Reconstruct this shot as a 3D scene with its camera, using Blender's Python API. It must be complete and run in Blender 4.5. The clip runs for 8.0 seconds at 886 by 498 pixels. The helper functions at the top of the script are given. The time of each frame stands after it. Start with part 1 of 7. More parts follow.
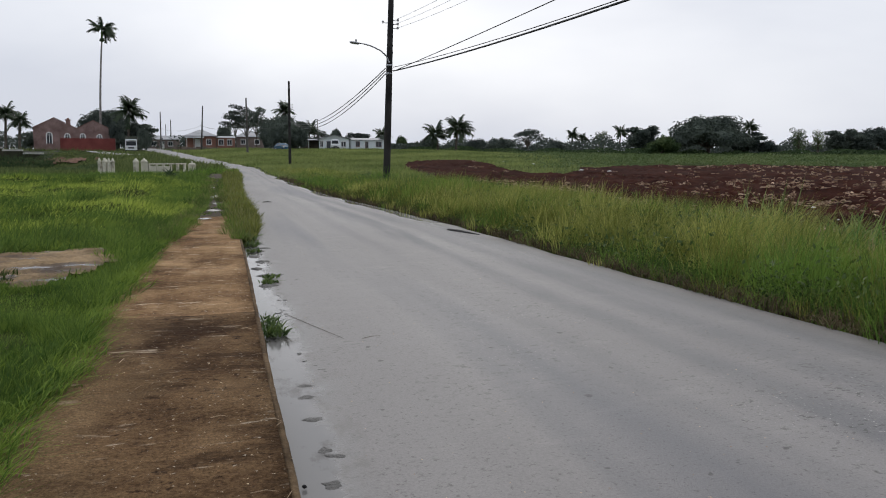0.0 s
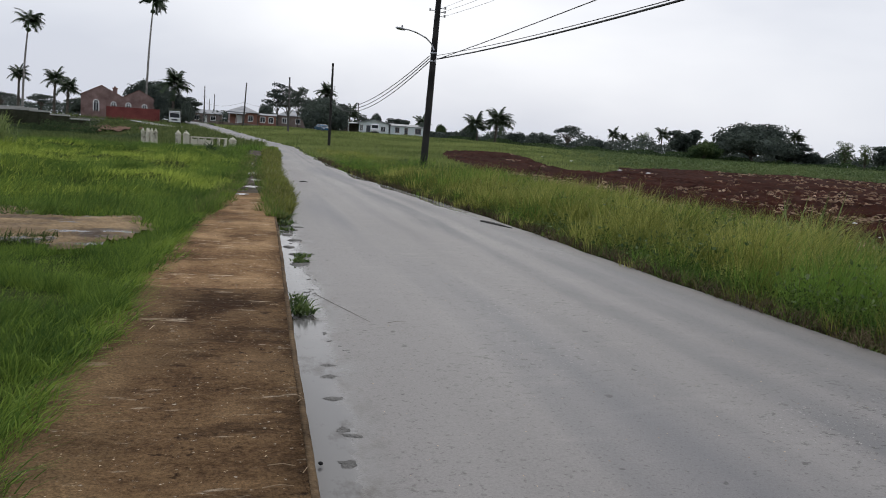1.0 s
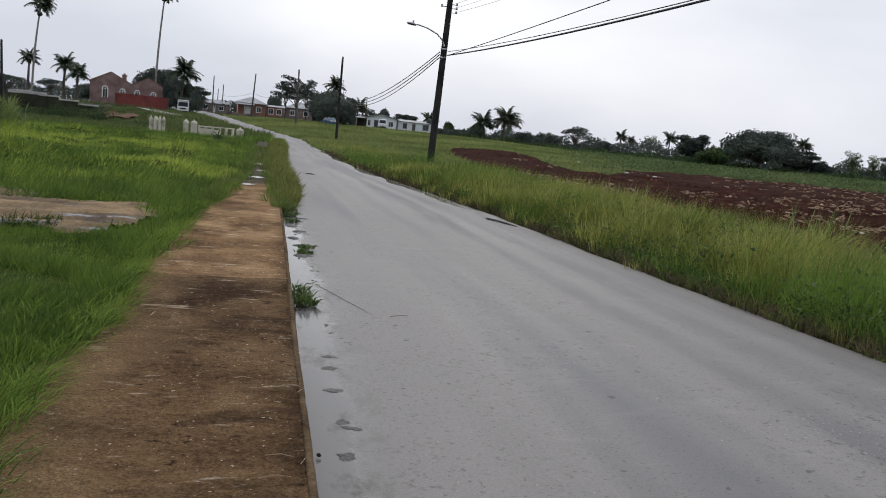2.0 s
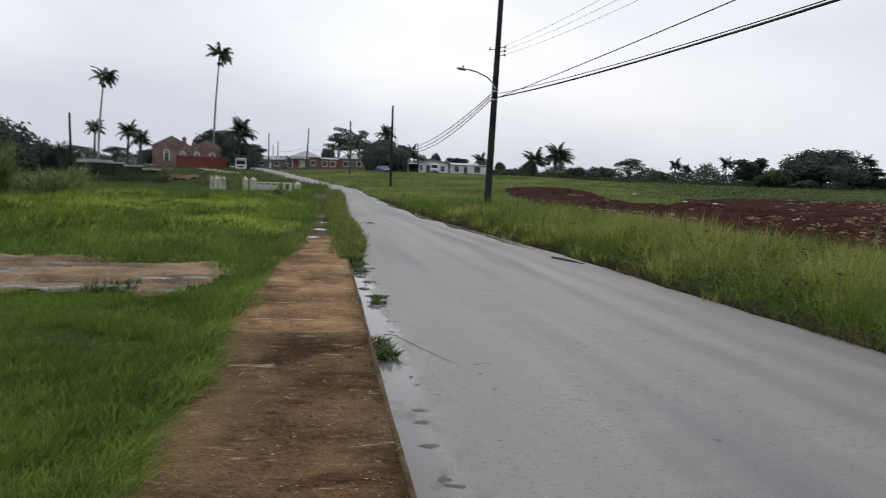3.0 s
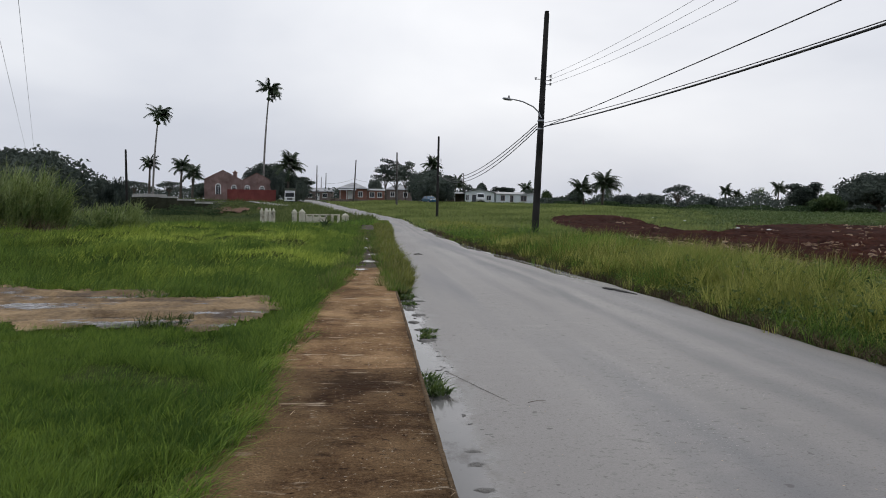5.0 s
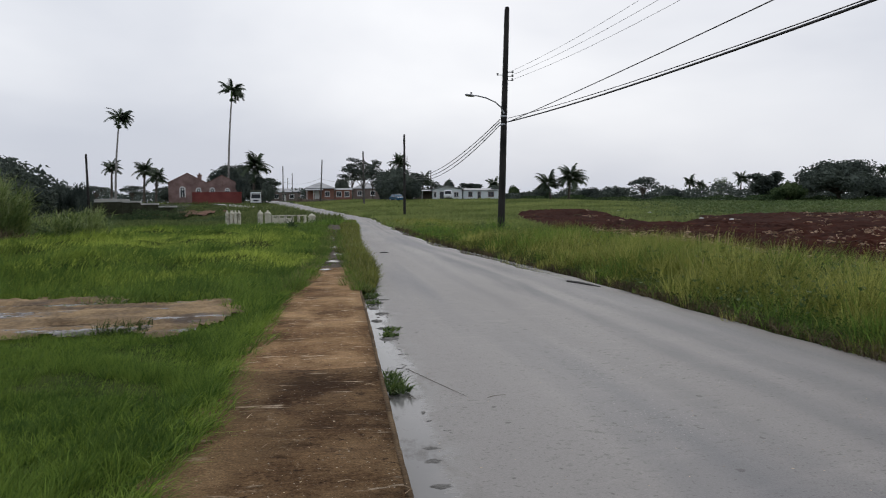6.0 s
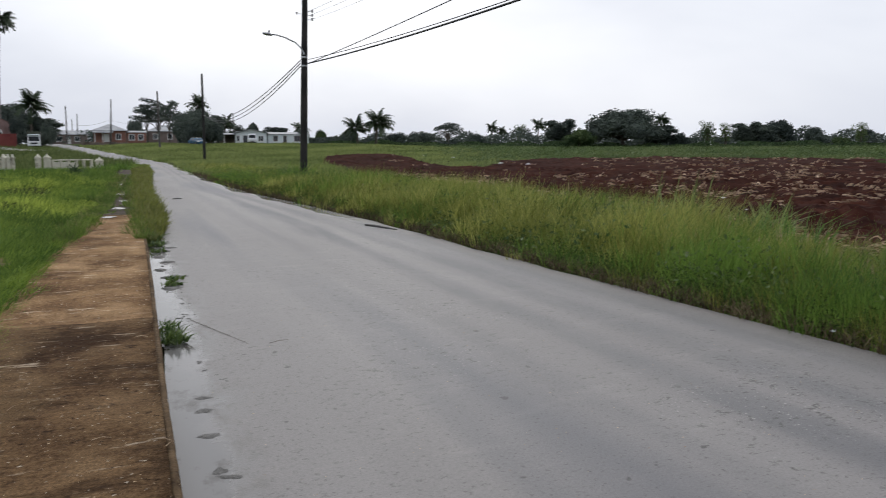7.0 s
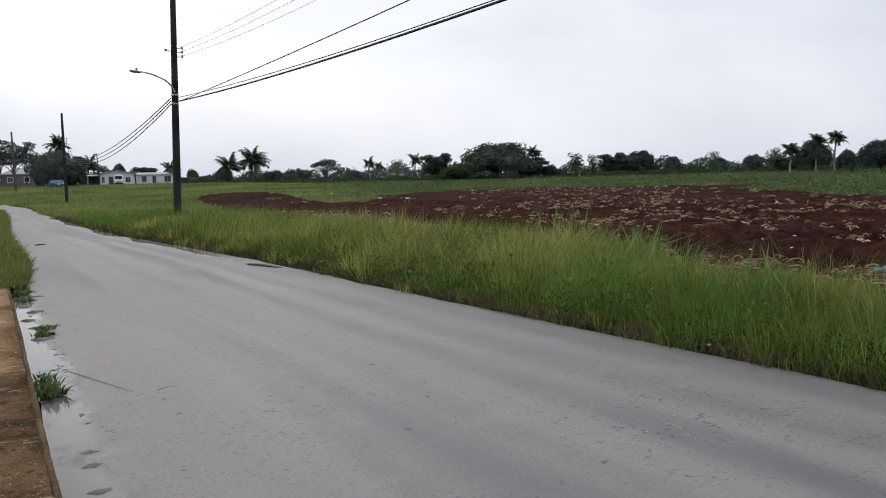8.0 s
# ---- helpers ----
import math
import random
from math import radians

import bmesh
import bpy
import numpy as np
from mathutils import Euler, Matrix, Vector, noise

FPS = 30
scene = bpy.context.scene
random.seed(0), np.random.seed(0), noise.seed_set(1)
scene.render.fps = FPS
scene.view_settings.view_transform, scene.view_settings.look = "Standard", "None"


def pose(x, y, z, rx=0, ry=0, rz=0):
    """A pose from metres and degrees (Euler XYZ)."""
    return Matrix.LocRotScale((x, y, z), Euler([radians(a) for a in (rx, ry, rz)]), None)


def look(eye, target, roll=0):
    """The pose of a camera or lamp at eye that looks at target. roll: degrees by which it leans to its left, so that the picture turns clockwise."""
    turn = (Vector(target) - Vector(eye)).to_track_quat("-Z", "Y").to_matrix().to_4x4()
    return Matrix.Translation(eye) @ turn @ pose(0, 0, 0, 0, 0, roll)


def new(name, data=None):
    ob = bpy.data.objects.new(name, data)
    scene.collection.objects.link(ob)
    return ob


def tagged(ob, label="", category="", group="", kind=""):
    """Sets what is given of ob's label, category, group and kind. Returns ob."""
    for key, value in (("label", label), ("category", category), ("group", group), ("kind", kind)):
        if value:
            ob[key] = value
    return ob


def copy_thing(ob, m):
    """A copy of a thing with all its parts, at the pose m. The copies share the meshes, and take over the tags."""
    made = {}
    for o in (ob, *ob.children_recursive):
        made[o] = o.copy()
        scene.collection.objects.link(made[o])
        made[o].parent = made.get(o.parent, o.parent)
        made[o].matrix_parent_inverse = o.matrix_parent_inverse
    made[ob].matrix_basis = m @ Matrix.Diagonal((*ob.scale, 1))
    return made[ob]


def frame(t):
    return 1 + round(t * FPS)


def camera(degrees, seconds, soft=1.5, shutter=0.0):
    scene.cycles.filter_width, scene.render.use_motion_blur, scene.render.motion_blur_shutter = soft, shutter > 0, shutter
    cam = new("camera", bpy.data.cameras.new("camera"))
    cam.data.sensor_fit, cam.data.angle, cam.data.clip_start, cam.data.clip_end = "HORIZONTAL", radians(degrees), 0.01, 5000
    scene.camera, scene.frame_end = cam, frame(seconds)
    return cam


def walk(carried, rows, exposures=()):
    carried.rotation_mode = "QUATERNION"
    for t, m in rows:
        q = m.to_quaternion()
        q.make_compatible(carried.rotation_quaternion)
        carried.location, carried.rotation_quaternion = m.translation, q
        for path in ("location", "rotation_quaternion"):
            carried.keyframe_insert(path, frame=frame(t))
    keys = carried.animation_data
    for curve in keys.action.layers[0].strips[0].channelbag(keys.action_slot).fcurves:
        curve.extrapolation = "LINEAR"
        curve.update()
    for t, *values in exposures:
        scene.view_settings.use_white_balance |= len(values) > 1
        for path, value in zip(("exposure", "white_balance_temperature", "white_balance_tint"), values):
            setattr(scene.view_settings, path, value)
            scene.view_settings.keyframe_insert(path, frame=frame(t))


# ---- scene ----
cam = camera(58.72, 8.0, 0.95, 0.2)
PATH = [
    (0.0, pose(0.034, -0.135, 1.550, 83.09, -0.23, -16.12)),
    (0.5, pose(0.024, -0.147, 1.550, 82.09, -2.23, -15.35)),
    (1.0, pose(0.039, -0.157, 1.548, 82.28, -3.81, -13.33)),
    (1.5, pose(0.062, -0.187, 1.533, 82.49, -5.81, -12.13)),
    (1.7, pose(0.057, -0.163, 1.523, 82.05, -5.95, -12.45)),
    (2.8, pose(-0.083, -0.011, 1.522, 82.29, -3.46, -12.25)),
    (3.0, pose(-0.123, 0.005, 1.538, 84.82, -1.88, -9.08)),
    (3.5, pose(-0.133, 0.058, 1.533, 85.59, 0.13, -6.40)),
    (4.0, pose(-0.174, 0.072, 1.568, 85.61, 0.32, -6.65)),
    (4.5, pose(-0.201, 0.088, 1.575, 86.48, -1.25, -5.82)),
    (5.8, pose(-0.027, 0.136, 1.571, 86.92, 0.13, -6.34)),
    (6.0, pose(-0.035, 0.097, 1.574, 86.68, 0.40, -8.04)),
    (6.2, pose(-0.010, 0.096, 1.565, 85.86, 0.26, -9.20)),
    (6.4, pose(0.063, 0.093, 1.537, 83.39, -0.16, -12.67)),
    (6.5, pose(0.109, 0.091, 1.520, 81.84, -0.43, -14.85)),
    (7.0, pose(0.198, 0.089, 1.545, 82.65, 0.09, -21.84)),
    (7.5, pose(0.170, 0.081, 1.534, 83.86, -0.63, -29.72)),
    (8.0, pose(0.097, 0.103, 1.531, 85.06, 1.48, -30.68)),
]
walk(cam, PATH, exposures=[(0.0, -0.05), (1.7, -0.05), (3.0, -0.09), (3.5, -0.17), (6.0, -0.18), (6.5, -0.05), (7.0, 0.06), (7.5, 0.04), (8.0, 0.02)])

# the way of the camera ends here; world and sun
world = bpy.data.worlds.new("sky")
scene.world = world
world.use_nodes = True
wn, wl = world.node_tree.nodes, world.node_tree.links
wn.clear()
w_out = wn.new("ShaderNodeOutputWorld")
w_bg = wn.new("ShaderNodeBackground")
w_sky = wn.new("ShaderNodeTexSky")
w_sky.sky_type = "NISHITA"
w_sky.sun_disc = False
SUN_EL, SUN_AZ = radians(42), radians(20)
w_sky.sun_elevation, w_sky.sun_rotation = SUN_EL, SUN_AZ
w_sky.air_density, w_sky.dust_density = 1.0, 4.0
w_tc = wn.new("ShaderNodeTexCoord")
w_map = wn.new("ShaderNodeMapping")
w_map.inputs["Scale"].default_value = (1.0, 1.0, 2.6)
w_map.inputs["Location"].default_value = (0.35, 0.1, 0.0)
w_n = wn.new("ShaderNodeTexNoise")
w_n.inputs["Scale"].default_value = 1.7
w_n.inputs["Detail"].default_value = 5
w_n.inputs["Roughness"].default_value = 0.45
w_n.inputs["Distortion"].default_value = 0.3
w_r = wn.new("ShaderNodeValToRGB")
w_r.color_ramp.elements[0].position, w_r.color_ramp.elements[1].position = 0.42, 0.80
w_r.color_ramp.elements[0].color = (6.9, 7.3, 8.3, 1)
w_r.color_ramp.elements[1].color = (11.0, 11.2, 11.65, 1)
w_mix = wn.new("ShaderNodeMix")
w_mix.data_type = "RGBA"
w_mix.inputs["Factor"].default_value = 0.93
wl.new(w_tc.outputs["Generated"], w_map.inputs["Vector"])
wl.new(w_map.outputs["Vector"], w_n.inputs["Vector"])
# the cloud is thinner and brighter round the hidden sun
w_dot = wn.new("ShaderNodeVectorMath")
w_dot.operation = "DOT_PRODUCT"
w_dot.inputs[1].default_value = (math.sin(SUN_AZ) * math.cos(SUN_EL), math.cos(SUN_AZ) * math.cos(SUN_EL), math.sin(SUN_EL))
w_glow = wn.new("ShaderNodeMapRange")
w_glow.interpolation_type = "SMOOTHSTEP"
w_glow.inputs["From Min"].default_value, w_glow.inputs["From Max"].default_value = 0.62, 0.95
w_glow.inputs["To Min"].default_value, w_glow.inputs["To Max"].default_value = -0.06, 0.27
w_add = wn.new("ShaderNodeMath")
w_add.operation = "ADD"
wl.new(w_tc.outputs["Generated"], w_dot.inputs[0])
wl.new(w_dot.outputs["Value"], w_glow.inputs["Value"])
wl.new(w_n.outputs["Fac"], w_add.inputs[0])
wl.new(w_glow.outputs["Result"], w_add.inputs[1])
wl.new(w_add.outputs[0], w_r.inputs["Fac"])
wl.new(w_sky.outputs["Color"], w_mix.inputs["A"])
wl.new(w_r.outputs["Color"], w_mix.inputs["B"])
wl.new(w_mix.outputs["Result"], w_bg.inputs["Color"])
w_bg.inputs["Strength"].default_value = 0.1
wl.new(w_bg.outputs["Background"], w_out.inputs["Surface"])
sun_data = bpy.data.lights.new("sun", "SUN")
sun_data.energy, sun_data.angle, sun_data.color = 0.7, radians(25), (1.0, 0.97, 0.92)
sun = new("sun", sun_data)
SUN_WAY = Vector((math.sin(SUN_AZ) * math.cos(SUN_EL), math.cos(SUN_AZ) * math.cos(SUN_EL), math.sin(SUN_EL)))
sun.matrix_world = look((0, 0, 0), -SUN_WAY)
scene.view_settings.exposure = 0.0

# ---- materials ----
rng = np.random.default_rng(7)


def lin(c):
    return (*c, 1.0)


def mat(name, dark, light, scale=3.0, rough=0.8, bump=0.3, fine=40.0, metal=0.0, spec=0.3, island=0.0, random_ob=0.0, through_light=0.0, stain=None, stain_scale=0.6, stain_amount=0.5):
    """A surface with broad and fine variation in metres; stain: a third colour in patches."""
    m = bpy.data.materials.new(name)
    m.use_nodes = True
    n, l = m.node_tree.nodes, m.node_tree.links
    p = n["Principled BSDF"]
    geo = n.new("ShaderNodeNewGeometry")
    a = n.new("ShaderNodeTexNoise")
    a.inputs["Scale"].default_value, a.inputs["Detail"].default_value = scale, 4
    b = n.new("ShaderNodeTexNoise")
    b.inputs["Scale"].default_value, b.inputs["Detail"].default_value = fine, 3
    l.new(geo.outputs["Position"], a.inputs["Vector"])
    l.new(geo.outputs["Position"], b.inputs["Vector"])
    add = n.new("ShaderNodeMath")
    add.operation = "MULTIPLY_ADD"
    l.new(b.outputs["Fac"], add.inputs[0])
    add.inputs[1].default_value = 0.5
    l.new(a.outputs["Fac"], add.inputs[2])
    fac = add.outputs[0]
    for amount, out in ((island, geo.outputs["Random Per Island"]), (random_ob, None)):
        if amount:
            if out is None:
                out = n.new("ShaderNodeObjectInfo").outputs["Random"]
            k = n.new("ShaderNodeMath")
            k.operation = "MULTIPLY_ADD"
            l.new(out, k.inputs[0])
            k.inputs[1].default_value = amount
            k2 = n.new("ShaderNodeMath")
            k2.operation = "ADD"
            l.new(fac, k.inputs[2])
            k2.inputs[1].default_value = -amount / 2
            l.new(k.outputs[0], k2.inputs[0])
            fac = k2.outputs[0]
    ramp = n.new("ShaderNodeValToRGB")
    ramp.color_ramp.elements[0].position, ramp.color_ramp.elements[1].position = 0.55, 0.95
    ramp.color_ramp.elements[0].color, ramp.color_ramp.elements[1].color = lin(dark), lin(light)
    l.new(fac, ramp.inputs["Fac"])
    col = ramp.outputs["Color"]
    if stain:
        s = n.new("ShaderNodeTexNoise")
        s.inputs["Scale"].default_value, s.inputs["Detail"].default_value = stain_scale, 6
        s.inputs["Roughness"].default_value = 0.65
        l.new(geo.outputs["Position"], s.inputs["Vector"])
        sr = n.new("ShaderNodeValToRGB")
        sr.color_ramp.elements[0].position, sr.color_ramp.elements[1].position = 0.62 - stain_amount * 0.25, 0.75 - stain_amount * 0.15
        l.new(s.outputs["Fac"], sr.inputs["Fac"])
        mx = n.new("ShaderNodeMix")
        mx.data_type = "RGBA"
        l.new(sr.outputs["Color"], mx.inputs["Factor"])
        l.new(col, mx.inputs["A"])
        mx.inputs["B"].default_value = lin(stain)
        col = mx.outputs["Result"]
    l.new(col, p.inputs["Base Color"])
    p.inputs["Roughness"].default_value, p.inputs["Metallic"].default_value = rough, metal
    p.inputs["Specular IOR Level"].default_value = spec
    if bump:
        bp = n.new("ShaderNodeBump")
        bp.inputs["Strength"].default_value, bp.inputs["Distance"].default_value = bump, 0.02
        l.new(b.outputs["Fac"], bp.inputs["Height"])
        l.new(bp.outputs["Normal"], p.inputs["Normal"])
    if through_light:
        tr = n.new("ShaderNodeBsdfTranslucent")
        l.new(col, tr.inputs["Color"])
        ms = n.new("ShaderNodeMixShader")
        ms.inputs["Fac"].default_value = through_light
        l.new(p.outputs["BSDF"], ms.inputs[1])
        l.new(tr.outputs["BSDF"], ms.inputs[2])
        l.new(ms.outputs["Shader"], n["Material Output"].inputs["Surface"])
    return m


M_GROUND = mat("grass_soil", (0.022, 0.034, 0.010), (0.055, 0.072, 0.020), 0.8, 1.0, 0.5, 14, spec=0.03, stain=(0.068, 0.074, 0.026), stain_scale=0.12)
M_LAWN = mat("lawn_blade", (0.060, 0.120, 0.021), (0.252, 0.350, 0.062), 0.7, 0.75, 0, 6, spec=0.12, island=0.48, through_light=0.3, stain=(0.19, 0.25, 0.05), stain_scale=0.35, stain_amount=0.4)
M_MEADOW = mat("meadow_blade", (0.232, 0.322, 0.052), (0.621, 0.689, 0.138), 0.3, 0.75, 0, 3, spec=0.12, island=0.3, through_light=0.3, stain=(0.100, 0.185, 0.038), stain_scale=0.30, stain_amount=0.45)
M_ROUGH = mat("rough_blade", (0.075, 0.105, 0.036), (0.200, 0.235, 0.085), 0.2, 0.8, 0, 2, spec=0.1, island=0.3, through_light=0.2)
M_DRYGRASS = mat("drying_blade", (0.105, 0.120, 0.038), (0.290, 0.290, 0.115), 0.6, 0.75, 0, 5, spec=0.1, island=0.45, through_light=0.3)
M_VERGE = mat("verge_blade", (0.068, 0.088, 0.018), (0.310, 0.318, 0.070), 0.3, 0.75, 0, 4, spec=0.12, island=0.32, through_light=0.18, stain=(0.100, 0.158, 0.034), stain_scale=0.3, stain_amount=0.45)
M_TIPS = mat("yellow_green_blade", (0.190, 0.218, 0.048), (0.480, 0.475, 0.130), 0.5, 0.6, 0, 4, island=0.5, through_light=0.35)
M_TUSS = mat("dark_tussock_blade", (0.056, 0.108, 0.024), (0.195, 0.285, 0.056), 0.8, 0.75, 0, 5, spec=0.12, island=0.35, through_light=0.3)
# deep green meadow grass, its tone lowered for shaded hummock sides
M_MEADOWSHADE = mat("shaded_meadow_blade", (0.077, 0.123, 0.024), (0.273, 0.354, 0.062), 0.6, 0.75, 0, 5, spec=0.12, island=0.35, through_light=0.3)
M_LUSH = mat("lush_blade", (0.060, 0.122, 0.022), (0.225, 0.350, 0.062), 0.8, 0.7, 0, 5, spec=0.15, island=0.35, through_light=0.24)
M_HILL = mat("slope_blade", (0.128, 0.168, 0.046), (0.31, 0.355, 0.115), 0.10, 0.65, 0, 1.2, island=0.3, through_light=0.3, stain=(0.10, 0.15, 0.035), stain_scale=0.09, stain_amount=0.4)
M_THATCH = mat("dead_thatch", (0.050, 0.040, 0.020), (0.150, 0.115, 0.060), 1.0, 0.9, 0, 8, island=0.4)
M_SEED = mat("seed_head", (0.26, 0.19, 0.105), (0.52, 0.41, 0.25), 1.0, 0.8, 0, 8, island=0.4, through_light=0.2)
M_BROADGRASS = mat("deep_green_blade", (0.046, 0.120, 0.026), (0.180, 0.330, 0.070), 0.8, 0.6, 0, 5, island=0.35, through_light=0.25)
M_PLUME = mat("green_plume", (0.16, 0.20, 0.085), (0.36, 0.40, 0.20), 1.0, 0.8, 0, 8, island=0.4, through_light=0.25)
M_CANE = mat("cane_leaf", (0.085, 0.135, 0.035), (0.285, 0.345, 0.120), 0.6, 0.55, 0, 5, island=0.4, through_light=0.3)
M_SOIL = mat("red_soil", (0.017, 0.0055, 0.004), (0.052, 0.0175, 0.0115), 0.35, 1.0, 1.0, 6, spec=0.04, stain=(0.066, 0.024, 0.015), stain_scale=0.9, stain_amount=0.35)
M_WISP = mat("field_straw", (0.24, 0.140, 0.085), (0.80, 0.62, 0.45), 0.5, 0.9, 0.2, 20, island=0.6)
M_STRAW = mat("straw", (0.24, 0.165, 0.10), (0.56, 0.44, 0.29), 1.2, 0.9, 0.2, 20, island=0.5)
M_MUD = mat("wet_mud", (0.121, 0.078, 0.039), (0.345, 0.239, 0.129), 1.3, 0.8, 0.6, 18, spec=0.2, stain=(0.075, 0.055, 0.042), stain_scale=0.9, stain_amount=0.5)
M_WOODPOLE = mat("creosoted_wood", (0.008, 0.0075, 0.007), (0.032, 0.029, 0.027), 1.5, 0.75, 0.5, 50)
M_GREYPOLE = mat("weathered_pole_wood", (0.05, 0.046, 0.042), (0.14, 0.13, 0.12), 1.5, 0.8, 0.4, 40)
M_CABLE = mat("black_cable", (0.012, 0.012, 0.013), (0.03, 0.03, 0.032), 4, 0.5, 0, 40)
M_WIRE = mat("bare_wire", (0.12, 0.12, 0.125), (0.2, 0.2, 0.21), 4, 0.45, 0, 40, metal=0.5)
M_GALV = mat("galvanised_steel", (0.32, 0.33, 0.35), (0.5, 0.51, 0.53), 3, 0.45, 0.1, 60, metal=0.8)
M_PORC = mat("glazed_porcelain", (0.25, 0.24, 0.24), (0.4, 0.39, 0.38), 5, 0.25, 0, 60)
M_LENS = mat("lamp_lens", (0.6, 0.6, 0.58), (0.7, 0.7, 0.68), 6, 0.15, 0, 60)
M_BARK = mat("bark", (0.05, 0.042, 0.034), (0.14, 0.12, 0.10), 2, 0.9, 0.8, 18)
M_PALMBARK = mat("palm_bark", (0.16, 0.15, 0.14), (0.34, 0.32, 0.30), 1.5, 0.85, 0.4, 14)
M_SHAFT = mat("palm_crownshaft", (0.06, 0.11, 0.03), (0.12, 0.19, 0.06), 1.5, 0.5, 0.1, 14)
M_FROND = mat("palm_frond", (0.022, 0.038, 0.020), (0.062, 0.088, 0.044), 0.6, 0.5, 0, 6, island=0.3, random_ob=0.3, through_light=0.2)
# dark leaf lifted towards grey-blue, the far trees' haze mixed into it
M_LEAF = mat("hazy_dark_leaf", (0.052, 0.066, 0.060), (0.118, 0.142, 0.116), 0.30, 0.9, 0, 2.5, spec=0.1, island=0.18, random_ob=0.3, through_light=0.15)
M_LEAF2 = mat("mid_leaf", (0.042, 0.070, 0.032), (0.118, 0.158, 0.066), 0.30, 0.9, 0, 2.5, spec=0.1, island=0.18, random_ob=0.3, through_light=0.2)
M_CROP = mat("crop_leaf", (0.062, 0.104, 0.034), (0.150, 0.205, 0.068), 0.10, 0.65, 0, 1.5, island=0.12, through_light=0.2, stain=(0.15, 0.19, 0.065), stain_scale=0.05)
M_PUDDLE = mat("puddled_mud", (0.030, 0.022, 0.017), (0.075, 0.056, 0.042), 1.4, 0.10, 0.25, 5, spec=0.5)
M_WEED = mat("weed_leaf", (0.042, 0.080, 0.020), (0.150, 0.205, 0.058), 4, 0.55, 0, 20, island=0.4, through_light=0.3)
# dark leaf: shade under the verge, and the mud's own dark weed
M_DARKWEED = mat("dark_weed_leaf", (0.030, 0.052, 0.015), (0.100, 0.138, 0.036), 3, 0.9, 0, 20, spec=0.08, island=0.5, through_light=0.15)
M_PINK = mat("pink_stone_wall", (0.18, 0.118, 0.108), (0.29, 0.195, 0.18), 0.9, 0.9, 0.6, 7, stain=(0.16, 0.10, 0.088), stain_scale=0.5)
M_REDFENCE = mat("red_painted_sheet", (0.15, 0.034, 0.030), (0.23, 0.058, 0.050), 0.6, 0.6, 0.2, 9)
M_ORANGE = mat("terracotta_painted_wall", (0.22, 0.105, 0.078), (0.30, 0.150, 0.115), 0.8, 0.85, 0.2, 10)
M_TAUPE = mat("grey_brown_wall", (0.16, 0.125, 0.11), (0.24, 0.19, 0.17), 0.8, 0.85, 0.2, 10)
M_WHITEWALL = mat("pale_blue_painted_boards", (0.64, 0.70, 0.71), (0.78, 0.82, 0.82), 0.8, 0.8, 0.2, 10)
M_CREAM = mat("cream_render", (0.48, 0.45, 0.36), (0.70, 0.67, 0.57), 1.2, 0.85, 0.4, 16, stain=(0.15, 0.135, 0.10), stain_scale=1.6, stain_amount=0.35)
M_TRIM = mat("white_trim", (0.66, 0.66, 0.64), (0.80, 0.80, 0.78), 2, 0.7, 0.1, 20)
M_ROOF = mat("grey_sheet_roof", (0.22, 0.23, 0.245), (0.36, 0.37, 0.385), 0.7, 0.6, 0.2, 8, metal=0.1)
M_PINKROOF = mat("rusty_sheet_roof", (0.13, 0.075, 0.06), (0.22, 0.13, 0.11), 0.7, 0.8, 0.2, 8)
M_DARK = mat("dark_interior", (0.012, 0.012, 0.014), (0.03, 0.03, 0.034), 3, 0.5, 0, 20)
M_STONE = mat("rubble_stone", (0.11, 0.085, 0.07), (0.26, 0.21, 0.18), 1.1, 0.95, 0.8, 8)
M_EARTH = mat("cut_earth", (0.085, 0.044, 0.028), (0.19, 0.105, 0.068), 0.8, 0.95, 0.8, 6)
M_GRAVEL = mat("pale_gravel", (0.34, 0.33, 0.31), (0.50, 0.49, 0.46), 1.0, 0.9, 0.4, 20)
M_CARBLUE = mat("blue_car_paint", (0.012, 0.06, 0.12), (0.018, 0.08, 0.15), 1, 0.25, 0, 40, spec=0.5)
M_CARWHITE = mat("white_car_paint", (0.70, 0.71, 0.72), (0.78, 0.79, 0.80), 1, 0.25, 0, 40, spec=0.5)
M_TYRE = mat("black_rubber", (0.012, 0.012, 0.012), (0.025, 0.025, 0.025), 6, 0.85, 0, 40)
M_BAG = mat("turquoise_plastic", (0.02, 0.34, 0.36), (0.05, 0.48, 0.50), 6, 0.35, 0.2, 30)
M_LITTER = mat("white_plastic", (0.68, 0.69, 0.70), (0.80, 0.80, 0.80), 6, 0.4, 0.2, 30)
M_BANK = mat("weedy_earth_bank", (0.021, 0.025, 0.014), (0.052, 0.054, 0.032), 0.5, 0.95, 0.8, 5, stain=(0.05, 0.075, 0.025), stain_scale=0.35)
M_MOSSWALL = mat("mossy_concrete", (0.052, 0.056, 0.044), (0.100, 0.104, 0.082), 0.5, 0.9, 0.5, 6, stain=(0.045, 0.058, 0.034), stain_scale=0.4)
M_DARKMOSS = mat("black_mossy_concrete", (0.022, 0.026, 0.016), (0.056, 0.058, 0.038), 0.6, 0.95, 0.6, 6, spec=0.08, stain=(0.075, 0.070, 0.050), stain_scale=0.5, stain_amount=0.35)
# base colour pale enough to hold a small puddle's sky shine
M_PALEWET = mat("pale_wet_patch", (0.26, 0.24, 0.20), (0.46, 0.43, 0.38), 6, 0.25, 0.2, 40, spec=0.5)
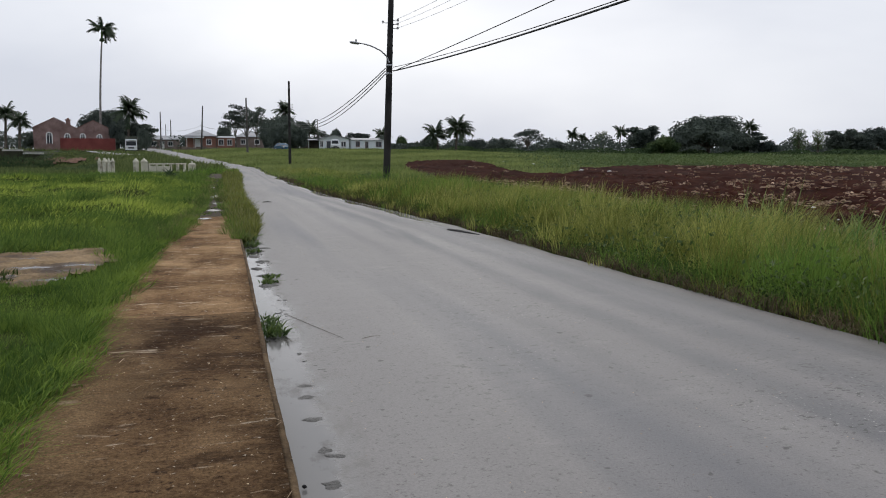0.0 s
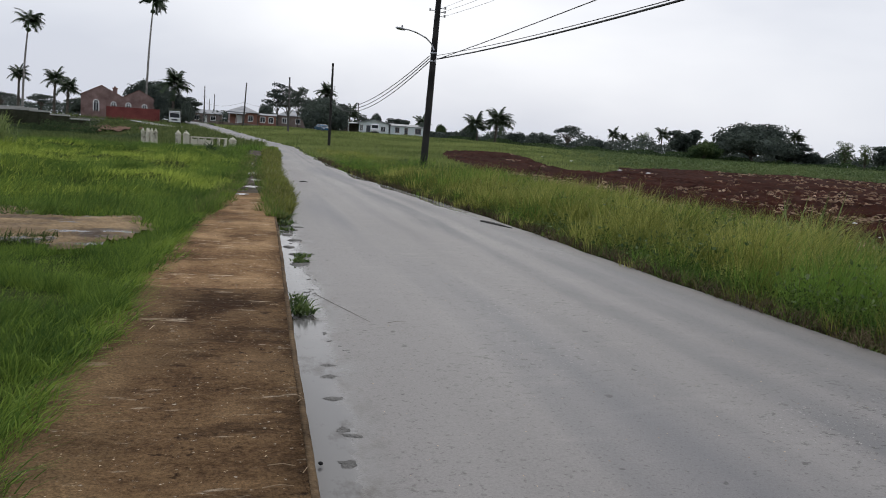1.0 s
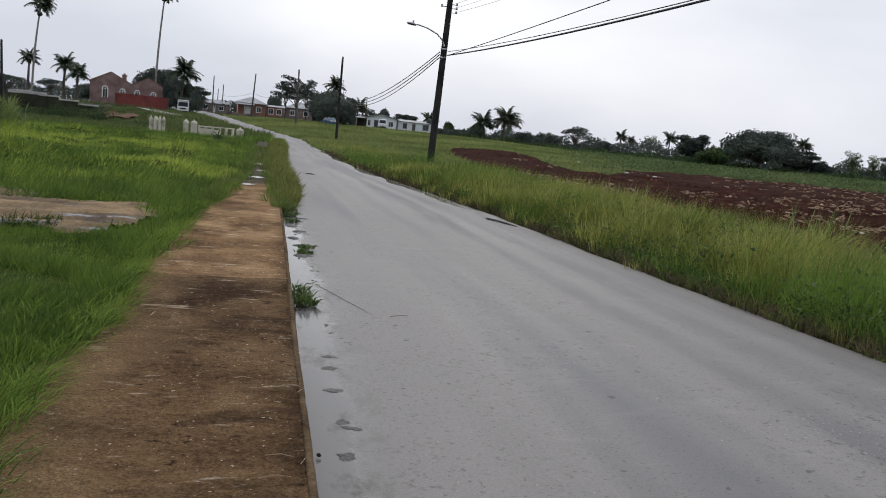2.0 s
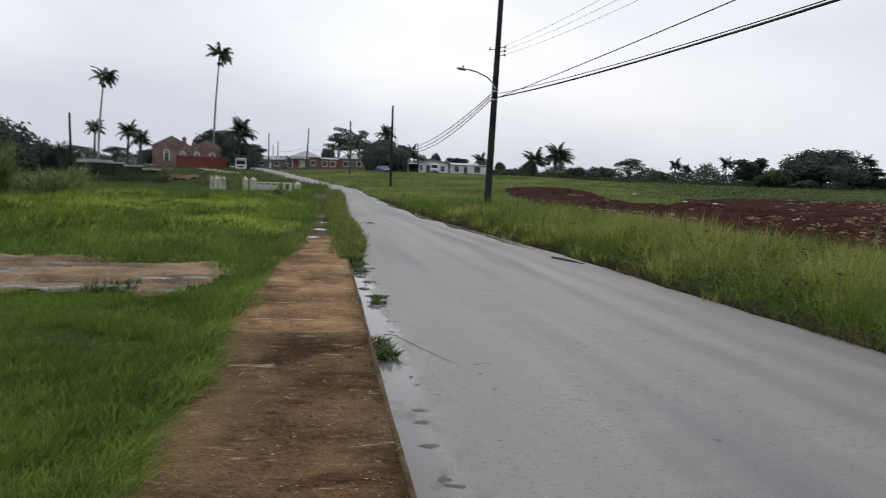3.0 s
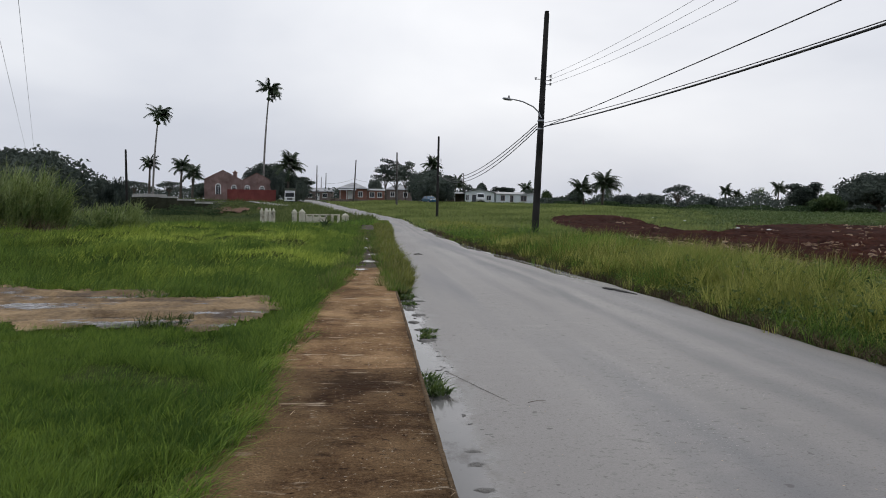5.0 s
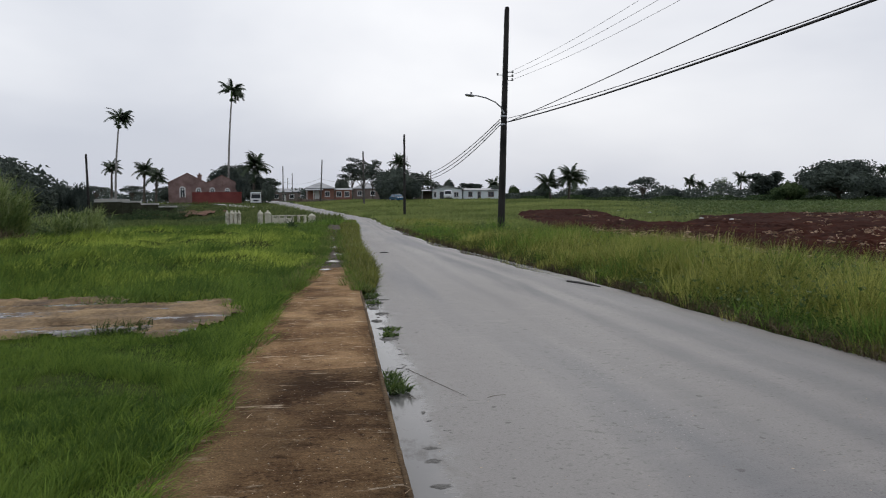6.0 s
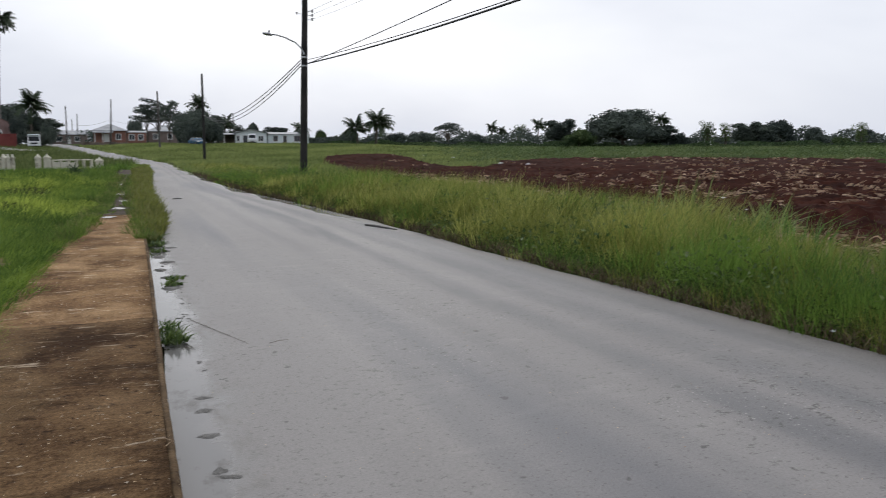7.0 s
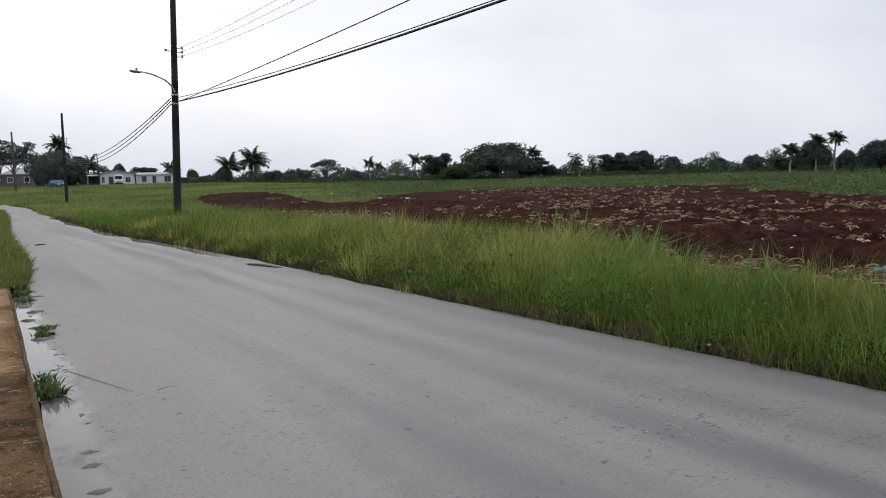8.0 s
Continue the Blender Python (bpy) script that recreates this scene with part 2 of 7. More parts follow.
M_DEBRIS = mat("wet_debris", (0.040, 0.038, 0.035), (0.11, 0.105, 0.098), 9, 0.55, 0.6, 60)
M_TWIG = mat("dead_twig", (0.06, 0.048, 0.035), (0.16, 0.13, 0.10), 5, 0.9, 0.3, 50)

glass = bpy.data.materials.new("window_glass")
glass.use_nodes = True
glass.node_tree.nodes["Principled BSDF"].inputs["Base Color"].default_value = (0.03, 0.035, 0.04, 1)
glass.node_tree.nodes["Principled BSDF"].inputs["Roughness"].default_value = 0.06
M_GLASS = glass

def road_material():
    """Worn pale asphalt: long tyre bands, fine stones, a wet strip by the kerb and damp far edge."""
    m = bpy.data.materials.new("worn_asphalt")
    m.use_nodes = True
    n, l = m.node_tree.nodes, m.node_tree.links
    p = n["Principled BSDF"]
    geo = n.new("ShaderNodeNewGeometry")

    def noise_at(scale, detail, stretch=(1, 1, 1), rough=0.5):
        mp = n.new("ShaderNodeMapping")
        mp.inputs["Scale"].default_value = stretch
        l.new(geo.outputs["Position"], mp.inputs["Vector"])
        t = n.new("ShaderNodeTexNoise")
        t.inputs["Scale"].default_value, t.inputs["Detail"].default_value, t.inputs["Roughness"].default_value = scale, detail, rough
        l.new(mp.outputs["Vector"], t.inputs["Vector"])
        return t.outputs["Fac"]

    def ramp(src, a, b, ca, cb):
        r = n.new("ShaderNodeValToRGB")
        r.color_ramp.elements[0].position, r.color_ramp.elements[1].position = a, b
        r.color_ramp.elements[0].color, r.color_ramp.elements[1].color = lin(ca), lin(cb)
        l.new(src, r.inputs["Fac"])
        return r.outputs["Color"]

    def mixed(f, a, b, kind="MIX"):
        x = n.new("ShaderNodeMix")
        x.data_type, x.blend_type = "RGBA", kind
        for sock, v in (("Factor", f), ("A", a), ("B", b)):
            if isinstance(v, (int, float)):
                x.inputs[sock].default_value = v
            elif isinstance(v, tuple):
                x.inputs[sock].default_value = lin(v)
            else:
                l.new(v, x.inputs[sock])
        return x.outputs["Result"]

    def maths(op, a, b):
        k = n.new("ShaderNodeMath")
        k.operation = op
        for i, v in enumerate((a, b)):
            if isinstance(v, (int, float)):
                k.inputs[i].default_value = v
            else:
                l.new(v, k.inputs[i])
        return k.outputs[0]

    uv = n.new("ShaderNodeUVMap")
    uv.uv_map = "across"
    sep = n.new("ShaderNodeSeparateXYZ")
    l.new(uv.outputs["UV"], sep.inputs["Vector"])
    across = sep.outputs["X"]
    base = ramp(noise_at(0.5, 5, (1, 0.25, 1)), 0.3, 0.7, (0.192, 0.180, 0.173), (0.252, 0.236, 0.226))
    bands = noise_at(0.8, 3, (0.9, 0.06, 1), 0.5)
    base = mixed(ramp(bands, 0.50, 0.66, (0, 0, 0), (1, 1, 1)), base, (0.112, 0.112, 0.121))
    lane = maths("ADD", across, maths("MULTIPLY", maths("SUBTRACT", noise_at(0.8, 4, (1, 0.12, 1), 0.6), 0.5), 0.22))
    patches = ramp(noise_at(0.42, 4, (1, 0.4, 1), 0.6), 0.36, 0.60, (0.25, 0.25, 0.25), (1, 1, 1))
    for mid_, half_, dark_ in ((0.63, 0.055, 0.62), (0.785, 0.07, 0.50), (0.46, 0.05, 0.24), (0.91, 0.03, 0.25)):
        away = maths("ABSOLUTE", maths("SUBTRACT", lane, mid_), 0.0)
        track = ramp(away, half_ * 0.25, half_, (dark_ * 1.3, dark_ * 1.3, dark_ * 1.3), (0, 0, 0))
        base = mixed(maths("MULTIPLY", track, patches), base, (0.092, 0.094, 0.104))
    grains = ramp(noise_at(70, 3, (1, 1, 1), 0.7), 0.30, 0.62, (0.72, 0.72, 0.72), (1.12, 1.12, 1.12))
    base = mixed(0.6, base, grains, "MULTIPLY")
    pits = ramp(noise_at(34, 3, (1, 1, 1), 0.6), 0.60, 0.68, (1, 1, 1), (0.62, 0.61, 0.60))
    base = mixed(1.0, base, pits, "MULTIPLY")
    worn = ramp(noise_at(0.55, 3, (1, 0.8, 1), 0.5), 0.50, 0.60, (0, 0, 0), (1, 1, 1))
    holes = maths("MULTIPLY", ramp(noise_at(17, 3, (0.9, 1.2, 1), 0.6), 0.615, 0.655, (0, 0, 0), (1, 1, 1)), ramp(noise_at(0.55, 3, (1, 0.8, 1), 0.5), 0.40, 0.60, (0, 0, 0), (1, 1, 1)))
    base = mixed(maths("MULTIPLY", holes, 0.75), base, (0.060, 0.056, 0.050))
    flecks = maths("MULTIPLY", ramp(noise_at(48, 2, (1, 1, 1), 0.5), 0.66, 0.70, (0, 0, 0), (1, 1, 1)), worn)
    base = mixed(maths("MULTIPLY", flecks, 0.7), base, (0.42, 0.40, 0.37))
    scuffs = ramp(noise_at(2.4, 5, (0.5, 1.3, 1), 0.65), 0.56, 0.70, (1, 1, 1), (1.16, 1.15, 1.13))
    base = mixed(1.0, base, scuffs, "MULTIPLY")
    spots = ramp(noise_at(9, 2, (1, 1, 1), 0.4), 0.73, 0.77, (1, 1, 1), (0.45, 0.44, 0.43))
    base = mixed(1.0, base, spots, "MULTIPLY")
    # the wet gutter strip beside the kerb and the damp right edge
    wob = maths("MULTIPLY", maths("SUBTRACT", noise_at(1.6, 4, (1, 0.6, 1), 0.6), 0.5), 0.16)
    edge = maths("ADD", across, wob)
    wet = ramp(edge, 0.03, 0.10, (1, 1, 1), (0, 0, 0))
    damp = ramp(maths("SUBTRACT", 1.0, edge), 0.02, 0.12, (1, 1, 1), (0, 0, 0))
    wob2 = maths("ADD", maths("MULTIPLY", maths("SUBTRACT", noise_at(2.2, 5, (1, 0.45, 1), 0.6), 0.5), 0.10), maths("MULTIPLY", maths("SUBTRACT", noise_at(11, 4, (0.7, 1.6, 1), 0.6), 0.5), 0.05))
    film = ramp(maths("ADD", across, wob2), 0.040, 0.062, (1, 1, 1), (0, 0, 0))
    along = noise_at(0.16, 2, (0.2, 1, 1), 0.5)
    right_film = ramp(maths("ADD", maths("SUBTRACT", 1.0, across), maths("ADD", wob2, maths("MULTIPLY", maths("SUBTRACT", 0.5, along), 0.5))), 0.070, 0.095, (1, 1, 1), (0, 0, 0))
    far_on = n.new("ShaderNodeSeparateXYZ")
    l.new(geo.outputs["Position"], far_on.inputs["Vector"])
    reach = n.new("ShaderNodeMapRange")
    reach.inputs["From Min"].default_value, reach.inputs["From Max"].default_value = 13, 20
    l.new(far_on.outputs["Y"], reach.inputs["Value"])
    film = maths("MAXIMUM", film, maths("MULTIPLY", right_film, reach.outputs["Result"]))
    dirt = ramp(noise_at(3.5, 5, (1, 0.5, 1), 0.7), 0.50, 0.62, (1, 1, 1), (0.42, 0.38, 0.34))
    base = mixed(wet, base, mixed(1.0, (0.17, 0.165, 0.16), dirt, "MULTIPLY"))
    base = mixed(maths("MULTIPLY", damp, 0.5), base, (0.13, 0.118, 0.105))
    # pale strip along the right edge, coming in between y 13 and 20
    pale_edge = ramp(maths("ADD", maths("SUBTRACT", 1.0, across), maths("MULTIPLY", wob2, 0.5)), 0.040, 0.062, (1, 1, 1), (0, 0, 0))
    base = mixed(maths("MULTIPLY", maths("MULTIPLY", pale_edge, reach.outputs["Result"]), 0.85), base, (0.42, 0.41, 0.385))
    l.new(base, p.inputs["Base Color"])
    r0 = maths("ADD", maths("MULTIPLY", bands, -0.25), 0.66)
    rough_mix = n.new("ShaderNodeMix")
    l.new(film, rough_mix.inputs["Factor"])
    l.new(maths("SUBTRACT", r0, maths("MULTIPLY", wet, 0.22)), rough_mix.inputs["A"])
    rough_mix.inputs["B"].default_value = 0.07
    l.new(rough_mix.outputs["Result"], p.inputs["Roughness"])
    p.inputs["Specular IOR Level"].default_value = 0.25
    bp = n.new("ShaderNodeBump")
    bp.inputs["Strength"].default_value, bp.inputs["Distance"].default_value = 0.35, 0.006
    l.new(maths("MULTIPLY", maths("SUBTRACT", 1.0, film), 0.35), bp.inputs["Strength"])
    l.new(noise_at(90, 3), bp.inputs["Height"])
    l.new(bp.outputs["Normal"], p.inputs["Normal"])
    return m


def pavement_material(name, gain, damp=1.0, sand=False):
    """Old concrete under brown silt and moss, with pale scuffs."""
    m = mat(name, (0.042, 0.021, 0.010), (0.170, 0.100, 0.049), 1.3, 0.97, 0.9, 26, spec=0.05, random_ob=0.12, stain=(0.22, 0.134, 0.066), stain_scale=0.55, stain_amount=0.4)
    n, l = m.node_tree.nodes, m.node_tree.links
    p = n["Principled BSDF"]
    src = p.inputs["Base Color"].links[0].from_socket
    geo = n.new("ShaderNodeNewGeometry")
    for scale, stretch, a, b, colour in ((3.1, (0.6, 1.4, 1), 0.50, 0.68, (0.042, 0.023, 0.012)), (0.9, (1, 0.7, 1), 0.52, 0.66, (0.225, 0.140, 0.072)), (6.0, (0.45, 1.8, 1), 0.62, 0.70, (0.34, 0.26, 0.18)), (30.0, (1, 1, 1), 0.65, 0.69, (0.40, 0.33, 0.25)), (14.0, (1, 1, 1), 0.60, 0.70, (0.030, 0.017, 0.010))):
        mp = n.new("ShaderNodeMapping")
        mp.inputs["Scale"].default_value = stretch
        l.new(geo.outputs["Position"], mp.inputs["Vector"])
        t = n.new("ShaderNodeTexNoise")
        t.inputs["Scale"].default_value, t.inputs["Detail"].default_value, t.inputs["Roughness"].default_value = scale, 5, 0.6
        l.new(mp.outputs["Vector"], t.inputs["Vector"])
        r = n.new("ShaderNodeValToRGB")
        r.color_ramp.elements[0].position, r.color_ramp.elements[1].position = a, b
        l.new(t.outputs["Fac"], r.inputs["Fac"])
        x = n.new("ShaderNodeMix")
        x.data_type = "RGBA"
        if sum(colour) < 0.1:
            r.color_ramp.elements[1].color = (damp, damp, damp, 1)
        l.new(r.outputs["Color"], x.inputs["Factor"])
        l.new(src, x.inputs["A"])
        x.inputs["B"].default_value = lin(colour)
        src = x.outputs["Result"]
    if sand:
        # sand washed out of the grass lies along the inner edge
        t = n.new("ShaderNodeTexNoise")
        t.inputs["Scale"].default_value, t.inputs["Detail"].default_value, t.inputs["Roughness"].default_value = 1.6, 6, 0.65
        l.new(geo.outputs["Position"], t.inputs["Vector"])
        sx = n.new("ShaderNodeSeparateXYZ")
        l.new(geo.outputs["Position"], sx.inputs["Vector"])
        k = n.new("ShaderNodeMath")
        k.operation = "MULTIPLY_ADD"
        l.new(t.outputs["Fac"], k.inputs[0])
        k.inputs[1].default_value = 1.5
        l.new(sx.outputs["X"], k.inputs[2])
        r = n.new("ShaderNodeValToRGB")
        r.color_ramp.elements[0].position, r.color_ramp.elements[1].position = 0.0, 0.36
        r.color_ramp.elements[0].color, r.color_ramp.elements[1].color = (0.5, 0.5, 0.5, 1), (0, 0, 0, 1)
        l.new(k.outputs[0], r.inputs["Fac"])
        x = n.new("ShaderNodeMix")
        x.data_type = "RGBA"
        l.new(r.outputs["Color"], x.inputs["Factor"])
        l.new(src, x.inputs["A"])
        x.inputs["B"].default_value = (0.22, 0.140, 0.070, 1)
        src = x.outputs["Result"]
    t = n.new("ShaderNodeTexNoise")
    t.inputs["Scale"].default_value, t.inputs["Detail"].default_value, t.inputs["Roughness"].default_value = 75, 4, 0.75
    l.new(geo.outputs["Position"], t.inputs["Vector"])
    r = n.new("ShaderNodeValToRGB")
    r.color_ramp.elements[0].position, r.color_ramp.elements[1].position = 0.36, 0.64
    r.color_ramp.elements[0].color, r.color_ramp.elements[1].color = (0.55 * gain, 0.57 * gain, 0.60 * gain, 1), (1.31 * gain, 1.37 * gain, 1.42 * gain, 1)
    l.new(t.outputs["Fac"], r.inputs["Fac"])
    x = n.new("ShaderNodeMix")
    x.data_type, x.blend_type = "RGBA", "MULTIPLY"
    x.inputs["Factor"].default_value = 1.0
    l.new(src, x.inputs["A"])
    l.new(r.outputs["Color"], x.inputs["B"])
    l.new(x.outputs["Result"], p.inputs["Base Color"])
    return m


def wet_mud_material(m):
    """Adds standing rainwater to the mud: drawn-out smooth dark patches."""
    n, l = m.node_tree.nodes, m.node_tree.links
    p = n["Principled BSDF"]
    geo = n.new("ShaderNodeNewGeometry")
    mp = n.new("ShaderNodeMapping")
    mp.inputs["Scale"].default_value = (0.55, 1.7, 1)
    mp.inputs["Location"].default_value = (1.3, 0.4, 0)
    l.new(geo.outputs["Position"], mp.inputs["Vector"])
    t = n.new("ShaderNodeTexNoise")
    t.inputs["Scale"].default_value, t.inputs["Detail"].default_value, t.inputs["Roughness"].default_value = 0.9, 6, 0.6
    l.new(mp.outputs["Vector"], t.inputs["Vector"])
    r = n.new("ShaderNodeValToRGB")
    r.color_ramp.elements[0].position, r.color_ramp.elements[1].position = 0.57, 0.62
    l.new(t.outputs["Fac"], r.inputs["Fac"])
    src = p.inputs["Base Color"].links[0].from_socket
    x = n.new("ShaderNodeMix")
    x.data_type = "RGBA"
    l.new(r.outputs["Color"], x.inputs["Factor"])
    l.new(src, x.inputs["A"])
    x.inputs["B"].default_value = (0.060, 0.045, 0.036, 1)
    l.new(x.outputs["Result"], p.inputs["Base Color"])
    k = n.new("ShaderNodeMapRange")
    k.inputs["To Min"].default_value, k.inputs["To Max"].default_value = 0.95, 0.05
    l.new(r.outputs["Color"], k.inputs["Value"])
    l.new(k.outputs["Result"], p.inputs["Roughness"])
    bump = p.inputs["Normal"].links[0].from_node
    k2 = n.new("ShaderNodeMapRange")
    k2.inputs["To Min"].default_value, k2.inputs["To Max"].default_value = 0.7, 0.02
    l.new(r.outputs["Color"], k2.inputs["Value"])
    l.new(k2.outputs["Result"], bump.inputs["Strength"])
    p.inputs["Specular IOR Level"].default_value = 0.35


wet_mud_material(M_MUD)
M_ROAD = road_material()
M_PAVE = pavement_material("silted_concrete", 1.0, 1.0, True)
M_PAVE_DRY = pavement_material("dry_silted_concrete", 1.85, 0.45)
M_PAVE_OLD = mat("dark_damp_concrete", (0.036, 0.030, 0.022), (0.090, 0.072, 0.052), 1.2, 0.9, 0.6, 22, spec=0.1, stain=(0.20, 0.17, 0.13), stain_scale=2.2, stain_amount=0.2)
M_KERB = mat("silted_kerb_concrete", (0.050, 0.032, 0.018), (0.165, 0.112, 0.064), 3.5, 0.9, 0.7, 34, spec=0.08, stain=(0.26, 0.20, 0.14), stain_scale=4.0, stain_amount=0.2)

# ---- mesh helpers ----
def part(name, bm, material, parent=None, label=""):
    """Links a bmesh as one mesh object, under a thing or a part."""
    me = bpy.data.meshes.new(name)
    bm.to_mesh(me)
    bm.free()
    if material:
        me.materials.append(material)
    ob = new(name, me)
    ob.parent = parent
    if label:
        ob["label"] = label
    return ob


def sheet(name, verts, faces, material, parent=None, smooth=False):
    """A mesh from arrays: verts (n, 3), faces (m, 3 or 4)."""
    verts, faces = np.asarray(verts, dtype=np.float32), np.asarray(faces, dtype=np.int32)
    me = bpy.data.meshes.new(name)
    k = faces.shape[1]
    me.vertices.add(len(verts))
    me.vertices.foreach_set("co", verts.ravel())
    me.loops.add(faces.size)
    me.loops.foreach_set("vertex_index", faces.ravel())
    me.polygons.add(len(faces))
    me.polygons.foreach_set("loop_start", np.arange(0, faces.size, k, dtype=np.int32))
    if smooth:
        me.polygons.foreach_set("use_smooth", np.ones(len(faces), dtype=bool))
    me.update(calc_edges=True)
    me.materials.append(material)
    ob = new(name, me)
    ob.parent = parent
    return ob


def thing(name, m, label, category, group="", kind=""):
    ob = new(name)
    ob.matrix_basis = m
    return tagged(ob, label, category, group, kind)


def box(bm, x0, x1, y0, y1, z0, z1, bevel=0.0):
    v = [bm.verts.new((x, y, z)) for z in (z0, z1) for x, y in ((x0, y0), (x1, y0), (x1, y1), (x0, y1))]
    fs = [bm.faces.new([v[i] for i in q]) for q in ((3, 2, 1, 0), (4, 5, 6, 7), (0, 1, 5, 4), (1, 2, 6, 5), (2, 3, 7, 6), (3, 0, 4, 7))]
    if bevel:
        bmesh.ops.bevel(bm, geom=list({e for f in fs for e in f.edges}), offset=bevel, segments=2, affect="EDGES", profile=0.6)
    return bm


def boxed(name, dims, material, parent, label="", bevel=0.0):
    return part(name, box(bmesh.new(), *dims, bevel), material, parent, label)


def tube(bm, pts, radii, sides=8, caps=True):
    """A tapered tube along points."""
    pts = [Vector(p) for p in pts]
    if isinstance(radii, (int, float)):
        radii = [radii] * len(pts)
    rings = []
    for i, p in enumerate(pts):
        d = (pts[min(i + 1, len(pts) - 1)] - pts[max(i - 1, 0)]).normalized()
        side = d.cross(Vector((0.31, 0.95, 0.05)) if abs(d.y) < 0.9 else Vector((1, 0, 0.1))).normalized()
        up = side.cross(d)
        rings.append([bm.verts.new(p + radii[i] * (math.cos(a) * side + math.sin(a) * up)) for a in (2 * math.pi * k / sides for k in range(sides))])
    for a, b in zip(rings, rings[1:]):
        for k in range(sides):
            bm.faces.new((a[k], a[(k + 1) % sides], b[(k + 1) % sides], b[k])).smooth = True
    if caps:
        bm.faces.new(rings[0])
        bm.faces.new(rings[-1][::-1])
    return bm


def lathe(bm, profile, sides=16, centre=(0, 0, 0)):
    """A turned form: profile of (radius, z) from the bottom up."""
    cx, cy, cz = centre
    rings = [[bm.verts.new((cx + r * math.cos(a), cy + r * math.sin(a), cz + z)) for a in (2 * math.pi * k / sides for k in range(sides))] for r, z in profile]
    for a, b in zip(rings, rings[1:]):
        for k in range(sides):
            bm.faces.new((a[k], a[(k + 1) % sides], b[(k + 1) % sides], b[k])).smooth = True
    bm.faces.new(rings[0][::-1])
    bm.faces.new(rings[-1])
    return bm


# ---- the lie of the land ----
def smooth(t):
    t = np.clip(t, 0, 1)
    return t * t * (3 - 2 * t)


ROAD_Y = [-40, 3, 7, 10.5, 16, 23, 29, 36, 50, 65, 80, 100, 125, 150, 180, 215, 300]
ROAD_L = [0.325, 0.325, 0.37, 0.42, 0.48, 0.55, 0.7, 1.0, 1.5, 1.75, 1.0, -1.9, -6.0, -10.3, -14.5, -19, -30]
ROAD_R = [5.50, 5.45, 5.26, 5.20, 5.00, 4.55, 4.05, 3.85, 3.9, 3.95, 4.2, 1.8, -1.6, -5.6, -9.8, -14, -25]


def road_left(y):
    return np.interp(y, ROAD_Y, ROAD_L)


def road_right(y):
    return np.interp(y, ROAD_Y, ROAD_R)


def road_height(y):
    return np.interp(y, [-50, 70, 85, 100, 125, 150, 180, 215, 300, 3000], [0, 0, 0.1, 0.32, 0.85, 1.5, 2.1, 2.5, 3, 3])


def swell(x, y):
    return 0.5 * np.sin(x * 0.31 + 1.3 * np.sin(y * 0.17)) + 0.5 * np.sin(y * 0.27 + 1.1 * np.sin(x * 0.21 + 2))


def height(x, y):
    x, y = np.asarray(x, dtype=float), np.asarray(y, dtype=float)
    r = np.hypot(x, y)
    mid = road_height(y)
    left = np.interp(y, [-50, 40, 66, 100, 125, 146, 170, 300, 3000], [0, -0.02, -0.25, -1.1, -0.9, 1.7, 2.0, 2.6, 3])
    right = np.interp(y, [-50, 62, 92, 120, 134, 150, 200, 300, 3000], [0.04, 0.04, 0.12, 0.9, 1.5, 2.0, 2.7, 3.0, 3.0])
    field = np.interp(r, [0, 70, 110, 160, 250, 3000], [0, 0, 0.35, 0.95, 1.4, 2.5])
    wl_ = smooth((road_left(y) - 2 - x) / 12)
    wr_ = smooth((x - road_right(y) - 0.4) / np.interp(y, [125, 150], [5, 15]))
    wf_ = smooth((x - 28 - 0.05 * y) / 45)
    h = mid + (left - mid) * wl_
    h = h + (right - h) * wr_
    h = h + (field - h) * wf_ * (x > 0)
    h = h + 0.6 * np.exp(-((x - 26) / 9) ** 2 - ((y - 84) / 14) ** 2)
    off = np.maximum(road_left(y) - 1.6 - x, x - road_right(y) - 0.3)
    # hummocks of the rough meadow
    hummock = 0.6 * np.sin(x * 0.72 + 1.4 * np.sin(y * 0.5)) * np.sin(y * 0.80 + 1.3 * np.sin(x * 0.45 + 1)) + 0.4 * np.sin(x * 1.7 + 1.1 * np.sin(y * 1.1)) * np.sin(y * 1.6 + 0.9 * np.sin(x * 1.2))
    in_meadow = smooth((y - 15.2 - 0.28 * np.maximum(0, -3.4 - x)) / 2.5) * smooth((48 - y) / 8) * smooth((-1.2 - x) / 1.5)
    return h + 0.05 * swell(x, y) * np.clip(off / 4, 0, 1) + (0.20 + 0.36 * hummock) * in_meadow


def ground_z(x, y):
    return float(height(x, y))


def lines(*spans):
    out = []
    for a, b, step in spans:
        out += list(np.arange(a, b, step))
    return np.array(out + [spans[-1][1]])


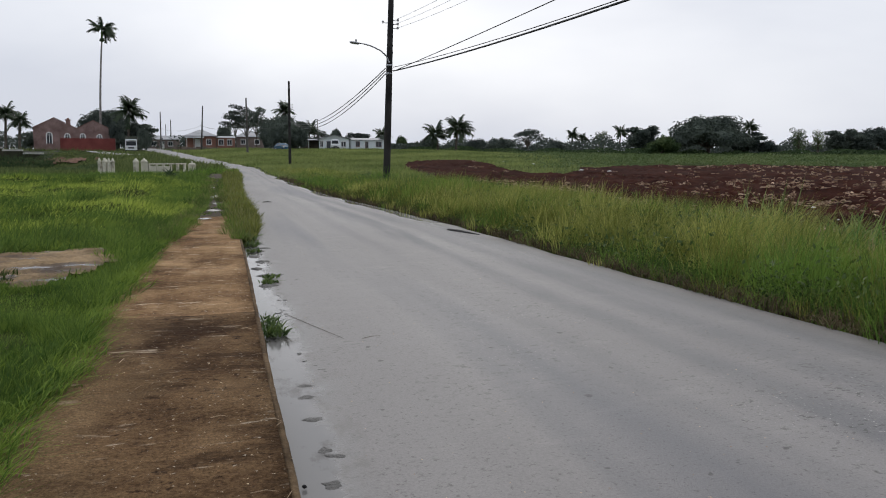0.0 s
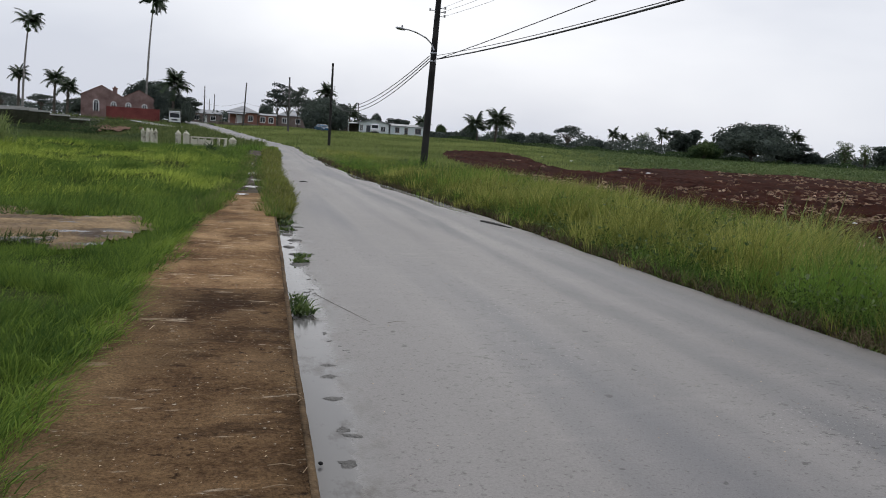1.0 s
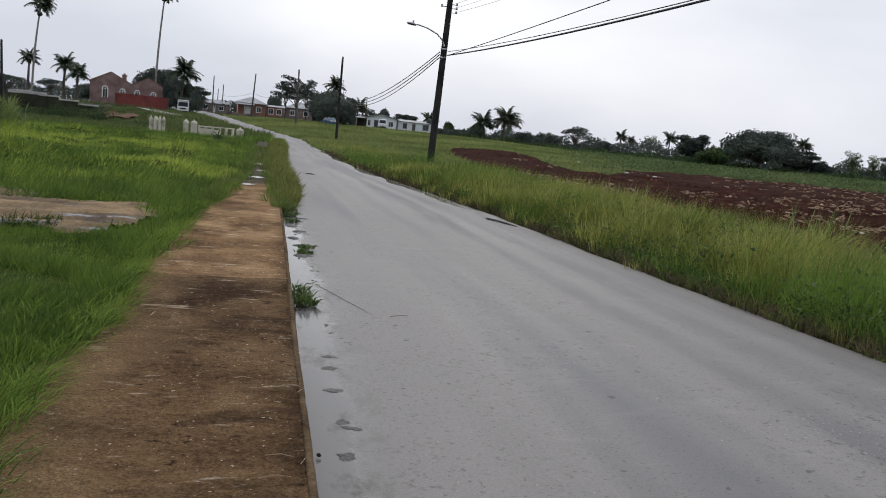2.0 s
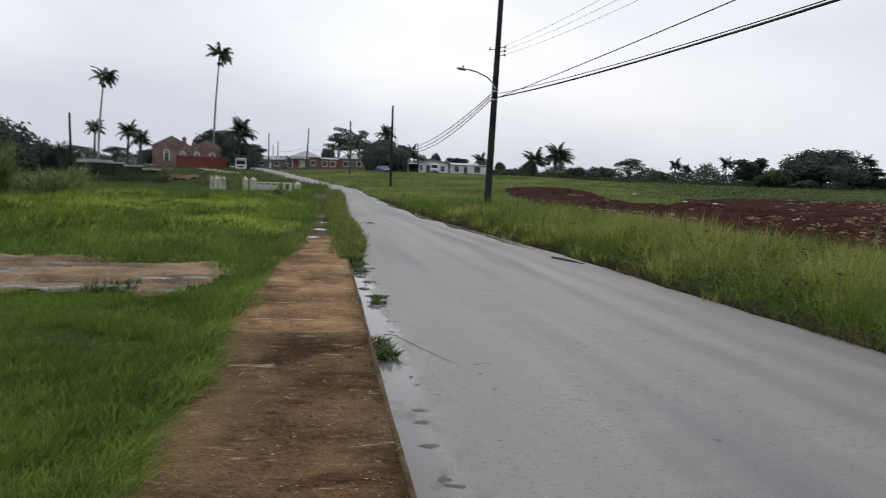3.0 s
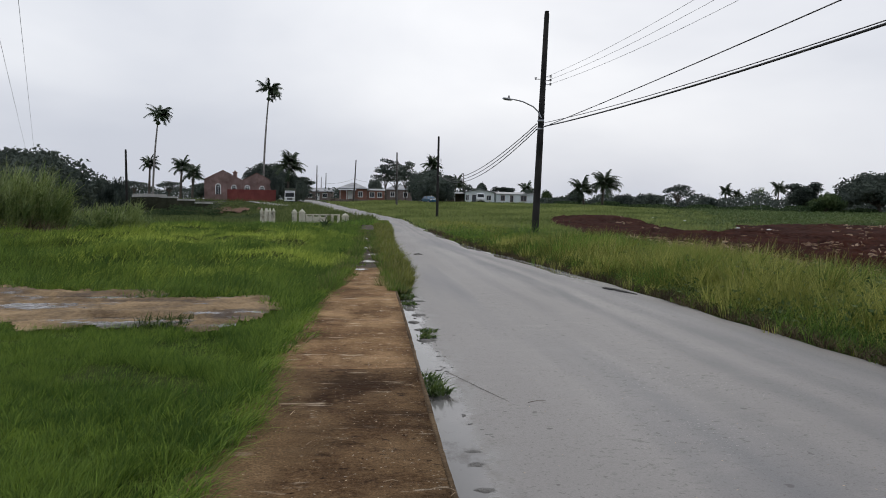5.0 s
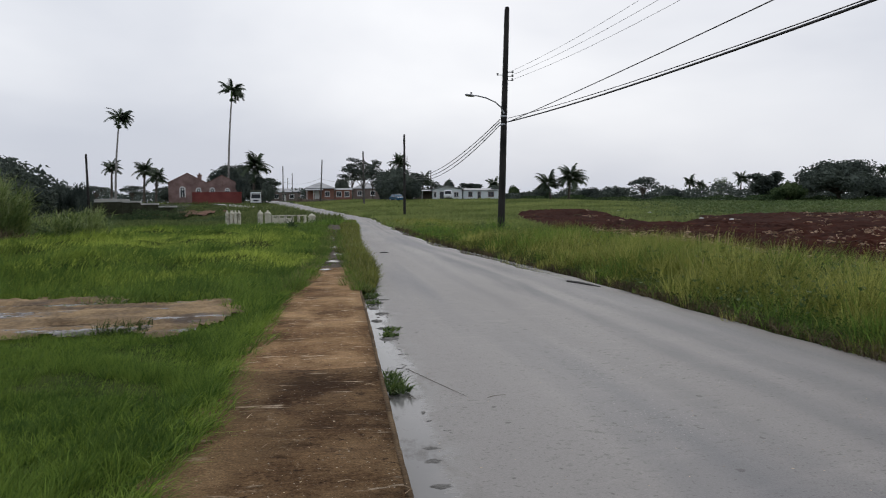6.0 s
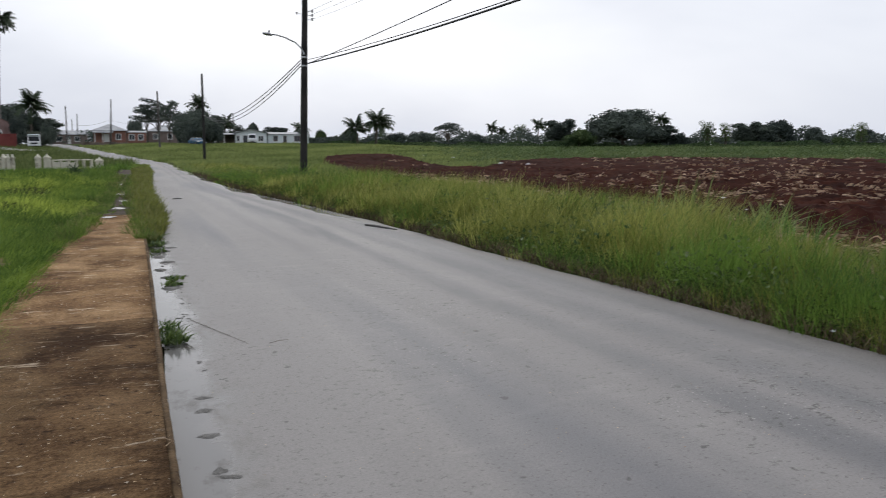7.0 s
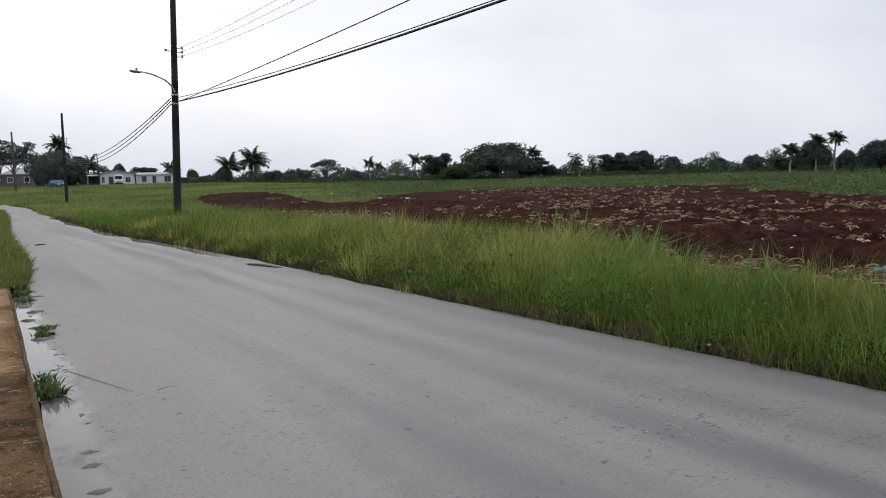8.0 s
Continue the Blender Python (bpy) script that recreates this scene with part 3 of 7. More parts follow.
def build_ground():
    xs = lines((-3000, -600, 300), (-600, -120, 40), (-120, -32, 8), (-32, -12, 1.2), (-12, 12, 0.4), (12, 40, 2), (40, 120, 8), (120, 600, 40), (600, 3000, 300))
    ys = lines((-600, -60, 90), (-60, -12, 8), (-12, 60, 0.8), (60, 240, 3), (240, 600, 40), (600, 3000, 300))
    X, Y = np.meshgrid(xs, ys)
    Z = height(X, Y)
    inside = np.minimum(X - (road_left(Y) - np.where(Y < 36, 1.25, 0.0)), road_right(Y) - X)
    Z = Z - 0.14 * smooth(inside / 0.35)
    n = len(xs)
    i = (np.arange(len(ys) - 1)[:, None] * n + np.arange(n - 1)[None]).ravel()
    ob = sheet("ground", np.stack([X.ravel(), Y.ravel(), Z.ravel()], 1), np.stack([i, i + 1, i + n + 1, i + n], 1), M_GROUND, smooth=True)
    tagged(ob, "grass-covered open ground rising gently to a village", "ground", kind="structure")


def ribbon(name, ys, lo, hi, lift, cols, material, uv=False, jitter=0.0):
    """A strip along y between two edge functions."""
    f = np.linspace(0, 1, cols + 1)
    L, Rr = lo(ys), hi(ys)
    X = L[:, None] + (Rr - L)[:, None] * f[None]
    Y = np.repeat(ys[:, None], cols + 1, 1)
    Z = road_height(Y) + lift
    if jitter:
        X[:, 0] += jitter * rng.normal(size=len(ys))
        X[:, -1] += jitter * rng.normal(size=len(ys))
    if uv:
        Z = Z + 0.05 * (1 - (2 * f[None] - 1) ** 2) * 0.6
    n = cols + 1
    i = (np.arange(len(ys) - 1)[:, None] * n + np.arange(cols)[None]).ravel()
    faces = np.stack([i, i + 1, i + n + 1, i + n], 1)
    ob = sheet(name, np.stack([X.ravel(), Y.ravel(), Z.ravel()], 1), faces, material, smooth=True)
    if uv:
        layer = ob.data.uv_layers.new(name="across")
        U = np.stack([np.repeat(f[None], len(ys), 0).ravel(), Y.ravel() / 10], 1).astype(np.float32)
        layer.data.foreach_set("uv", U[faces.ravel()].ravel())
    return ob


build_ground()
road = ribbon("road", lines((-40, 60, 0.8), (60, 300, 4)), road_left, road_right, 0.0, 10, M_ROAD, uv=True, jitter=0.03)
tagged(road, "worn pale grey asphalt country road, damp after rain", "road", kind="structure")


# ---- pavement: slabs under silt, with a kerb face ----
def pave_left(y):
    return np.interp(y, [-6, 5, 8.7, 12.3, 17.5, 23.6, 40, 66], [-0.99, -0.94, -0.92, -0.82, -0.52, -0.27, -0.24, 0.0])


def pave_right(y):
    return np.interp(y, [-6, 3, 5.5, 7.5, 10, 14, 16, 24, 40, 66], [0.345, 0.348, 0.368, 0.392, 0.425, 0.455, 0.42, 0.36, 0.42, 0.72])


def build_pavement():
    pavement = thing("pavement", pose(0, 0, 0), "brown silt-covered concrete pavement with worn kerb", "pavement", kind="structure")
    bounds = [-6.0, -3.4, -0.6, 2.1, 4.75, 7.15, 9.9, 12.7, 15.6, 18.5, 22, 26, 31, 36, 42, 48, 54, 60]
    for a, b in zip(bounds, bounds[1:]):
        ys = np.arange(a + 0.0004, b - 0.0004, 0.12 if b < 30 else 0.4)
        ys = np.append(ys, b - 0.0004)
        nx = 9
        f = np.linspace(0, 1, nx)
        lo = pave_left(ys) - 0.12 + 0.05 * np.sin(ys * 3.1) * np.sin(ys * 1.3) + 0.02 * rng.normal(size=len(ys))
        hi = pave_right(ys) - 0.04 + 0.0 * ys
        X = lo[:, None] + (hi - lo)[:, None] * f
        Y = np.repeat(ys[:, None], nx, 1)
        Z = 0.105 + 0.006 * np.sin(X * 4 + Y * 1.7) + 0.003 * np.sin(X * 11 + Y * 7)
        Z[:, 0] -= 0.05
        top = np.stack([X.ravel(), Y.ravel(), Z.ravel()], 1)
        low = top.copy()
        low[:, 2] = -0.12
        i = (np.arange(len(ys) - 1)[:, None] * nx + np.arange(nx - 1)[None]).ravel()
        faces = [np.stack([i, i + 1, i + nx + 1, i + nx], 1)]
        N = len(top)
        for loop in (np.arange(len(ys)) * nx, np.arange(len(ys)) * nx + nx - 1, np.arange(nx), (len(ys) - 1) * nx + np.arange(nx)):
            faces.append(np.stack([loop[:-1], loop[1:], loop[1:] + N, loop[:-1] + N], 1))
        sheet("paving_slab", np.concatenate([top, low]), np.concatenate(faces), M_PAVE_OLD if a > 18 else M_PAVE_DRY if a > 7 else M_PAVE, pavement)
        # kerb stone along the road side, its edge rounded and chipped
        if b > 16:
            continue
        prof = [(-0.038, -0.1), (-0.038, 0.103), (-0.014, 0.104), (-0.004, 0.099), (0.0, 0.088), (0.004, -0.1)]
        k = len(prof)
        wob = 0.002 * rng.normal(size=len(ys)) + 0.002 * np.sin(ys * 2.3)
        V = np.array([[pave_right(y) + px_ + (w if j >= 2 else 0), y, pz - (abs(w) * 0.6 if 1 < j < 5 else 0)] for y, w in zip(ys, wob) for j, (px_, pz) in enumerate(prof)])
        i = (np.arange(len(ys) - 1)[:, None] * k + np.arange(k - 1)[None]).ravel()
        sheet("kerb_stone", V, np.stack([i, i + k, i + k + 1, i + 1], 1), M_KERB, pavement)


build_pavement()


def patchy(x, y, scale=1.0, seed=0.0):
    """Slow variation between 0 and 1."""
    a = np.sin(x * 0.9 * scale + 2.1 * np.sin(y * 0.53 * scale + seed)) * np.sin(y * 0.8 * scale + 1.7 * np.sin(x * 0.61 * scale + seed * 2))
    b = np.sin(x * 2.3 * scale + seed + 1.3 * np.sin(y * 1.9 * scale)) * np.sin(y * 2.7 * scale + 0.4)
    return np.clip(0.5 + 0.35 * a + 0.2 * b, 0, 1)


# ---- ploughed field ----
FIELD_Y = [-40, 3, 10, 17, 26, 44, 70, 85]
FIELD_L = [8.3, 8.3, 8.6, 9.6, 10.6, 12.5, 16.5, 20.5]


def field_far(x, y):
    """Positive inside the tilled soil: it ends on a line across the slope."""
    lo = np.interp(y, FIELD_Y, FIELD_L)
    far = np.interp(x, [8, 14, 19, 26, 31, 35, 45, 55, 62, 70, 95], [45, 64, 84, 90, 84, 70, 80, 84, 78, 62, 20])
    tongue = np.interp(np.degrees(np.arctan2(x, np.maximum(y, 0.1))), [0, 16.5, 17.5, 20.1, 22.3, 25.0, 25.9, 26.6, 90], [300, 300, 98, 74, 59, 57, 66, 300, 300]) - np.hypot(x, y)
    near = np.interp(x, [8, 33, 37, 47, 62, 95], [-60, 14, 19, 32, 52, 60])
    return np.minimum(np.minimum(np.minimum(x - lo, far - y), (y - near) * 0.8), tongue)


def build_field():
    xs = lines((7, 28, 0.13), (28, 50, 0.3), (50, 96, 0.7))
    ys = lines((-2, 26, 0.13), (26, 50, 0.3), (50, 96, 0.7))
    X, Y = np.meshgrid(xs, ys)
    X = X + 0.04 * rng.normal(size=X.shape)
    Y = Y + 0.04 * rng.normal(size=X.shape)
    ins = field_far(X, Y)
    rows_ = 0.05 * np.sin((X * 0.45 + Y * 0.9) * 3.6 + 0.6 * np.sin(X * 0.3))
    grain = rng.normal(size=X.shape)
    lumps = (grain + np.roll(grain, 1, 0) + np.roll(grain, 1, 1) + np.roll(np.roll(grain, 1, 0), 1, 1)) / 2
    clods = 0.055 * np.maximum(0, lumps) + np.abs(rng.normal(size=X.shape)) * 0.025 + 0.10 * np.maximum(0, patchy(X, Y, 3.1, 1) - 0.55)
    Z = height(X, Y) + np.where(ins > 0, 0.05 + rows_ + clods + 0.08 * swell(X * 2.2, Y * 2.2), -0.3)
    n = len(xs)
    i = (np.arange(len(ys) - 1)[:, None] * n + np.arange(n - 1)[None]).ravel()
    F = np.stack([i, i + 1, i + n + 1, i + n], 1)
    keep = (ins.ravel()[F] > 0).any(1)
    F = F[keep]
    used, inv = np.unique(F, return_inverse=True)
    V = np.stack([X.ravel(), Y.ravel(), Z.ravel()], 1)[used]
    ob = sheet("ploughed_field", V, inv.reshape(F.shape), M_SOIL)
    tagged(ob, "freshly ploughed dark red soil with rough clods", "field", kind="structure")


build_field()


# ---- grass ----
def blades(name, x, y, length, width, lean, material, label, category="grass", z=None, droop=0.35, bias=(0.25, 0.0), tiers=2, push=None):
    """Single grass blades, each a bent tapering strip, at the given places."""
    n = len(x)
    az = rng.uniform(0, 2 * np.pi, n)
    face = rng.uniform(0, 2 * np.pi, n)
    base = np.stack([x, y, height(x, y) - 0.02 if z is None else z], 1)
    ln = np.abs(rng.normal(lean, lean * 0.5, n))
    dirx, diry = np.cos(az) * ln + bias[0] * lean, np.sin(az) * ln + bias[1] * lean
    if push is not None:
        dirx, diry = dirx * 0.5 + push[0], diry * 0.5 + push[1]
    wx, wy = np.cos(face) * width / 2, np.sin(face) * width / 2
    levels = [(0.0, 1.0), (0.55, 0.8), (1.0, 0.0)] if tiers == 2 else [(0.0, 1.0), (1.0, 0.0)]
    cols = []
    for s, w in levels:
        c = base.copy()
        c[:, 0] += dirx * length * s ** 1.7
        c[:, 1] += diry * length * s ** 1.7
        c[:, 2] += length * s * (1 - droop * ln * s)
        if w:
            a, b = c.copy(), c.copy()
            a[:, 0] -= wx * w
            a[:, 1] -= wy * w
            b[:, 0] += wx * w
            b[:, 1] += wy * w
            cols += [a, b]
        else:
            cols.append(c)
    k = len(cols)
    V = np.stack(cols, 1).reshape(-1, 3)
    o = np.arange(n)[:, None] * k
    tris = [(0, 1, 3), (0, 3, 2), (2, 3, 4)] if tiers == 2 else [(0, 1, 2)]
    F = np.concatenate([o + np.array(t)[None] for t in tris])
    ob = sheet(name, V, F, material)
    return tagged(ob, label, category, kind="stuff")


def scatter(n, x0, x1, y0, y1, inside, power=1.0):
    """n places in a rectangle, denser towards y0 when power > 1, kept where inside() says."""
    u = rng.uniform(size=n)
    y = y0 + (y1 - y0) * u ** power
    x = rng.uniform(x0, x1, n)
    k = inside(x, y)
    return x[k], y[k]


def mud_inside(x, y):
    """Positive on the bare muddy track that crosses the grass to the pavement."""
    c = 11.75 - 0.28 * (x + 3.4) * (x < -3.4) + 0.12 * np.sin(x * 0.9)
    half = np.interp(x, [-14, -6.5, -3.5, -1.75, -1.15], [1.6, 1.9, 2.05, 1.6, -0.3]) + 0.22 * np.sin(x * 2.7) + 0.12 * np.sin(x * 6.1 + 1) + 0.35 * (patchy(x, y, 3.0, 2) - 0.5) + 0.25 * (patchy(x, y, 8.0, 4) - 0.5)
    return half - np.abs(y - c)


# ---- muddy track, puddles ----
def patch_sheet(name, x0, x1, y0, y1, step, inside, lift, material, rough=0.01, level=None):
    xs, ys = np.arange(x0, x1, step), np.arange(y0, y1, step)
    X, Y = np.meshgrid(xs, ys)
    ins = inside(X, Y)
    Z = height(X, Y) + lift + rough * rng.normal(size=X.shape)
    Z = np.where(ins > 0.05, Z, Z - 0.03) if level is None else np.full(X.shape, level)
    n = len(xs)
    i = (np.arange(len(ys) - 1)[:, None] * n + np.arange(n - 1)[None]).ravel()
    F = np.stack([i, i + 1, i + n + 1, i + n], 1)
    F = F[(ins.ravel()[F] > 0).all(1)]
    used, inv = np.unique(F, return_inverse=True)
    V = np.stack([X.ravel(), Y.ravel(), Z.ravel()], 1)[used]
    return sheet(name, V, inv.reshape(F.shape), material, smooth=True)


def ruts(x, y):
    """Wheel ruts and trodden ridges drawn out along the track."""
    v = y + 0.20 * (x + 3.4) * (x < -3.4)
    a = np.sin(v * 7.0 + 1.4 * np.sin(x * 0.8) + 0.7 * np.sin(x * 2.3)) * (0.4 + 0.6 * patchy(x, y, 1.3, 5))
    b = np.sin(v * 17 + 2.0 * np.sin(x * 1.3 + 1)) * patchy(x * 0.5, y * 2, 3.0, 2)
    return 0.026 * a + 0.017 * b + 0.016 * patchy(x, y * 2.5, 6.0, 3)


def build_track():
    xs, ys = np.arange(-16, -0.9, 0.055), np.arange(8.5, 18, 0.045)
    X, Y = np.meshgrid(xs, ys)
    ins = mud_inside(X, Y)
    v = Y + 0.20 * (X + 3.4) * (X < -3.4)
    hollow = np.exp(-((v - 13.1) / 0.5) ** 2) * smooth((-1.6 - X) / 1.2) * smooth((X + 6.4) / 2.2) + 0.75 * np.exp(-((v - 10.75) / 0.35) ** 2) * np.exp(-((X + 3.2) / 1.1) ** 2)
    Z = height(X, Y) + 0.052 + ruts(X, Y) + 0.006 * rng.normal(size=X.shape) - 0.050 * hollow + 0.014 * smooth((-4.8 - X) / 1.6)
    Z = Z - 0.008 * smooth((0.12 - ins) / 0.12)
    n = len(xs)
    i = (np.arange(len(ys) - 1)[:, None] * n + np.arange(n - 1)[None]).ravel()
    F = np.stack([i, i + 1, i + n + 1, i + n], 1)
    F = F[(ins.ravel()[F] > 0).all(1)]
    used, inv = np.unique(F, return_inverse=True)
    V = np.stack([X.ravel(), Y.ravel(), Z.ravel()], 1)[used]
    ob = sheet("dirt_track", V, inv.reshape(F.shape), M_MUD, smooth=True)
    tagged(ob, "bare wet brown mud track with wheel ruts crossing the grass", "dirt track", kind="structure")


build_track()


def puddle_inside(x, y):
    return np.minimum(mud_inside(x, y) - 0.12, np.minimum(-1.5 - x, x + 10.5))


tagged(patch_sheet("puddle", -10.5, -1.4, 9.5, 16, 0.10, puddle_inside, 0.021, M_PUDDLE, 0.0), "shallow rain puddles standing in the muddy ruts", "puddle", kind="structure")


# ---- grass areas ----
def lawn_inside(x, y):
    ok = (x < pave_left(y) + 0.16 * (patchy(x, y, 3) - 0.45) + 0.02) & (mud_inside(x, y) < 0.02 + 0.12 * patchy(x, y, 4)) & (x > -0.62 * y - 4)
    return ok & (rng.uniform(size=x.shape) < 0.62 + 0.5 * patchy(x, y, 1.2))


def tuft_places(cx, cy, k, spread, flare):
    """k places round each tuft's centre, with the way each blade leans outwards."""
    n = len(cx)
    a, r = rng.uniform(0, 2 * np.pi, (n, k)), np.sqrt(rng.uniform(size=(n, k)))
    sp = np.repeat(spread[:, None], k, 1)
    x, y = (cx[:, None] + np.cos(a) * r * sp).ravel(), (cy[:, None] + np.sin(a) * r * sp).ravel()
    return x, y, ((np.cos(a) * r * flare).ravel(), (np.sin(a) * r * flare).ravel())


def view_side(x, y):
    return x > -0.74 * y - 0.6


x, y = scatter(560000, -12.5, -0.6, 1.6, 16, lambda a, b: lawn_inside(a, b) & view_side(a, b), 1.35)
lump = patchy(x, y, 1.1, 2) * 0.5 + patchy(x, y, 2.9, 5) * 0.5
by_path = np.exp(-(pave_left(y) - x) / 0.55)
ln = (0.025 + 0.055 * lump + 0.12 * by_path) * rng.uniform(0.5, 1.3, len(x))
for pick, tiers_ in ((y <= 6.5, 2), (y > 6.5, 1)):
    blades("short_grass", x[pick], y[pick], ln[pick], 0.0026 + 0.0009 * y[pick], 0.6, M_LAWN, "short bright green grass beside the pavement", bias=(0.6, 0.1), tiers=tiers_)
for n_, y0_, y1_, k_, tiers_ in ((3600, 1.6, 6.5, 26, 2), (4600, 6.5, 15.5, 26, 1)):
    cx, cy = scatter(n_ * 4, -12, -0.7, y0_, y1_, lambda a, b: lawn_inside(a + 0.1, b) & view_side(a, b) & (patchy(a, b, 2.2, 4) + 0.35 * patchy(a, b, 0.7, 1) > 0.55), 1.3)
    cx, cy = cx[:n_], cy[:n_]
    near_path = np.exp(-(pave_left(cy) - cx) / 0.8)
    x, y, push = tuft_places(cx, cy, k_, rng.uniform(0.03, 0.10, len(cx)) * (1 + 0.05 * cy), 0.75)
    tall_ = np.repeat((0.06 + 0.08 * patchy(cx, cy, 0.8, 3) + 0.13 * near_path) * rng.uniform(0.6, 1.3, len(cx)), k_) * rng.uniform(0.6, 1.15, len(x))
    lit = np.repeat(rng.uniform(size=len(cx)) < 0.35, k_)
    for pick, m_, lb_ in ((~lit, M_TUSS, "deep green tufts standing in the short grass"), (lit, M_LAWN, "fresh green tufts standing in the short grass")):
        blades("lawn_tufts", x[pick], y[pick], tall_[pick], 0.0028 + 0.0008 * y[pick], 0.45, m_, lb_, bias=(0.7, 0.1), tiers=tiers_, push=(push[0][pick], push[1][pick]))


ey = 1.8 + 16 * rng.uniform(size=260) ** 1.2
ex = pave_left(ey) - 0.08 + 0.13 * rng.normal(size=260) * patchy(0 * ey, ey, 1.7, 3)
ez = np.repeat(np.where(ex > pave_left(ey) - 0.05, 0.09, 0.03), 34)
ex, ey = np.repeat(ex, 34) + 0.06 * rng.normal(size=260 * 34), np.repeat(ey, 34) + 0.07 * rng.normal(size=260 * 34)
blades("edge_grass", ex, ey, rng.uniform(0.05, 0.19, len(ex)), 0.0042 + 0.0009 * ey, 0.9, M_LAWN, "ragged grass creeping over the pavement's edge", z=ez, bias=(0.8, 0.0))


cx, cy = scatter(900, -9, -1.2, 9, 15, lambda a, b: (mud_inside(a, b) > -0.05) & (mud_inside(a, b) < 0.5) & (patchy(a, b, 2.6, 8) > 0.50), 1.0)
cx, cy = np.repeat(cx[:260], 22), np.repeat(cy[:260], 22)
cx, cy = cx + 0.10 * rng.normal(size=len(cx)), cy + 0.05 * rng.normal(size=len(cx))
blades("mud_tufts", cx, cy, rng.uniform(0.04, 0.13, len(cx)), 0.012, 0.9, M_LAWN, "small grass tufts creeping over the mud")


def meadow_inside(x, y):
    return (x < np.where(y < 56, pave_left(y) - np.interp(y, [13, 16, 24, 56], [0.10, 0.12, 0.16, 0.22]), road_left(y) - 0.3)) & (x > -0.6 * y - 8) & (mud_inside(x, y) < -0.05)


x, y = scatter(520000, -48, 1.6, 13.2, 72, lambda a, b: meadow_inside(a, b) & (a > -0.74 * b - 1), 1.9)
lump = patchy(x, y * 1.6, 0.42, 1) * 0.65 + patchy(x, y, 1.3, 7) * 0.35
ln = (0.07 + 0.44 * lump ** 1.4 * smooth((y - 12.5) / 2.0)) * rng.uniform(0.5, 1.2, len(x))
ln = ln * np.interp(y, [13, 18, 38, 50, 72], [0.7, 1.0, 1.0, 0.55, 0.45]) * np.interp(pave_left(y) - x, [0, 0.5, 1.5], [0.45, 0.7, 1.0])
# deep green bands double as shaded hummock sides, thickest near y 14
lush = 0.75 * patchy(x * 0.8, y * 1.5, 0.5, 6) + 0.35 * patchy(x, y, 1.6, 3) + np.interp(y, [14, 20, 30, 44], [0.30, 0.12, -0.14, -0.26]) + 0.14 * rng.normal(size=len(x)) + 0.55 * smooth((-7.5 - x) / 3) * smooth((32 - y) / 3) > 0.60
bands_ = ((~lush & (y <= 24), "meadow_grass", 2, M_MEADOW, "uneven knee-high yellow-green meadow grass"), (lush & (y <= 24), "lush_meadow_grass", 2, M_MEADOWSHADE, "dense deep green meadow grass in bands, darkened for hummock shade"),
          (~lush & (y > 24) & (y <= 42), "far_meadow_grass", 1, M_MEADOW, "uneven knee-high yellow-green meadow grass"), (lush & (y > 24) & (y <= 42), "far_lush_grass", 1, M_MEADOWSHADE, "dense deep green meadow grass in bands, darkened for hummock shade"),
          (y > 42, "pale_meadow_grass", 1, M_HILL, "pale thin grass before the gate piers"))
for pick, nm, tiers_, mt_, lb_ in bands_:
    blades(nm, x[pick], y[pick], ln[pick], 0.005 + 0.0008 * y[pick] + 0.004 * (tiers_ == 1), 0.7, mt_, lb_, bias=(0.5, 0.0), tiers=tiers_)


def tussocks(name, cx, cy, k, spread, length, width, material, label, lean=0.75):
    """Dense tufts: k blades round each centre, spreading outwards."""
    n = len(cx)
    a, r = rng.uniform(0, 2 * np.pi, (n, k)), spread * np.sqrt(rng.uniform(size=(n, k)))
    x = (cx[:, None] + np.cos(a) * r * 1.6).ravel()
    y = (cy[:, None] + np.sin(a) * r).ravel()
    size = np.repeat(rng.uniform(0.6, 1.25, n), k)
    return blades(name, x, y, length * size * rng.uniform(0.5, 1.15, n * k), width + 0.0007 * y, lean, material, label, tiers=1, bias=(0.3, 0))


# dark tussocks also stand for the shadowed front edge below y 15.2
cx, cy = scatter(9000, -30, 0, 13.3, 60, lambda a, b: meadow_inside(a + 0.3, b) & (a > -0.5 * b - 4) & ((patchy(a, b * 2.2, 0.6, 3) > 0.55) | ((b < 15.2) & (rng.uniform(size=a.shape) < 0.5))), 1.5)
cx, cy = cx[:2300], cy[:2300]
tussocks("meadow_tussocks", cx, cy, 44, 0.40, 0.42, 0.009, M_TUSS, "dark green tussocks in the meadow, also for its shadowed front edge")
x, y = scatter(26000, -9, -0.7, -8, 1.7, lambda a, b: a < pave_left(b) - 0.05)
blades("short_grass", x, y, rng.uniform(0.05, 0.2, len(x)), 0.012, 0.6, M_LAWN, "short bright green grass beside the pavement")


def far_inside(x, y):
    return (x < road_left(y) - 0.1) & (x > -0.55 * y - 6) & ~((x < -19) & (x > -49) & (y > 121) & (y < 146))


x, y = scatter(60000, -75, 1, 70, 150, far_inside, 1.1)
blades("rough_grass", x, y, (0.35 + 0.5 * patchy(x, y, 0.25, 3)) * rng.uniform(0.6, 1.3, len(x)), 0.12, 0.5, M_ROUGH, "rough grass and weeds in the hollow below the bank", tiers=1)


n_ = 420
ty = 13.5 + 30 * rng.uniform(size=n_) ** 1.3
side_ = rng.uniform(size=n_) < 0.55
tx = np.where(side_, pave_left(ty) + 0.20 * rng.normal(size=n_) * patchy(0 * ty, ty, 2.1, 2), pave_right(ty) - 0.05 + 0.16 * rng.normal(size=n_) * patchy(0 * ty + 3, ty, 1.7, 4))
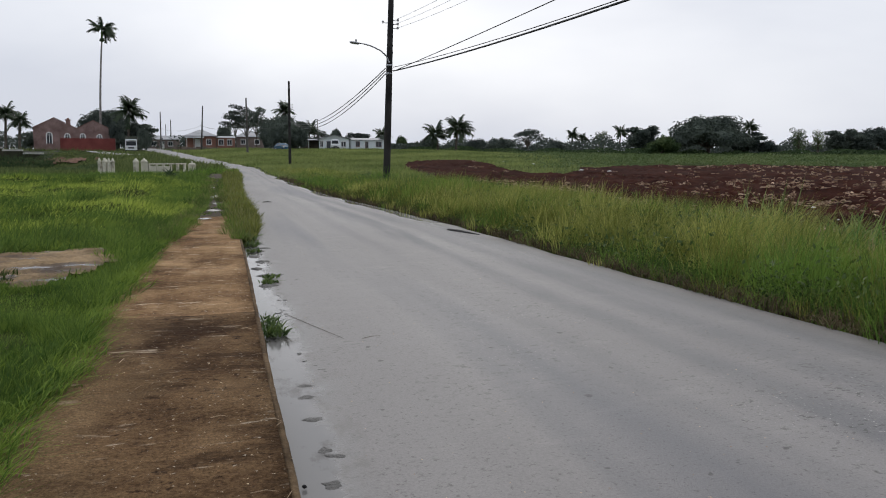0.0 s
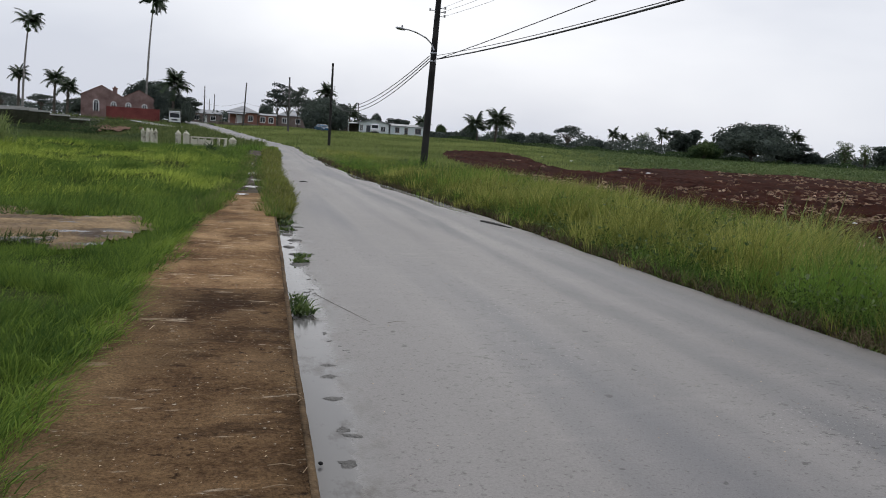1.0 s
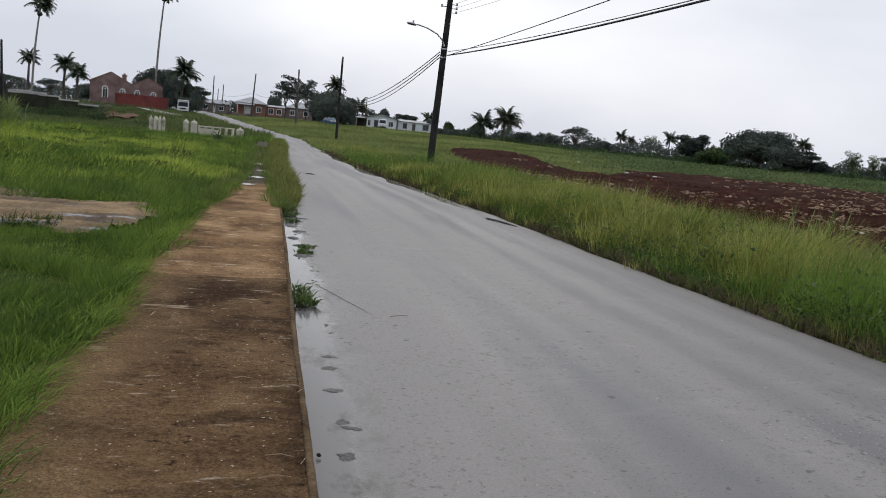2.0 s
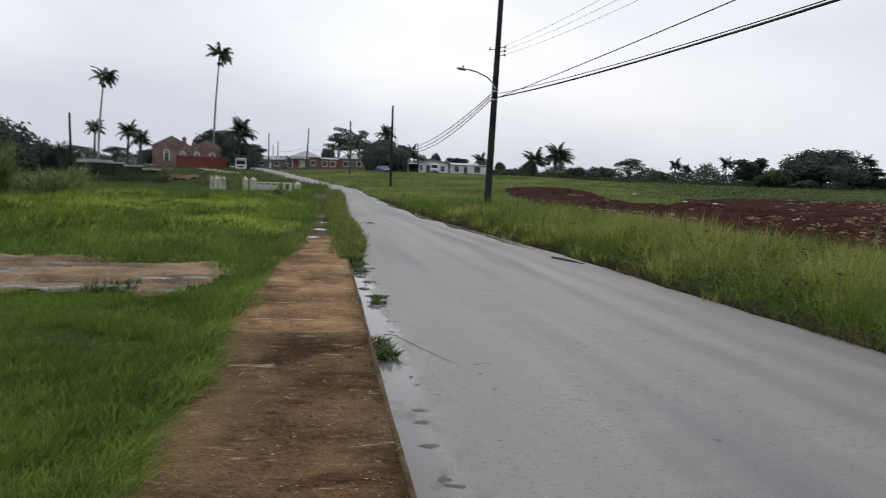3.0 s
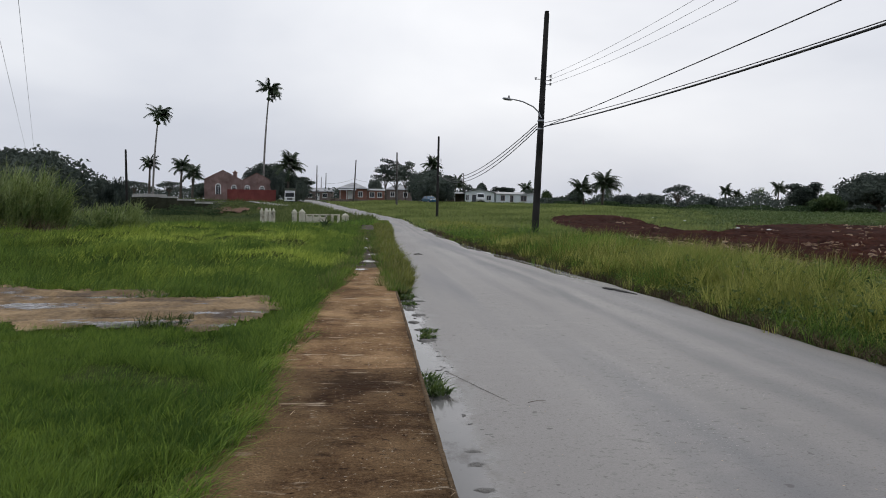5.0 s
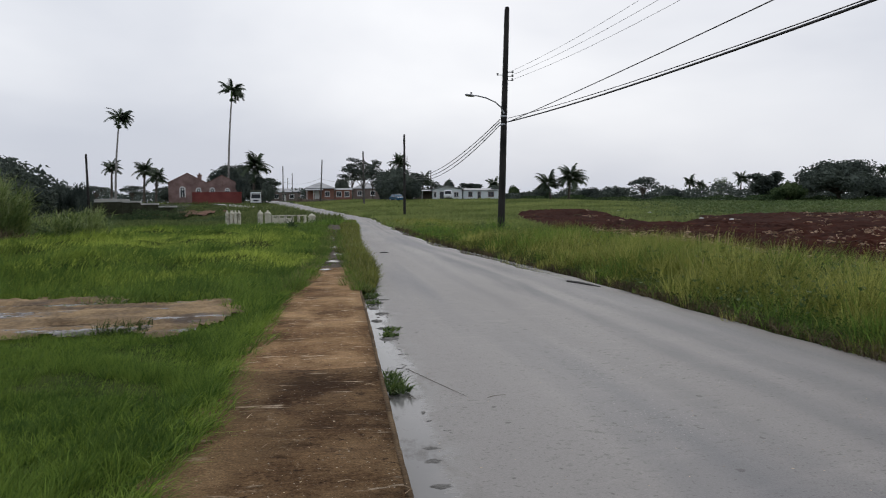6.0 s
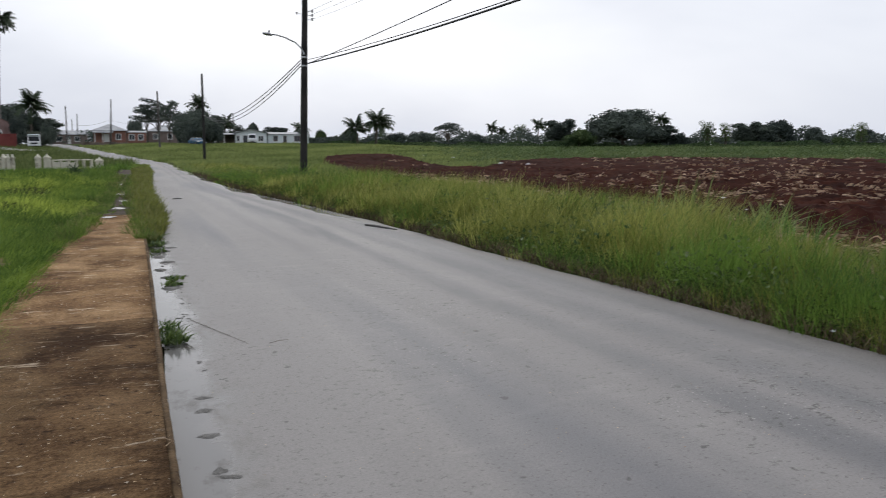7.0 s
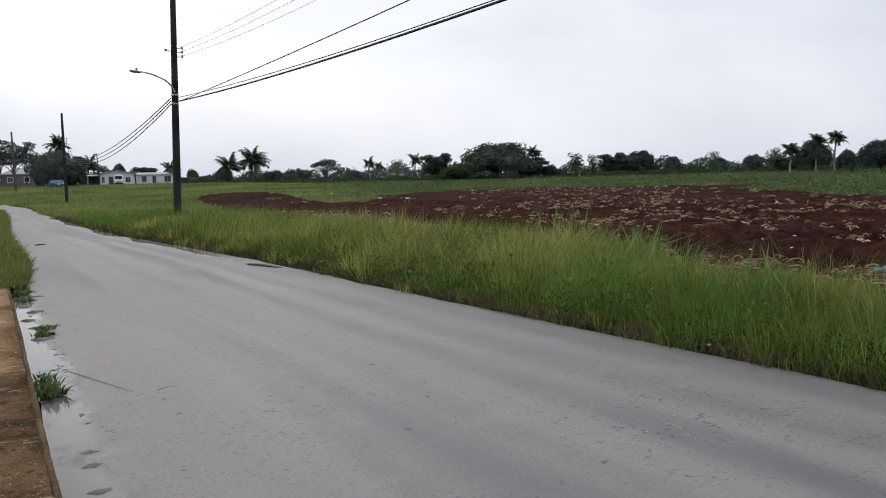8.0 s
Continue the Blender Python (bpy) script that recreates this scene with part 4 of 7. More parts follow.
x, y, push = tuft_places(tx, ty, 30, rng.uniform(0.05, 0.16, n_), 0.7)
size_ = np.repeat(rng.uniform(0.10, 0.30, n_), 30) * rng.uniform(0.5, 1.1, len(x))
for pick, m_ in ((np.repeat(rng.uniform(size=n_) < 0.6, 30), M_TUSS), (np.repeat(rng.uniform(size=n_) < 0.35, 30), M_DRYGRASS)):
    blades("path_grass", x[pick], y[pick], size_[pick], 0.006 + 0.0007 * y[pick], 0.5, m_, "ragged grass growing over the narrow footpath", z=np.full(pick.sum(), 0.07), tiers=1, push=(push[0][pick], push[1][pick]))


def strip_inside(x, y):
    lo = np.interp(y, [13.5, 16, 24, 40, 66], [0.42, 0.38, 0.36, 0.46, 0.76])
    hi = road_left(y) + np.interp(y, [13.5, 15, 18, 36, 60], [0.15, 0.30, 0.42, 0.12, 0.0])
    return (x > lo) & (x < hi) & (y < 75)


x, y = scatter(90000, 0.1, 2.2, 13.6, 66, strip_inside, 1.6)
half_ = len(x) // 3
blades("dry_kerb_grass", x[:half_], y[:half_], np.interp(y[:half_], [13.6, 15, 20, 66], [0.12, 0.30, 0.36, 0.36]) * rng.uniform(0.4, 1.25, half_), 0.008 + 0.0008 * y[:half_], 0.5, M_DRYGRASS, "yellowing grass between pavement and road")
x, y = x[half_:], y[half_:]
blades("kerb_grass", x, y, np.interp(y, [13.6, 15, 20, 66], [0.12, 0.27, 0.34, 0.34]) * rng.uniform(0.4, 1.2, len(x)), 0.010 + 0.0008 * y, 0.45, M_VERGE, "tall weedy grass growing between pavement and road")


def verge_inside(x, y):
    hi = np.interp(y, FIELD_Y, FIELD_L) + 0.7 * (patchy(x, y, 1.5) - 0.2)
    return (x > road_right(y) - 0.10 + 0.16 * patchy(x, y, 3) + 0.08 * smooth((y - 12) / 6)) & (x < hi)


def verge_places(n, d0, d1, y0, y1, power):
    """Places by their distance from the road's edge, up to the field's edge."""
    y = y0 + (y1 - y0) * rng.uniform(size=n) ** power
    belt = np.interp(y, FIELD_Y, FIELD_L) - road_right(y)
    x = road_right(y) + d0 + (np.minimum(belt, d1) - d0) * rng.uniform(size=n) ** 0.85
    k = verge_inside(x, y)
    return x[k], y[k], (x - road_right(y))[k]


def verge_height(y, d):
    """How tall the grass stands at a distance d from the road's edge."""
    k = np.interp(d, [0, 0.35, 0.9, 1.6, 3.0, 4.5, 9], [0.16, 0.40, 0.70, 0.80, 0.74, 0.44, 0.38])
    return k * (1 - 0.38 * smooth((y - 24) / 5)) * (1 - 0.5 * smooth((9.5 - y) / 2) * smooth((d - 1.1) / 0.8))


x, y, d = verge_places(190000, -0.08, 20, 0.5, 64, 1.65)
lump = patchy(x, y, 0.8, 4) * 0.6 + patchy(x, y, 2.2, 8) * 0.4
ln = verge_height(y, d) * (0.36 + 0.88 * smooth((lump - 0.30) / 0.42)) * rng.uniform(0.4, 1.2, len(x))
green = patchy(x, y, 0.55, 2) * 0.7 + 0.3 * patchy(x, y, 1.7, 6) + 0.10 * rng.normal(size=len(x)) + 0.35 * np.exp(-d / 0.5) > 0.52
for pick, m_, lb_ in ((green, M_LUSH, "lush deep green roadside grass"), (~green, M_VERGE, "tall green roadside grass leaning in the wind")):
    for part_, tiers_ in ((pick & (y < 17), 2), (pick & (y >= 17), 1)):
        blades("verge_grass", x[part_], y[part_], ln[part_], 0.0036 + 0.0007 * y[part_], 0.66, m_, lb_, bias=(0.7, 0.2), tiers=tiers_)
# tufts with a form of their own break the front and the top of the verge
cx, cy, d = verge_places(3300, 0.10, 5, 1, 40, 1.5)
pick = patchy(cx, cy, 1.4, 7) + 0.3 * rng.uniform(size=len(cx)) > 0.55
cx, cy, d = cx[pick], cy[pick], d[pick]
x, y, push = tuft_places(cx, cy, 46, 0.10 + 0.20 * rng.uniform(size=len(cx)), 0.55)
hh = np.repeat(verge_height(cy, d) * rng.uniform(0.7, 1.5, len(cx)), 46) * rng.uniform(0.45, 1.1, len(x))
hue = np.repeat(0.6 * patchy(cx, cy, 0.55, 2) + 0.5 * rng.uniform(size=len(cx)), 46)
for pick, m_, lb_ in ((hue > 0.62, M_LUSH, "lush green tufts in the verge"), ((hue <= 0.62) & (hue > 0.42), M_VERGE, "olive green grass tufts in the verge"), (hue <= 0.42, M_TIPS, "yellow-green grass tufts in the verge")):
    blades("verge_tufts", x[pick], y[pick], hh[pick], 0.0036 + 0.0006 * y[pick], 0.4, m_, lb_, bias=(0.7, 0.2), push=(push[0][pick], push[1][pick]))
x, y, d = verge_places(70000, 0.8, 20, 0.5, 64, 1.5)
lump = patchy(x, y, 0.8, 4) * 0.6 + patchy(x, y, 2.2, 8) * 0.4
ln = verge_height(y, d) * (0.45 + 1.05 * lump) * rng.uniform(0.6, 1.25, len(x))
keep = rng.uniform(size=len(x)) < 0.10 + 1.2 * patchy(x, y, 0.7, 9) ** 2
blades("yellowing_grass", x[keep], y[keep], ln[keep], 0.0036 + 0.0007 * y[keep], 0.45, M_TIPS, "yellow-green grass tops over the verge", bias=(0.8, 0.2), tiers=1)
x, y, d = verge_places(16000, 0.05, 6, -10, 0.6, 1.0)
blades("verge_grass", x, y, rng.uniform(0.2, 0.8, len(x)), 0.014, 0.5, M_VERGE, "tall green roadside grass leaning in the wind")
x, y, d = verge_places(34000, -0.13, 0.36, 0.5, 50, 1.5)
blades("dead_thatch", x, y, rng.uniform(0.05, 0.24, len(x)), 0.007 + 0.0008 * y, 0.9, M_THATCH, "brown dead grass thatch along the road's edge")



def seed_stalks(name, x, y, length, material, label):
    """Thin stalks, each ending in a loose feathery plume."""
    n = len(x)
    z = height(x, y)
    ax, ay = 0.10 + 0.16 * rng.normal(size=n), 0.02 + 0.12 * rng.normal(size=n)
    w = 0.002 + 0.00022 * y
    tip = np.stack([x + ax * length, y + ay * length, z + length], 1)
    V = [np.stack([np.stack([x - w, y, z], 1), np.stack([x + w, y, z], 1), tip + np.stack([w, 0 * w, 0 * w], 1), tip - np.stack([w, 0 * w, 0 * w], 1)], 1)]
    for k in range(5):
        f = 0.72 + 0.07 * k
        c = np.stack([x + ax * length * f, y + ay * length * f, z + length * f], 1)
        a = rng.uniform(0, 2 * np.pi, n)
        r = 0.022 * rng.uniform(0.5, 1.2, n) * (1.25 - 0.2 * k)
        o = np.stack([np.cos(a) * r, np.sin(a) * r, 0.05 + 0 * r], 1)
        up = np.stack([0 * r, 0 * r, 0.05 + 0.03 * rng.uniform(size=n)], 1)
        V.append(np.stack([c, c + o * 0.6 - up * 0.1, c + o + up, c + o * 0.35 + up * 0.8], 1))
    V = np.concatenate(V).reshape(-1, 3)
    return tagged(sheet(name, V, np.arange(len(V)).reshape(-1, 4), material), label, "grass", kind="stuff")


x, y, d = verge_places(420, 1.2, 20, 4, 24, 1.2)
e_ = 3.2 + 24 * rng.uniform(size=420) ** 1.0
x, y = np.concatenate([x, np.interp(e_, FIELD_Y, FIELD_L) + rng.uniform(-0.9, 0.5, 420)]), np.concatenate([y, e_])
seed_stalks("seeding_grass", x, y, rng.uniform(0.25, 0.80, len(x)) * (0.30 + 0.75 * patchy(x, y, 1.4, 3)) * (0.75 + 0.25 * smooth((y - 8) / 8)), M_SEED, "straw-coloured seed stalks standing over the verge")


def slope_inside(x, y):
    return (x > road_right(y) + 0.1) & (field_far(x, y) < 0.2) & (x < 0.42 * y + 4 + 5 * rng.normal(size=x.shape)) & (np.hypot(x, y) < 175)


x, y = scatter(150000, -10, 75, 44, 170, slope_inside, 1.3)
blades("hillside_grass", x, y, (0.22 + 0.34 * patchy(x, y, 0.3, 5)) * rng.uniform(0.6, 1.3, len(x)), 0.03 + 0.0009 * y, 0.5, M_HILL, "pale green grass slope in front of the houses", tiers=1)


# ---- straw lying on the soil and standing stubble ----
def litter_straw(n, x0, x1, y0, y1, size, k, dense):
    """Tangled heaps of bent stalks left in rows along the furrows."""
    x, y = scatter(n, x0, x1, y0, y1, lambda a, b: (field_far(a, b) > 0.1) & (rng.uniform(size=a.shape) < dense(a, b)), 1.0)
    m = len(x)
    turn = np.repeat(rng.normal(-0.38, 0.50, m), k)
    big = np.repeat(size * rng.uniform(0.45, 1.35, m), k)
    along, across_ = rng.normal(size=m * k) * 0.30 * big, rng.normal(size=m * k) * 0.13 * big
    x = np.repeat(x, k) + along * np.cos(turn) - across_ * np.sin(turn)
    y = np.repeat(y, k) + along * np.sin(turn) + across_ * np.cos(turn)
    m = len(x)
    a = turn + rng.normal(0, 0.70, m)
    L = big * rng.uniform(0.15, 0.55, m)
    w = (0.006 + 0.0010 * np.hypot(x, y)) * rng.uniform(0.5, 1.3, m)
    z = height(x, y) + 0.13 + 0.05 * np.abs(rng.normal(size=m))
    rise = L * rng.uniform(0.0, 0.30, m)
    dx, dy = np.cos(a) * L / 2, np.sin(a) * L / 2
    sx, sy = -np.sin(a) * w, np.cos(a) * w
    rows_ = []
    for f, g in ((-1, 0), (-0.4, 0.8), (0.35, 1.0), (1, 0.1)):
        c = np.stack([x + dx * f, y + dy * f, z + rise * g], 1)
        o = np.stack([sx * 0.5, sy * 0.5, -w], 1)
        rows_ += [c - o / 2, c + o / 2]
    V = np.stack(rows_, 1).reshape(-1, 3)
    o = np.arange(m)[:, None] * 8
    return V, np.concatenate([o + np.array([[j, j + 1, j + 3, j + 2]]) for j in (0, 2, 4)])


def straw_far(a, b):
    return (0.10 + 0.9 * patchy(a, b, 0.6, 6) ** 1.5) * (0.22 + 0.60 * smooth((a - 0.62 * b + 3) / 12)) * smooth((a - np.interp(b, FIELD_Y, FIELD_L) - 3.0) / 5)


def straw_edge(a, b):
    """The tangle thrown up along the edge of the soil."""
    e = a - np.interp(b, FIELD_Y, FIELD_L)
    return np.exp(-((e - 1.1) / 0.8) ** 2) * (0.25 + 0.75 * patchy(a, b, 1.2, 4))


heaps = [litter_straw(1700, 9, 34, 1, 34, 0.42, 7, straw_far), litter_straw(2700, 14, 82, 8, 92, 0.60, 5, straw_far), litter_straw(3000, 8, 18, 1, 36, 0.40, 9, straw_edge)]
offs = np.cumsum([0] + [len(h_[0]) for h_ in heaps[:-1]])
tagged(sheet("straw_litter", np.concatenate([h_[0] for h_ in heaps]), np.concatenate([h_[1] + o_ for h_, o_ in zip(heaps, offs)]), M_WISP), "pale dry crop stalks in tangled heaps over the ploughed soil", "straw", kind="stuff")


def near_edge(a, b):
    return np.abs(a - np.interp(b, FIELD_Y, FIELD_L) - 0.9) < 0.9


x, y = scatter(3200, 8, 16, 1, 40, near_edge, 1.3)
blades("dry_stubble", x, y, rng.uniform(0.12, 0.50, len(x)), 0.004 + 0.0006 * y, 0.35, M_STRAW, "dry stalks along the edge of the field")


# ---- green crop beyond the soil and low bushes ----
def clumps(name, x, y, h, size, material, label, category, leaves=10, z_low=0.0, leaf=None):
    """Leafy heaps: small tilted leaf quads round each place."""
    n = len(x)
    px_ = (x[:, None] + size[:, None] * 0.5 * rng.normal(size=(n, leaves))).ravel()
    py_ = (y[:, None] + size[:, None] * 0.5 * rng.normal(size=(n, leaves))).ravel()
    pz_ = (height(x, y)[:, None] + z_low + h[:, None] * rng.uniform(0.05, 1.0, size=(n, leaves))).ravel()
    s = (np.repeat(size, leaves) if leaf is None else leaf) * rng.uniform(0.25, 0.6, n * leaves)
    V, F = leaf_quads(np.stack([px_, py_, pz_], 1), s)
    return tagged(sheet(name, V, F, material), label, category, kind="stuff")


def leaf_quads(c, s):
    """Pointed leaves or leaf sprays: a tilted diamond with a fold."""
    m = len(c)
    a = rng.normal(size=(m, 3))
    a /= np.linalg.norm(a, axis=1)[:, None]
    b = np.cross(a, rng.normal(size=(m, 3)))
    b /= np.linalg.norm(b, axis=1)[:, None] + 1e-9
    s = s[:, None]
    nrm = np.cross(a, b)
    V = np.stack([c - a * s, c + b * s * 0.55 + nrm * s * 0.15, c + a * s, c - b * s * 0.55 + nrm * s * 0.15], 1).reshape(-1, 3)
    return V, np.arange(m)[:, None] * 4 + np.arange(4)[None]


x, y, d = verge_places(1100, 0.3, 4.2, 1, 42, 1.4)
keep = (patchy(x, y, 1.1, 5) > 0.5) & ((y > 9.5) | (d < 1.4))
x, y, d = x[keep], y[keep], d[keep]
clumps("verge_weeds", x, y, np.interp(d, [0.3, 1.4, 4], [0.25, 0.62, 0.6]) * rng.uniform(0.6, 1.2, len(x)), rng.uniform(0.25, 0.5, len(x)), M_WEED, "broad-leaved weeds and vines in the verge", "weeds", 34, leaf=0.075)


# low weeds coloured dark to stand for shade under the verge
x, y, d = verge_places(1700, 0.16, 0.55, 0.5, 34, 1.5)
clumps("creeping_weeds", x, y, np.interp(d, [0.1, 0.3, 0.55], [0.08, 0.18, 0.30]) * rng.uniform(0.6, 1.2, len(x)), rng.uniform(0.12, 0.24, len(x)), M_DARKWEED, "small-leaved weeds along the road's edge, darkened for the verge's shade", "weeds", 26, leaf=0.034)


def crop_inside(x, y):
    return (field_far(x, y) < -0.5) & (x > 0.42 * y + 2 + 5 * rng.normal(size=x.shape)) & (np.hypot(x, y) < 190) & (y > 0.40 * x - 8)


x, y = scatter(26000, 20, 170, 8, 175, crop_inside, 1.0)
clumps("crop_rows", x, y, rng.uniform(0.4, 0.95, len(x)) * np.interp(np.hypot(x, y), [60, 95, 130], [0.25, 0.45, 1.0]), rng.uniform(0.6, 1.0, len(x)), M_CROP, "low leafy green crop beyond the ploughed soil", "crop", 10, leaf=0.27)


def far_woods(name, az0, az1, r0, r1, n, h0, h1, leaf, material, label):
    az = np.radians(rng.uniform(az0, az1, n))
    r = rng.uniform(r0, r1, n)
    x, y = r * np.sin(az), r * np.cos(az)
    top = (h0 + (h1 - h0) * patchy(np.degrees(az) * 1.3, r * 0.02, 1.0, 9)) * np.interp(np.degrees(az), [9, 11, 13, 16, 18], [1, 0.3, 0.35, 0.6, 1])
    return clumps(name, x, y, top, np.full(n, leaf), material, label, "woods", 12, leaf=leaf * 0.45)


far_woods("far_woods", 11, 78, 192, 222, 5200, 1.8, 5.2, 1.5, M_LEAF, "dark bushes and scrub along the far field edge")
far_woods("far_hedge", 14, 78, 172, 186, 3600, 0.6, 2.0, 1.1, M_LEAF2, "low green scrub in front of the far trees")
far_woods("far_woods", -40, 11, 235, 275, 3600, 2.0, 5.0, 1.6, M_LEAF, "dark trees far behind the village")
x, y = scatter(260, -48, -21, 124, 144, lambda a, b: patchy(a, b, 0.4, 2) > 0.4)
clumps("bank_weeds", x, y, rng.uniform(0.2, 0.7, len(x)), rng.uniform(0.5, 1.0, len(x)), M_ROUGH, "scattered weeds on the dark earth bank", "weeds", 30, leaf=0.24)
far_woods("bank_scrub", -30, -7, 101, 116, 1900, 0.15, 1.0, 0.7, M_LEAF2, "weedy scrub on the bank below the old house")


# ---- utility poles and wires ----
def utility_pole(name, x, y, z0, z1, r, label, lean=(0.0, 0.0), material=M_WOODPOLE, rack=True):
    p = thing(name, pose(x, y, z0), label, "utility pole", "poles along the road")
    h = z1 - z0
    bm = tube(bmesh.new(), [(lean[0] * s, lean[1] * s, -0.3 + (h + 0.3) * s) for s in (0, 0.03, 0.3, 0.6, 0.985, 1.0)], [r * 1.08, r * 1.05, r, r * 0.86, r * 0.70, r * 0.55], 14)
    part("pole", bm, material, p)
    if rack:
        for dz, sx in ((0.69, 1), (0.707, 1), (0.723, 1), (0.712, -1)):
            bm = tube(bmesh.new(), [(lean[0] * dz + sx * r * 0.6, lean[1] * dz, h * dz), (lean[0] * dz + sx * (r + 0.16), lean[1] * dz, h * dz)], 0.015, 6)
            b = part("bracket", bm, M_GALV, p, "short steel insulator bracket")
            part("insulator", lathe(bmesh.new(), [(0.02, 0), (0.05, 0.02), (0.035, 0.05), (0.05, 0.08), (0.02, 0.11)], 10, (lean[0] * dz + sx * (r + 0.17), lean[1] * dz, h * dz - 0.03)), M_PORC, b, "small porcelain insulator")
    return p


P1 = (6.97, 32.5)
pole = utility_pole("utility_pole", *P1, 0.0, 9.66, 0.145, "dark creosoted wooden utility pole with street lamp in roadside grass", (0.30, -0.02))
for dz in (0.50, 0.535):
    part("clamp_band", lathe(bmesh.new(), [(0.136, -0.04), (0.142, -0.035), (0.142, 0.035), (0.136, 0.04)], 14, (0.30 * dz, 0, 9.66 * dz)), M_GALV, pole, "steel cable clamp")
# street lamp arm: it leaves the pole, rises and reaches out over the road
arm_pts = [(0.14, -0.14, 5.28), (-0.02, -0.22, 5.53), (-0.28, -0.45, 5.69), (-0.78, -0.90, 5.81), (-1.16, -1.22, 5.84), (-1.40, -1.44, 5.83)]
arm = part("lamp_arm", tube(bmesh.new(), arm_pts, 0.028, 8), M_GALV, pole, "curved galvanised lamp arm")
bm = bmesh.new()
lathe(bm, [(0.03, -0.30), (0.10, -0.22), (0.14, 0.0), (0.13, 0.18), (0.05, 0.30)], 12)
bmesh.ops.scale(bm, vec=(0.75, 0.42, 1.0), verts=bm.verts)
bmesh.ops.rotate(bm, cent=(0, 0, 0), matrix=Matrix.Rotation(radians(90), 3, "X"), verts=bm.verts)
bmesh.ops.rotate(bm, cent=(0, 0, 0), matrix=Matrix.Rotation(radians(-47), 3, "Z"), verts=bm.verts)
bmesh.ops.translate(bm, vec=(-1.54, -1.56, 5.81), verts=bm.verts)
head = part("lamp_head", bm, M_GALV, arm, "grey cobra-head street lamp")
part("photocell", lathe(bmesh.new(), [(0.035, 0), (0.04, 0.02), (0.035, 0.09), (0.01, 0.10)], 10, (-1.48, -1.50, 5.86)), M_PORC, arm)

utility_pole("utility_pole", 8.39, 91.9, 0.05, 9.62, 0.16, "dark leaning wooden utility pole on the grass slope", (0.05, 0))
utility_pole("utility_pole", 5.40, 134.3, 1.1, 10.45, 0.17, "weathered wooden utility pole near the road", (-0.05, 0), M_GREYPOLE)
utility_pole("utility_pole", -2.5, 180.6, 2.1, 11.6, 0.17, "weathered wooden utility pole leaning over the road", (0.5, 0), M_GREYPOLE, False)
utility_pole("utility_pole", -12.8, 214.7, 2.3, 11.8, 0.17, "weathered wooden utility pole by the village road", (0.05, 0), M_GREYPOLE)
utility_pole("utility_pole", -12.2, 252.0, 2.4, 11.3, 0.17, "distant wooden utility pole by the village road", (0.1, 0), M_GREYPOLE, False)
utility_pole("utility_pole", -16.5, 305.0, 2.6, 11.6, 0.17, "distant thin wooden utility pole in the village", (0.1, 0), M_GREYPOLE, False)
utility_pole("utility_pole", -28.9, 100.0, -1.1, 7.75, 0.17, "dark wooden utility pole standing in the hollow", (-0.2, 0), rack=False)
utility_pole("utility_pole", 27.0, 215.0, 2.6, 10.6, 0.15, "distant grey wooden utility pole behind the houses", (0, 0), M_GREYPOLE, False)
P0 = (8.9, -14.0)
utility_pole("utility_pole", *P0, 0.0, 9.6, 0.17, "dark wooden utility pole in the roadside grass")


def wire(name, a, b, sag, r, material, label, group, n=26):
    a, b = Vector(a), Vector(b)
    pts = [a.lerp(b, i / n) - Vector((0, 0, sag * 4 * (i / n) * (1 - i / n))) for i in range(n + 1)]
    ob = part(name, tube(bmesh.new(), pts, r, 5), material)
    return tagged(ob, label, "cable", group)


for dz, r_, s_ in ((-0.13, 0.026, 0.56), (0.02, 0.012, 0.60)):
    wire("telephone_cable", (P1[0] + 0.29, P1[1] - 0.14, 5.06 + dz), (P0[0], P0[1] + 0.17, 5.35 + dz * 0.2), s_, r_, M_CABLE, "thick black sagging cable along the road", "cables beside the road")
wire("telephone_cable", (P1[0] + 0.29, P1[1] - 0.14, 4.92), (P0[0] - 0.1, P0[1] + 0.17, 6.05), 0.2, 0.014, M_CABLE, "thin black service cable above the verge", "cables beside the road")
for za, xa, zb, xb in ((7.0, 0.38, 8.7, -0.6), (6.85, 0.43, 8.4, -0.3), (6.70, 0.53, 8.1, 0.0)):
    wire("power_line", (P1[0] + xa, P1[1], za), (P0[0] + xb, P0[1], zb), 1.1, 0.0055, M_WIRE, "thin bare overhead power line", "power lines beside the road")
for dz, s_, dx in ((5.06, 1.2, -0.12), (4.95, 1.35, 0.0), (4.83, 1.5, 0.1)):
    wire("telephone_cable", (P1[0] + 0.03, P1[1] + 0.16, dz), (8.41 + dx, 91.74, 5.2), s_, 0.022, M_CABLE, "black sagging cable from pole to pole", "cables beside the road")
for a, b, za, zb in (((8.4, 92), (5.35, 134.2), 5.2, 6.4), ((5.35, 134.4), (-2.4, 180.5), 6.4, 7.4), ((-2.4, 180.7), (-12.8, 214.6), 7.4, 7.6)):
    wire("telephone_cable", (*a, za), (*b, zb), 0.9, 0.02, M_CABLE, "black cable from pole to pole uphill", "cables beside the road")
for dx in (0.0, 0.75):
    wire("power_line", (-37.9 + dx * 1.2, 93, 7.2), (4.45 + dx * 0.9, -15, 7.9 + dx * 1.2), 0.1, 0.008, M_WIRE, "thin grey overhead power line over the field", "power lines over the field")


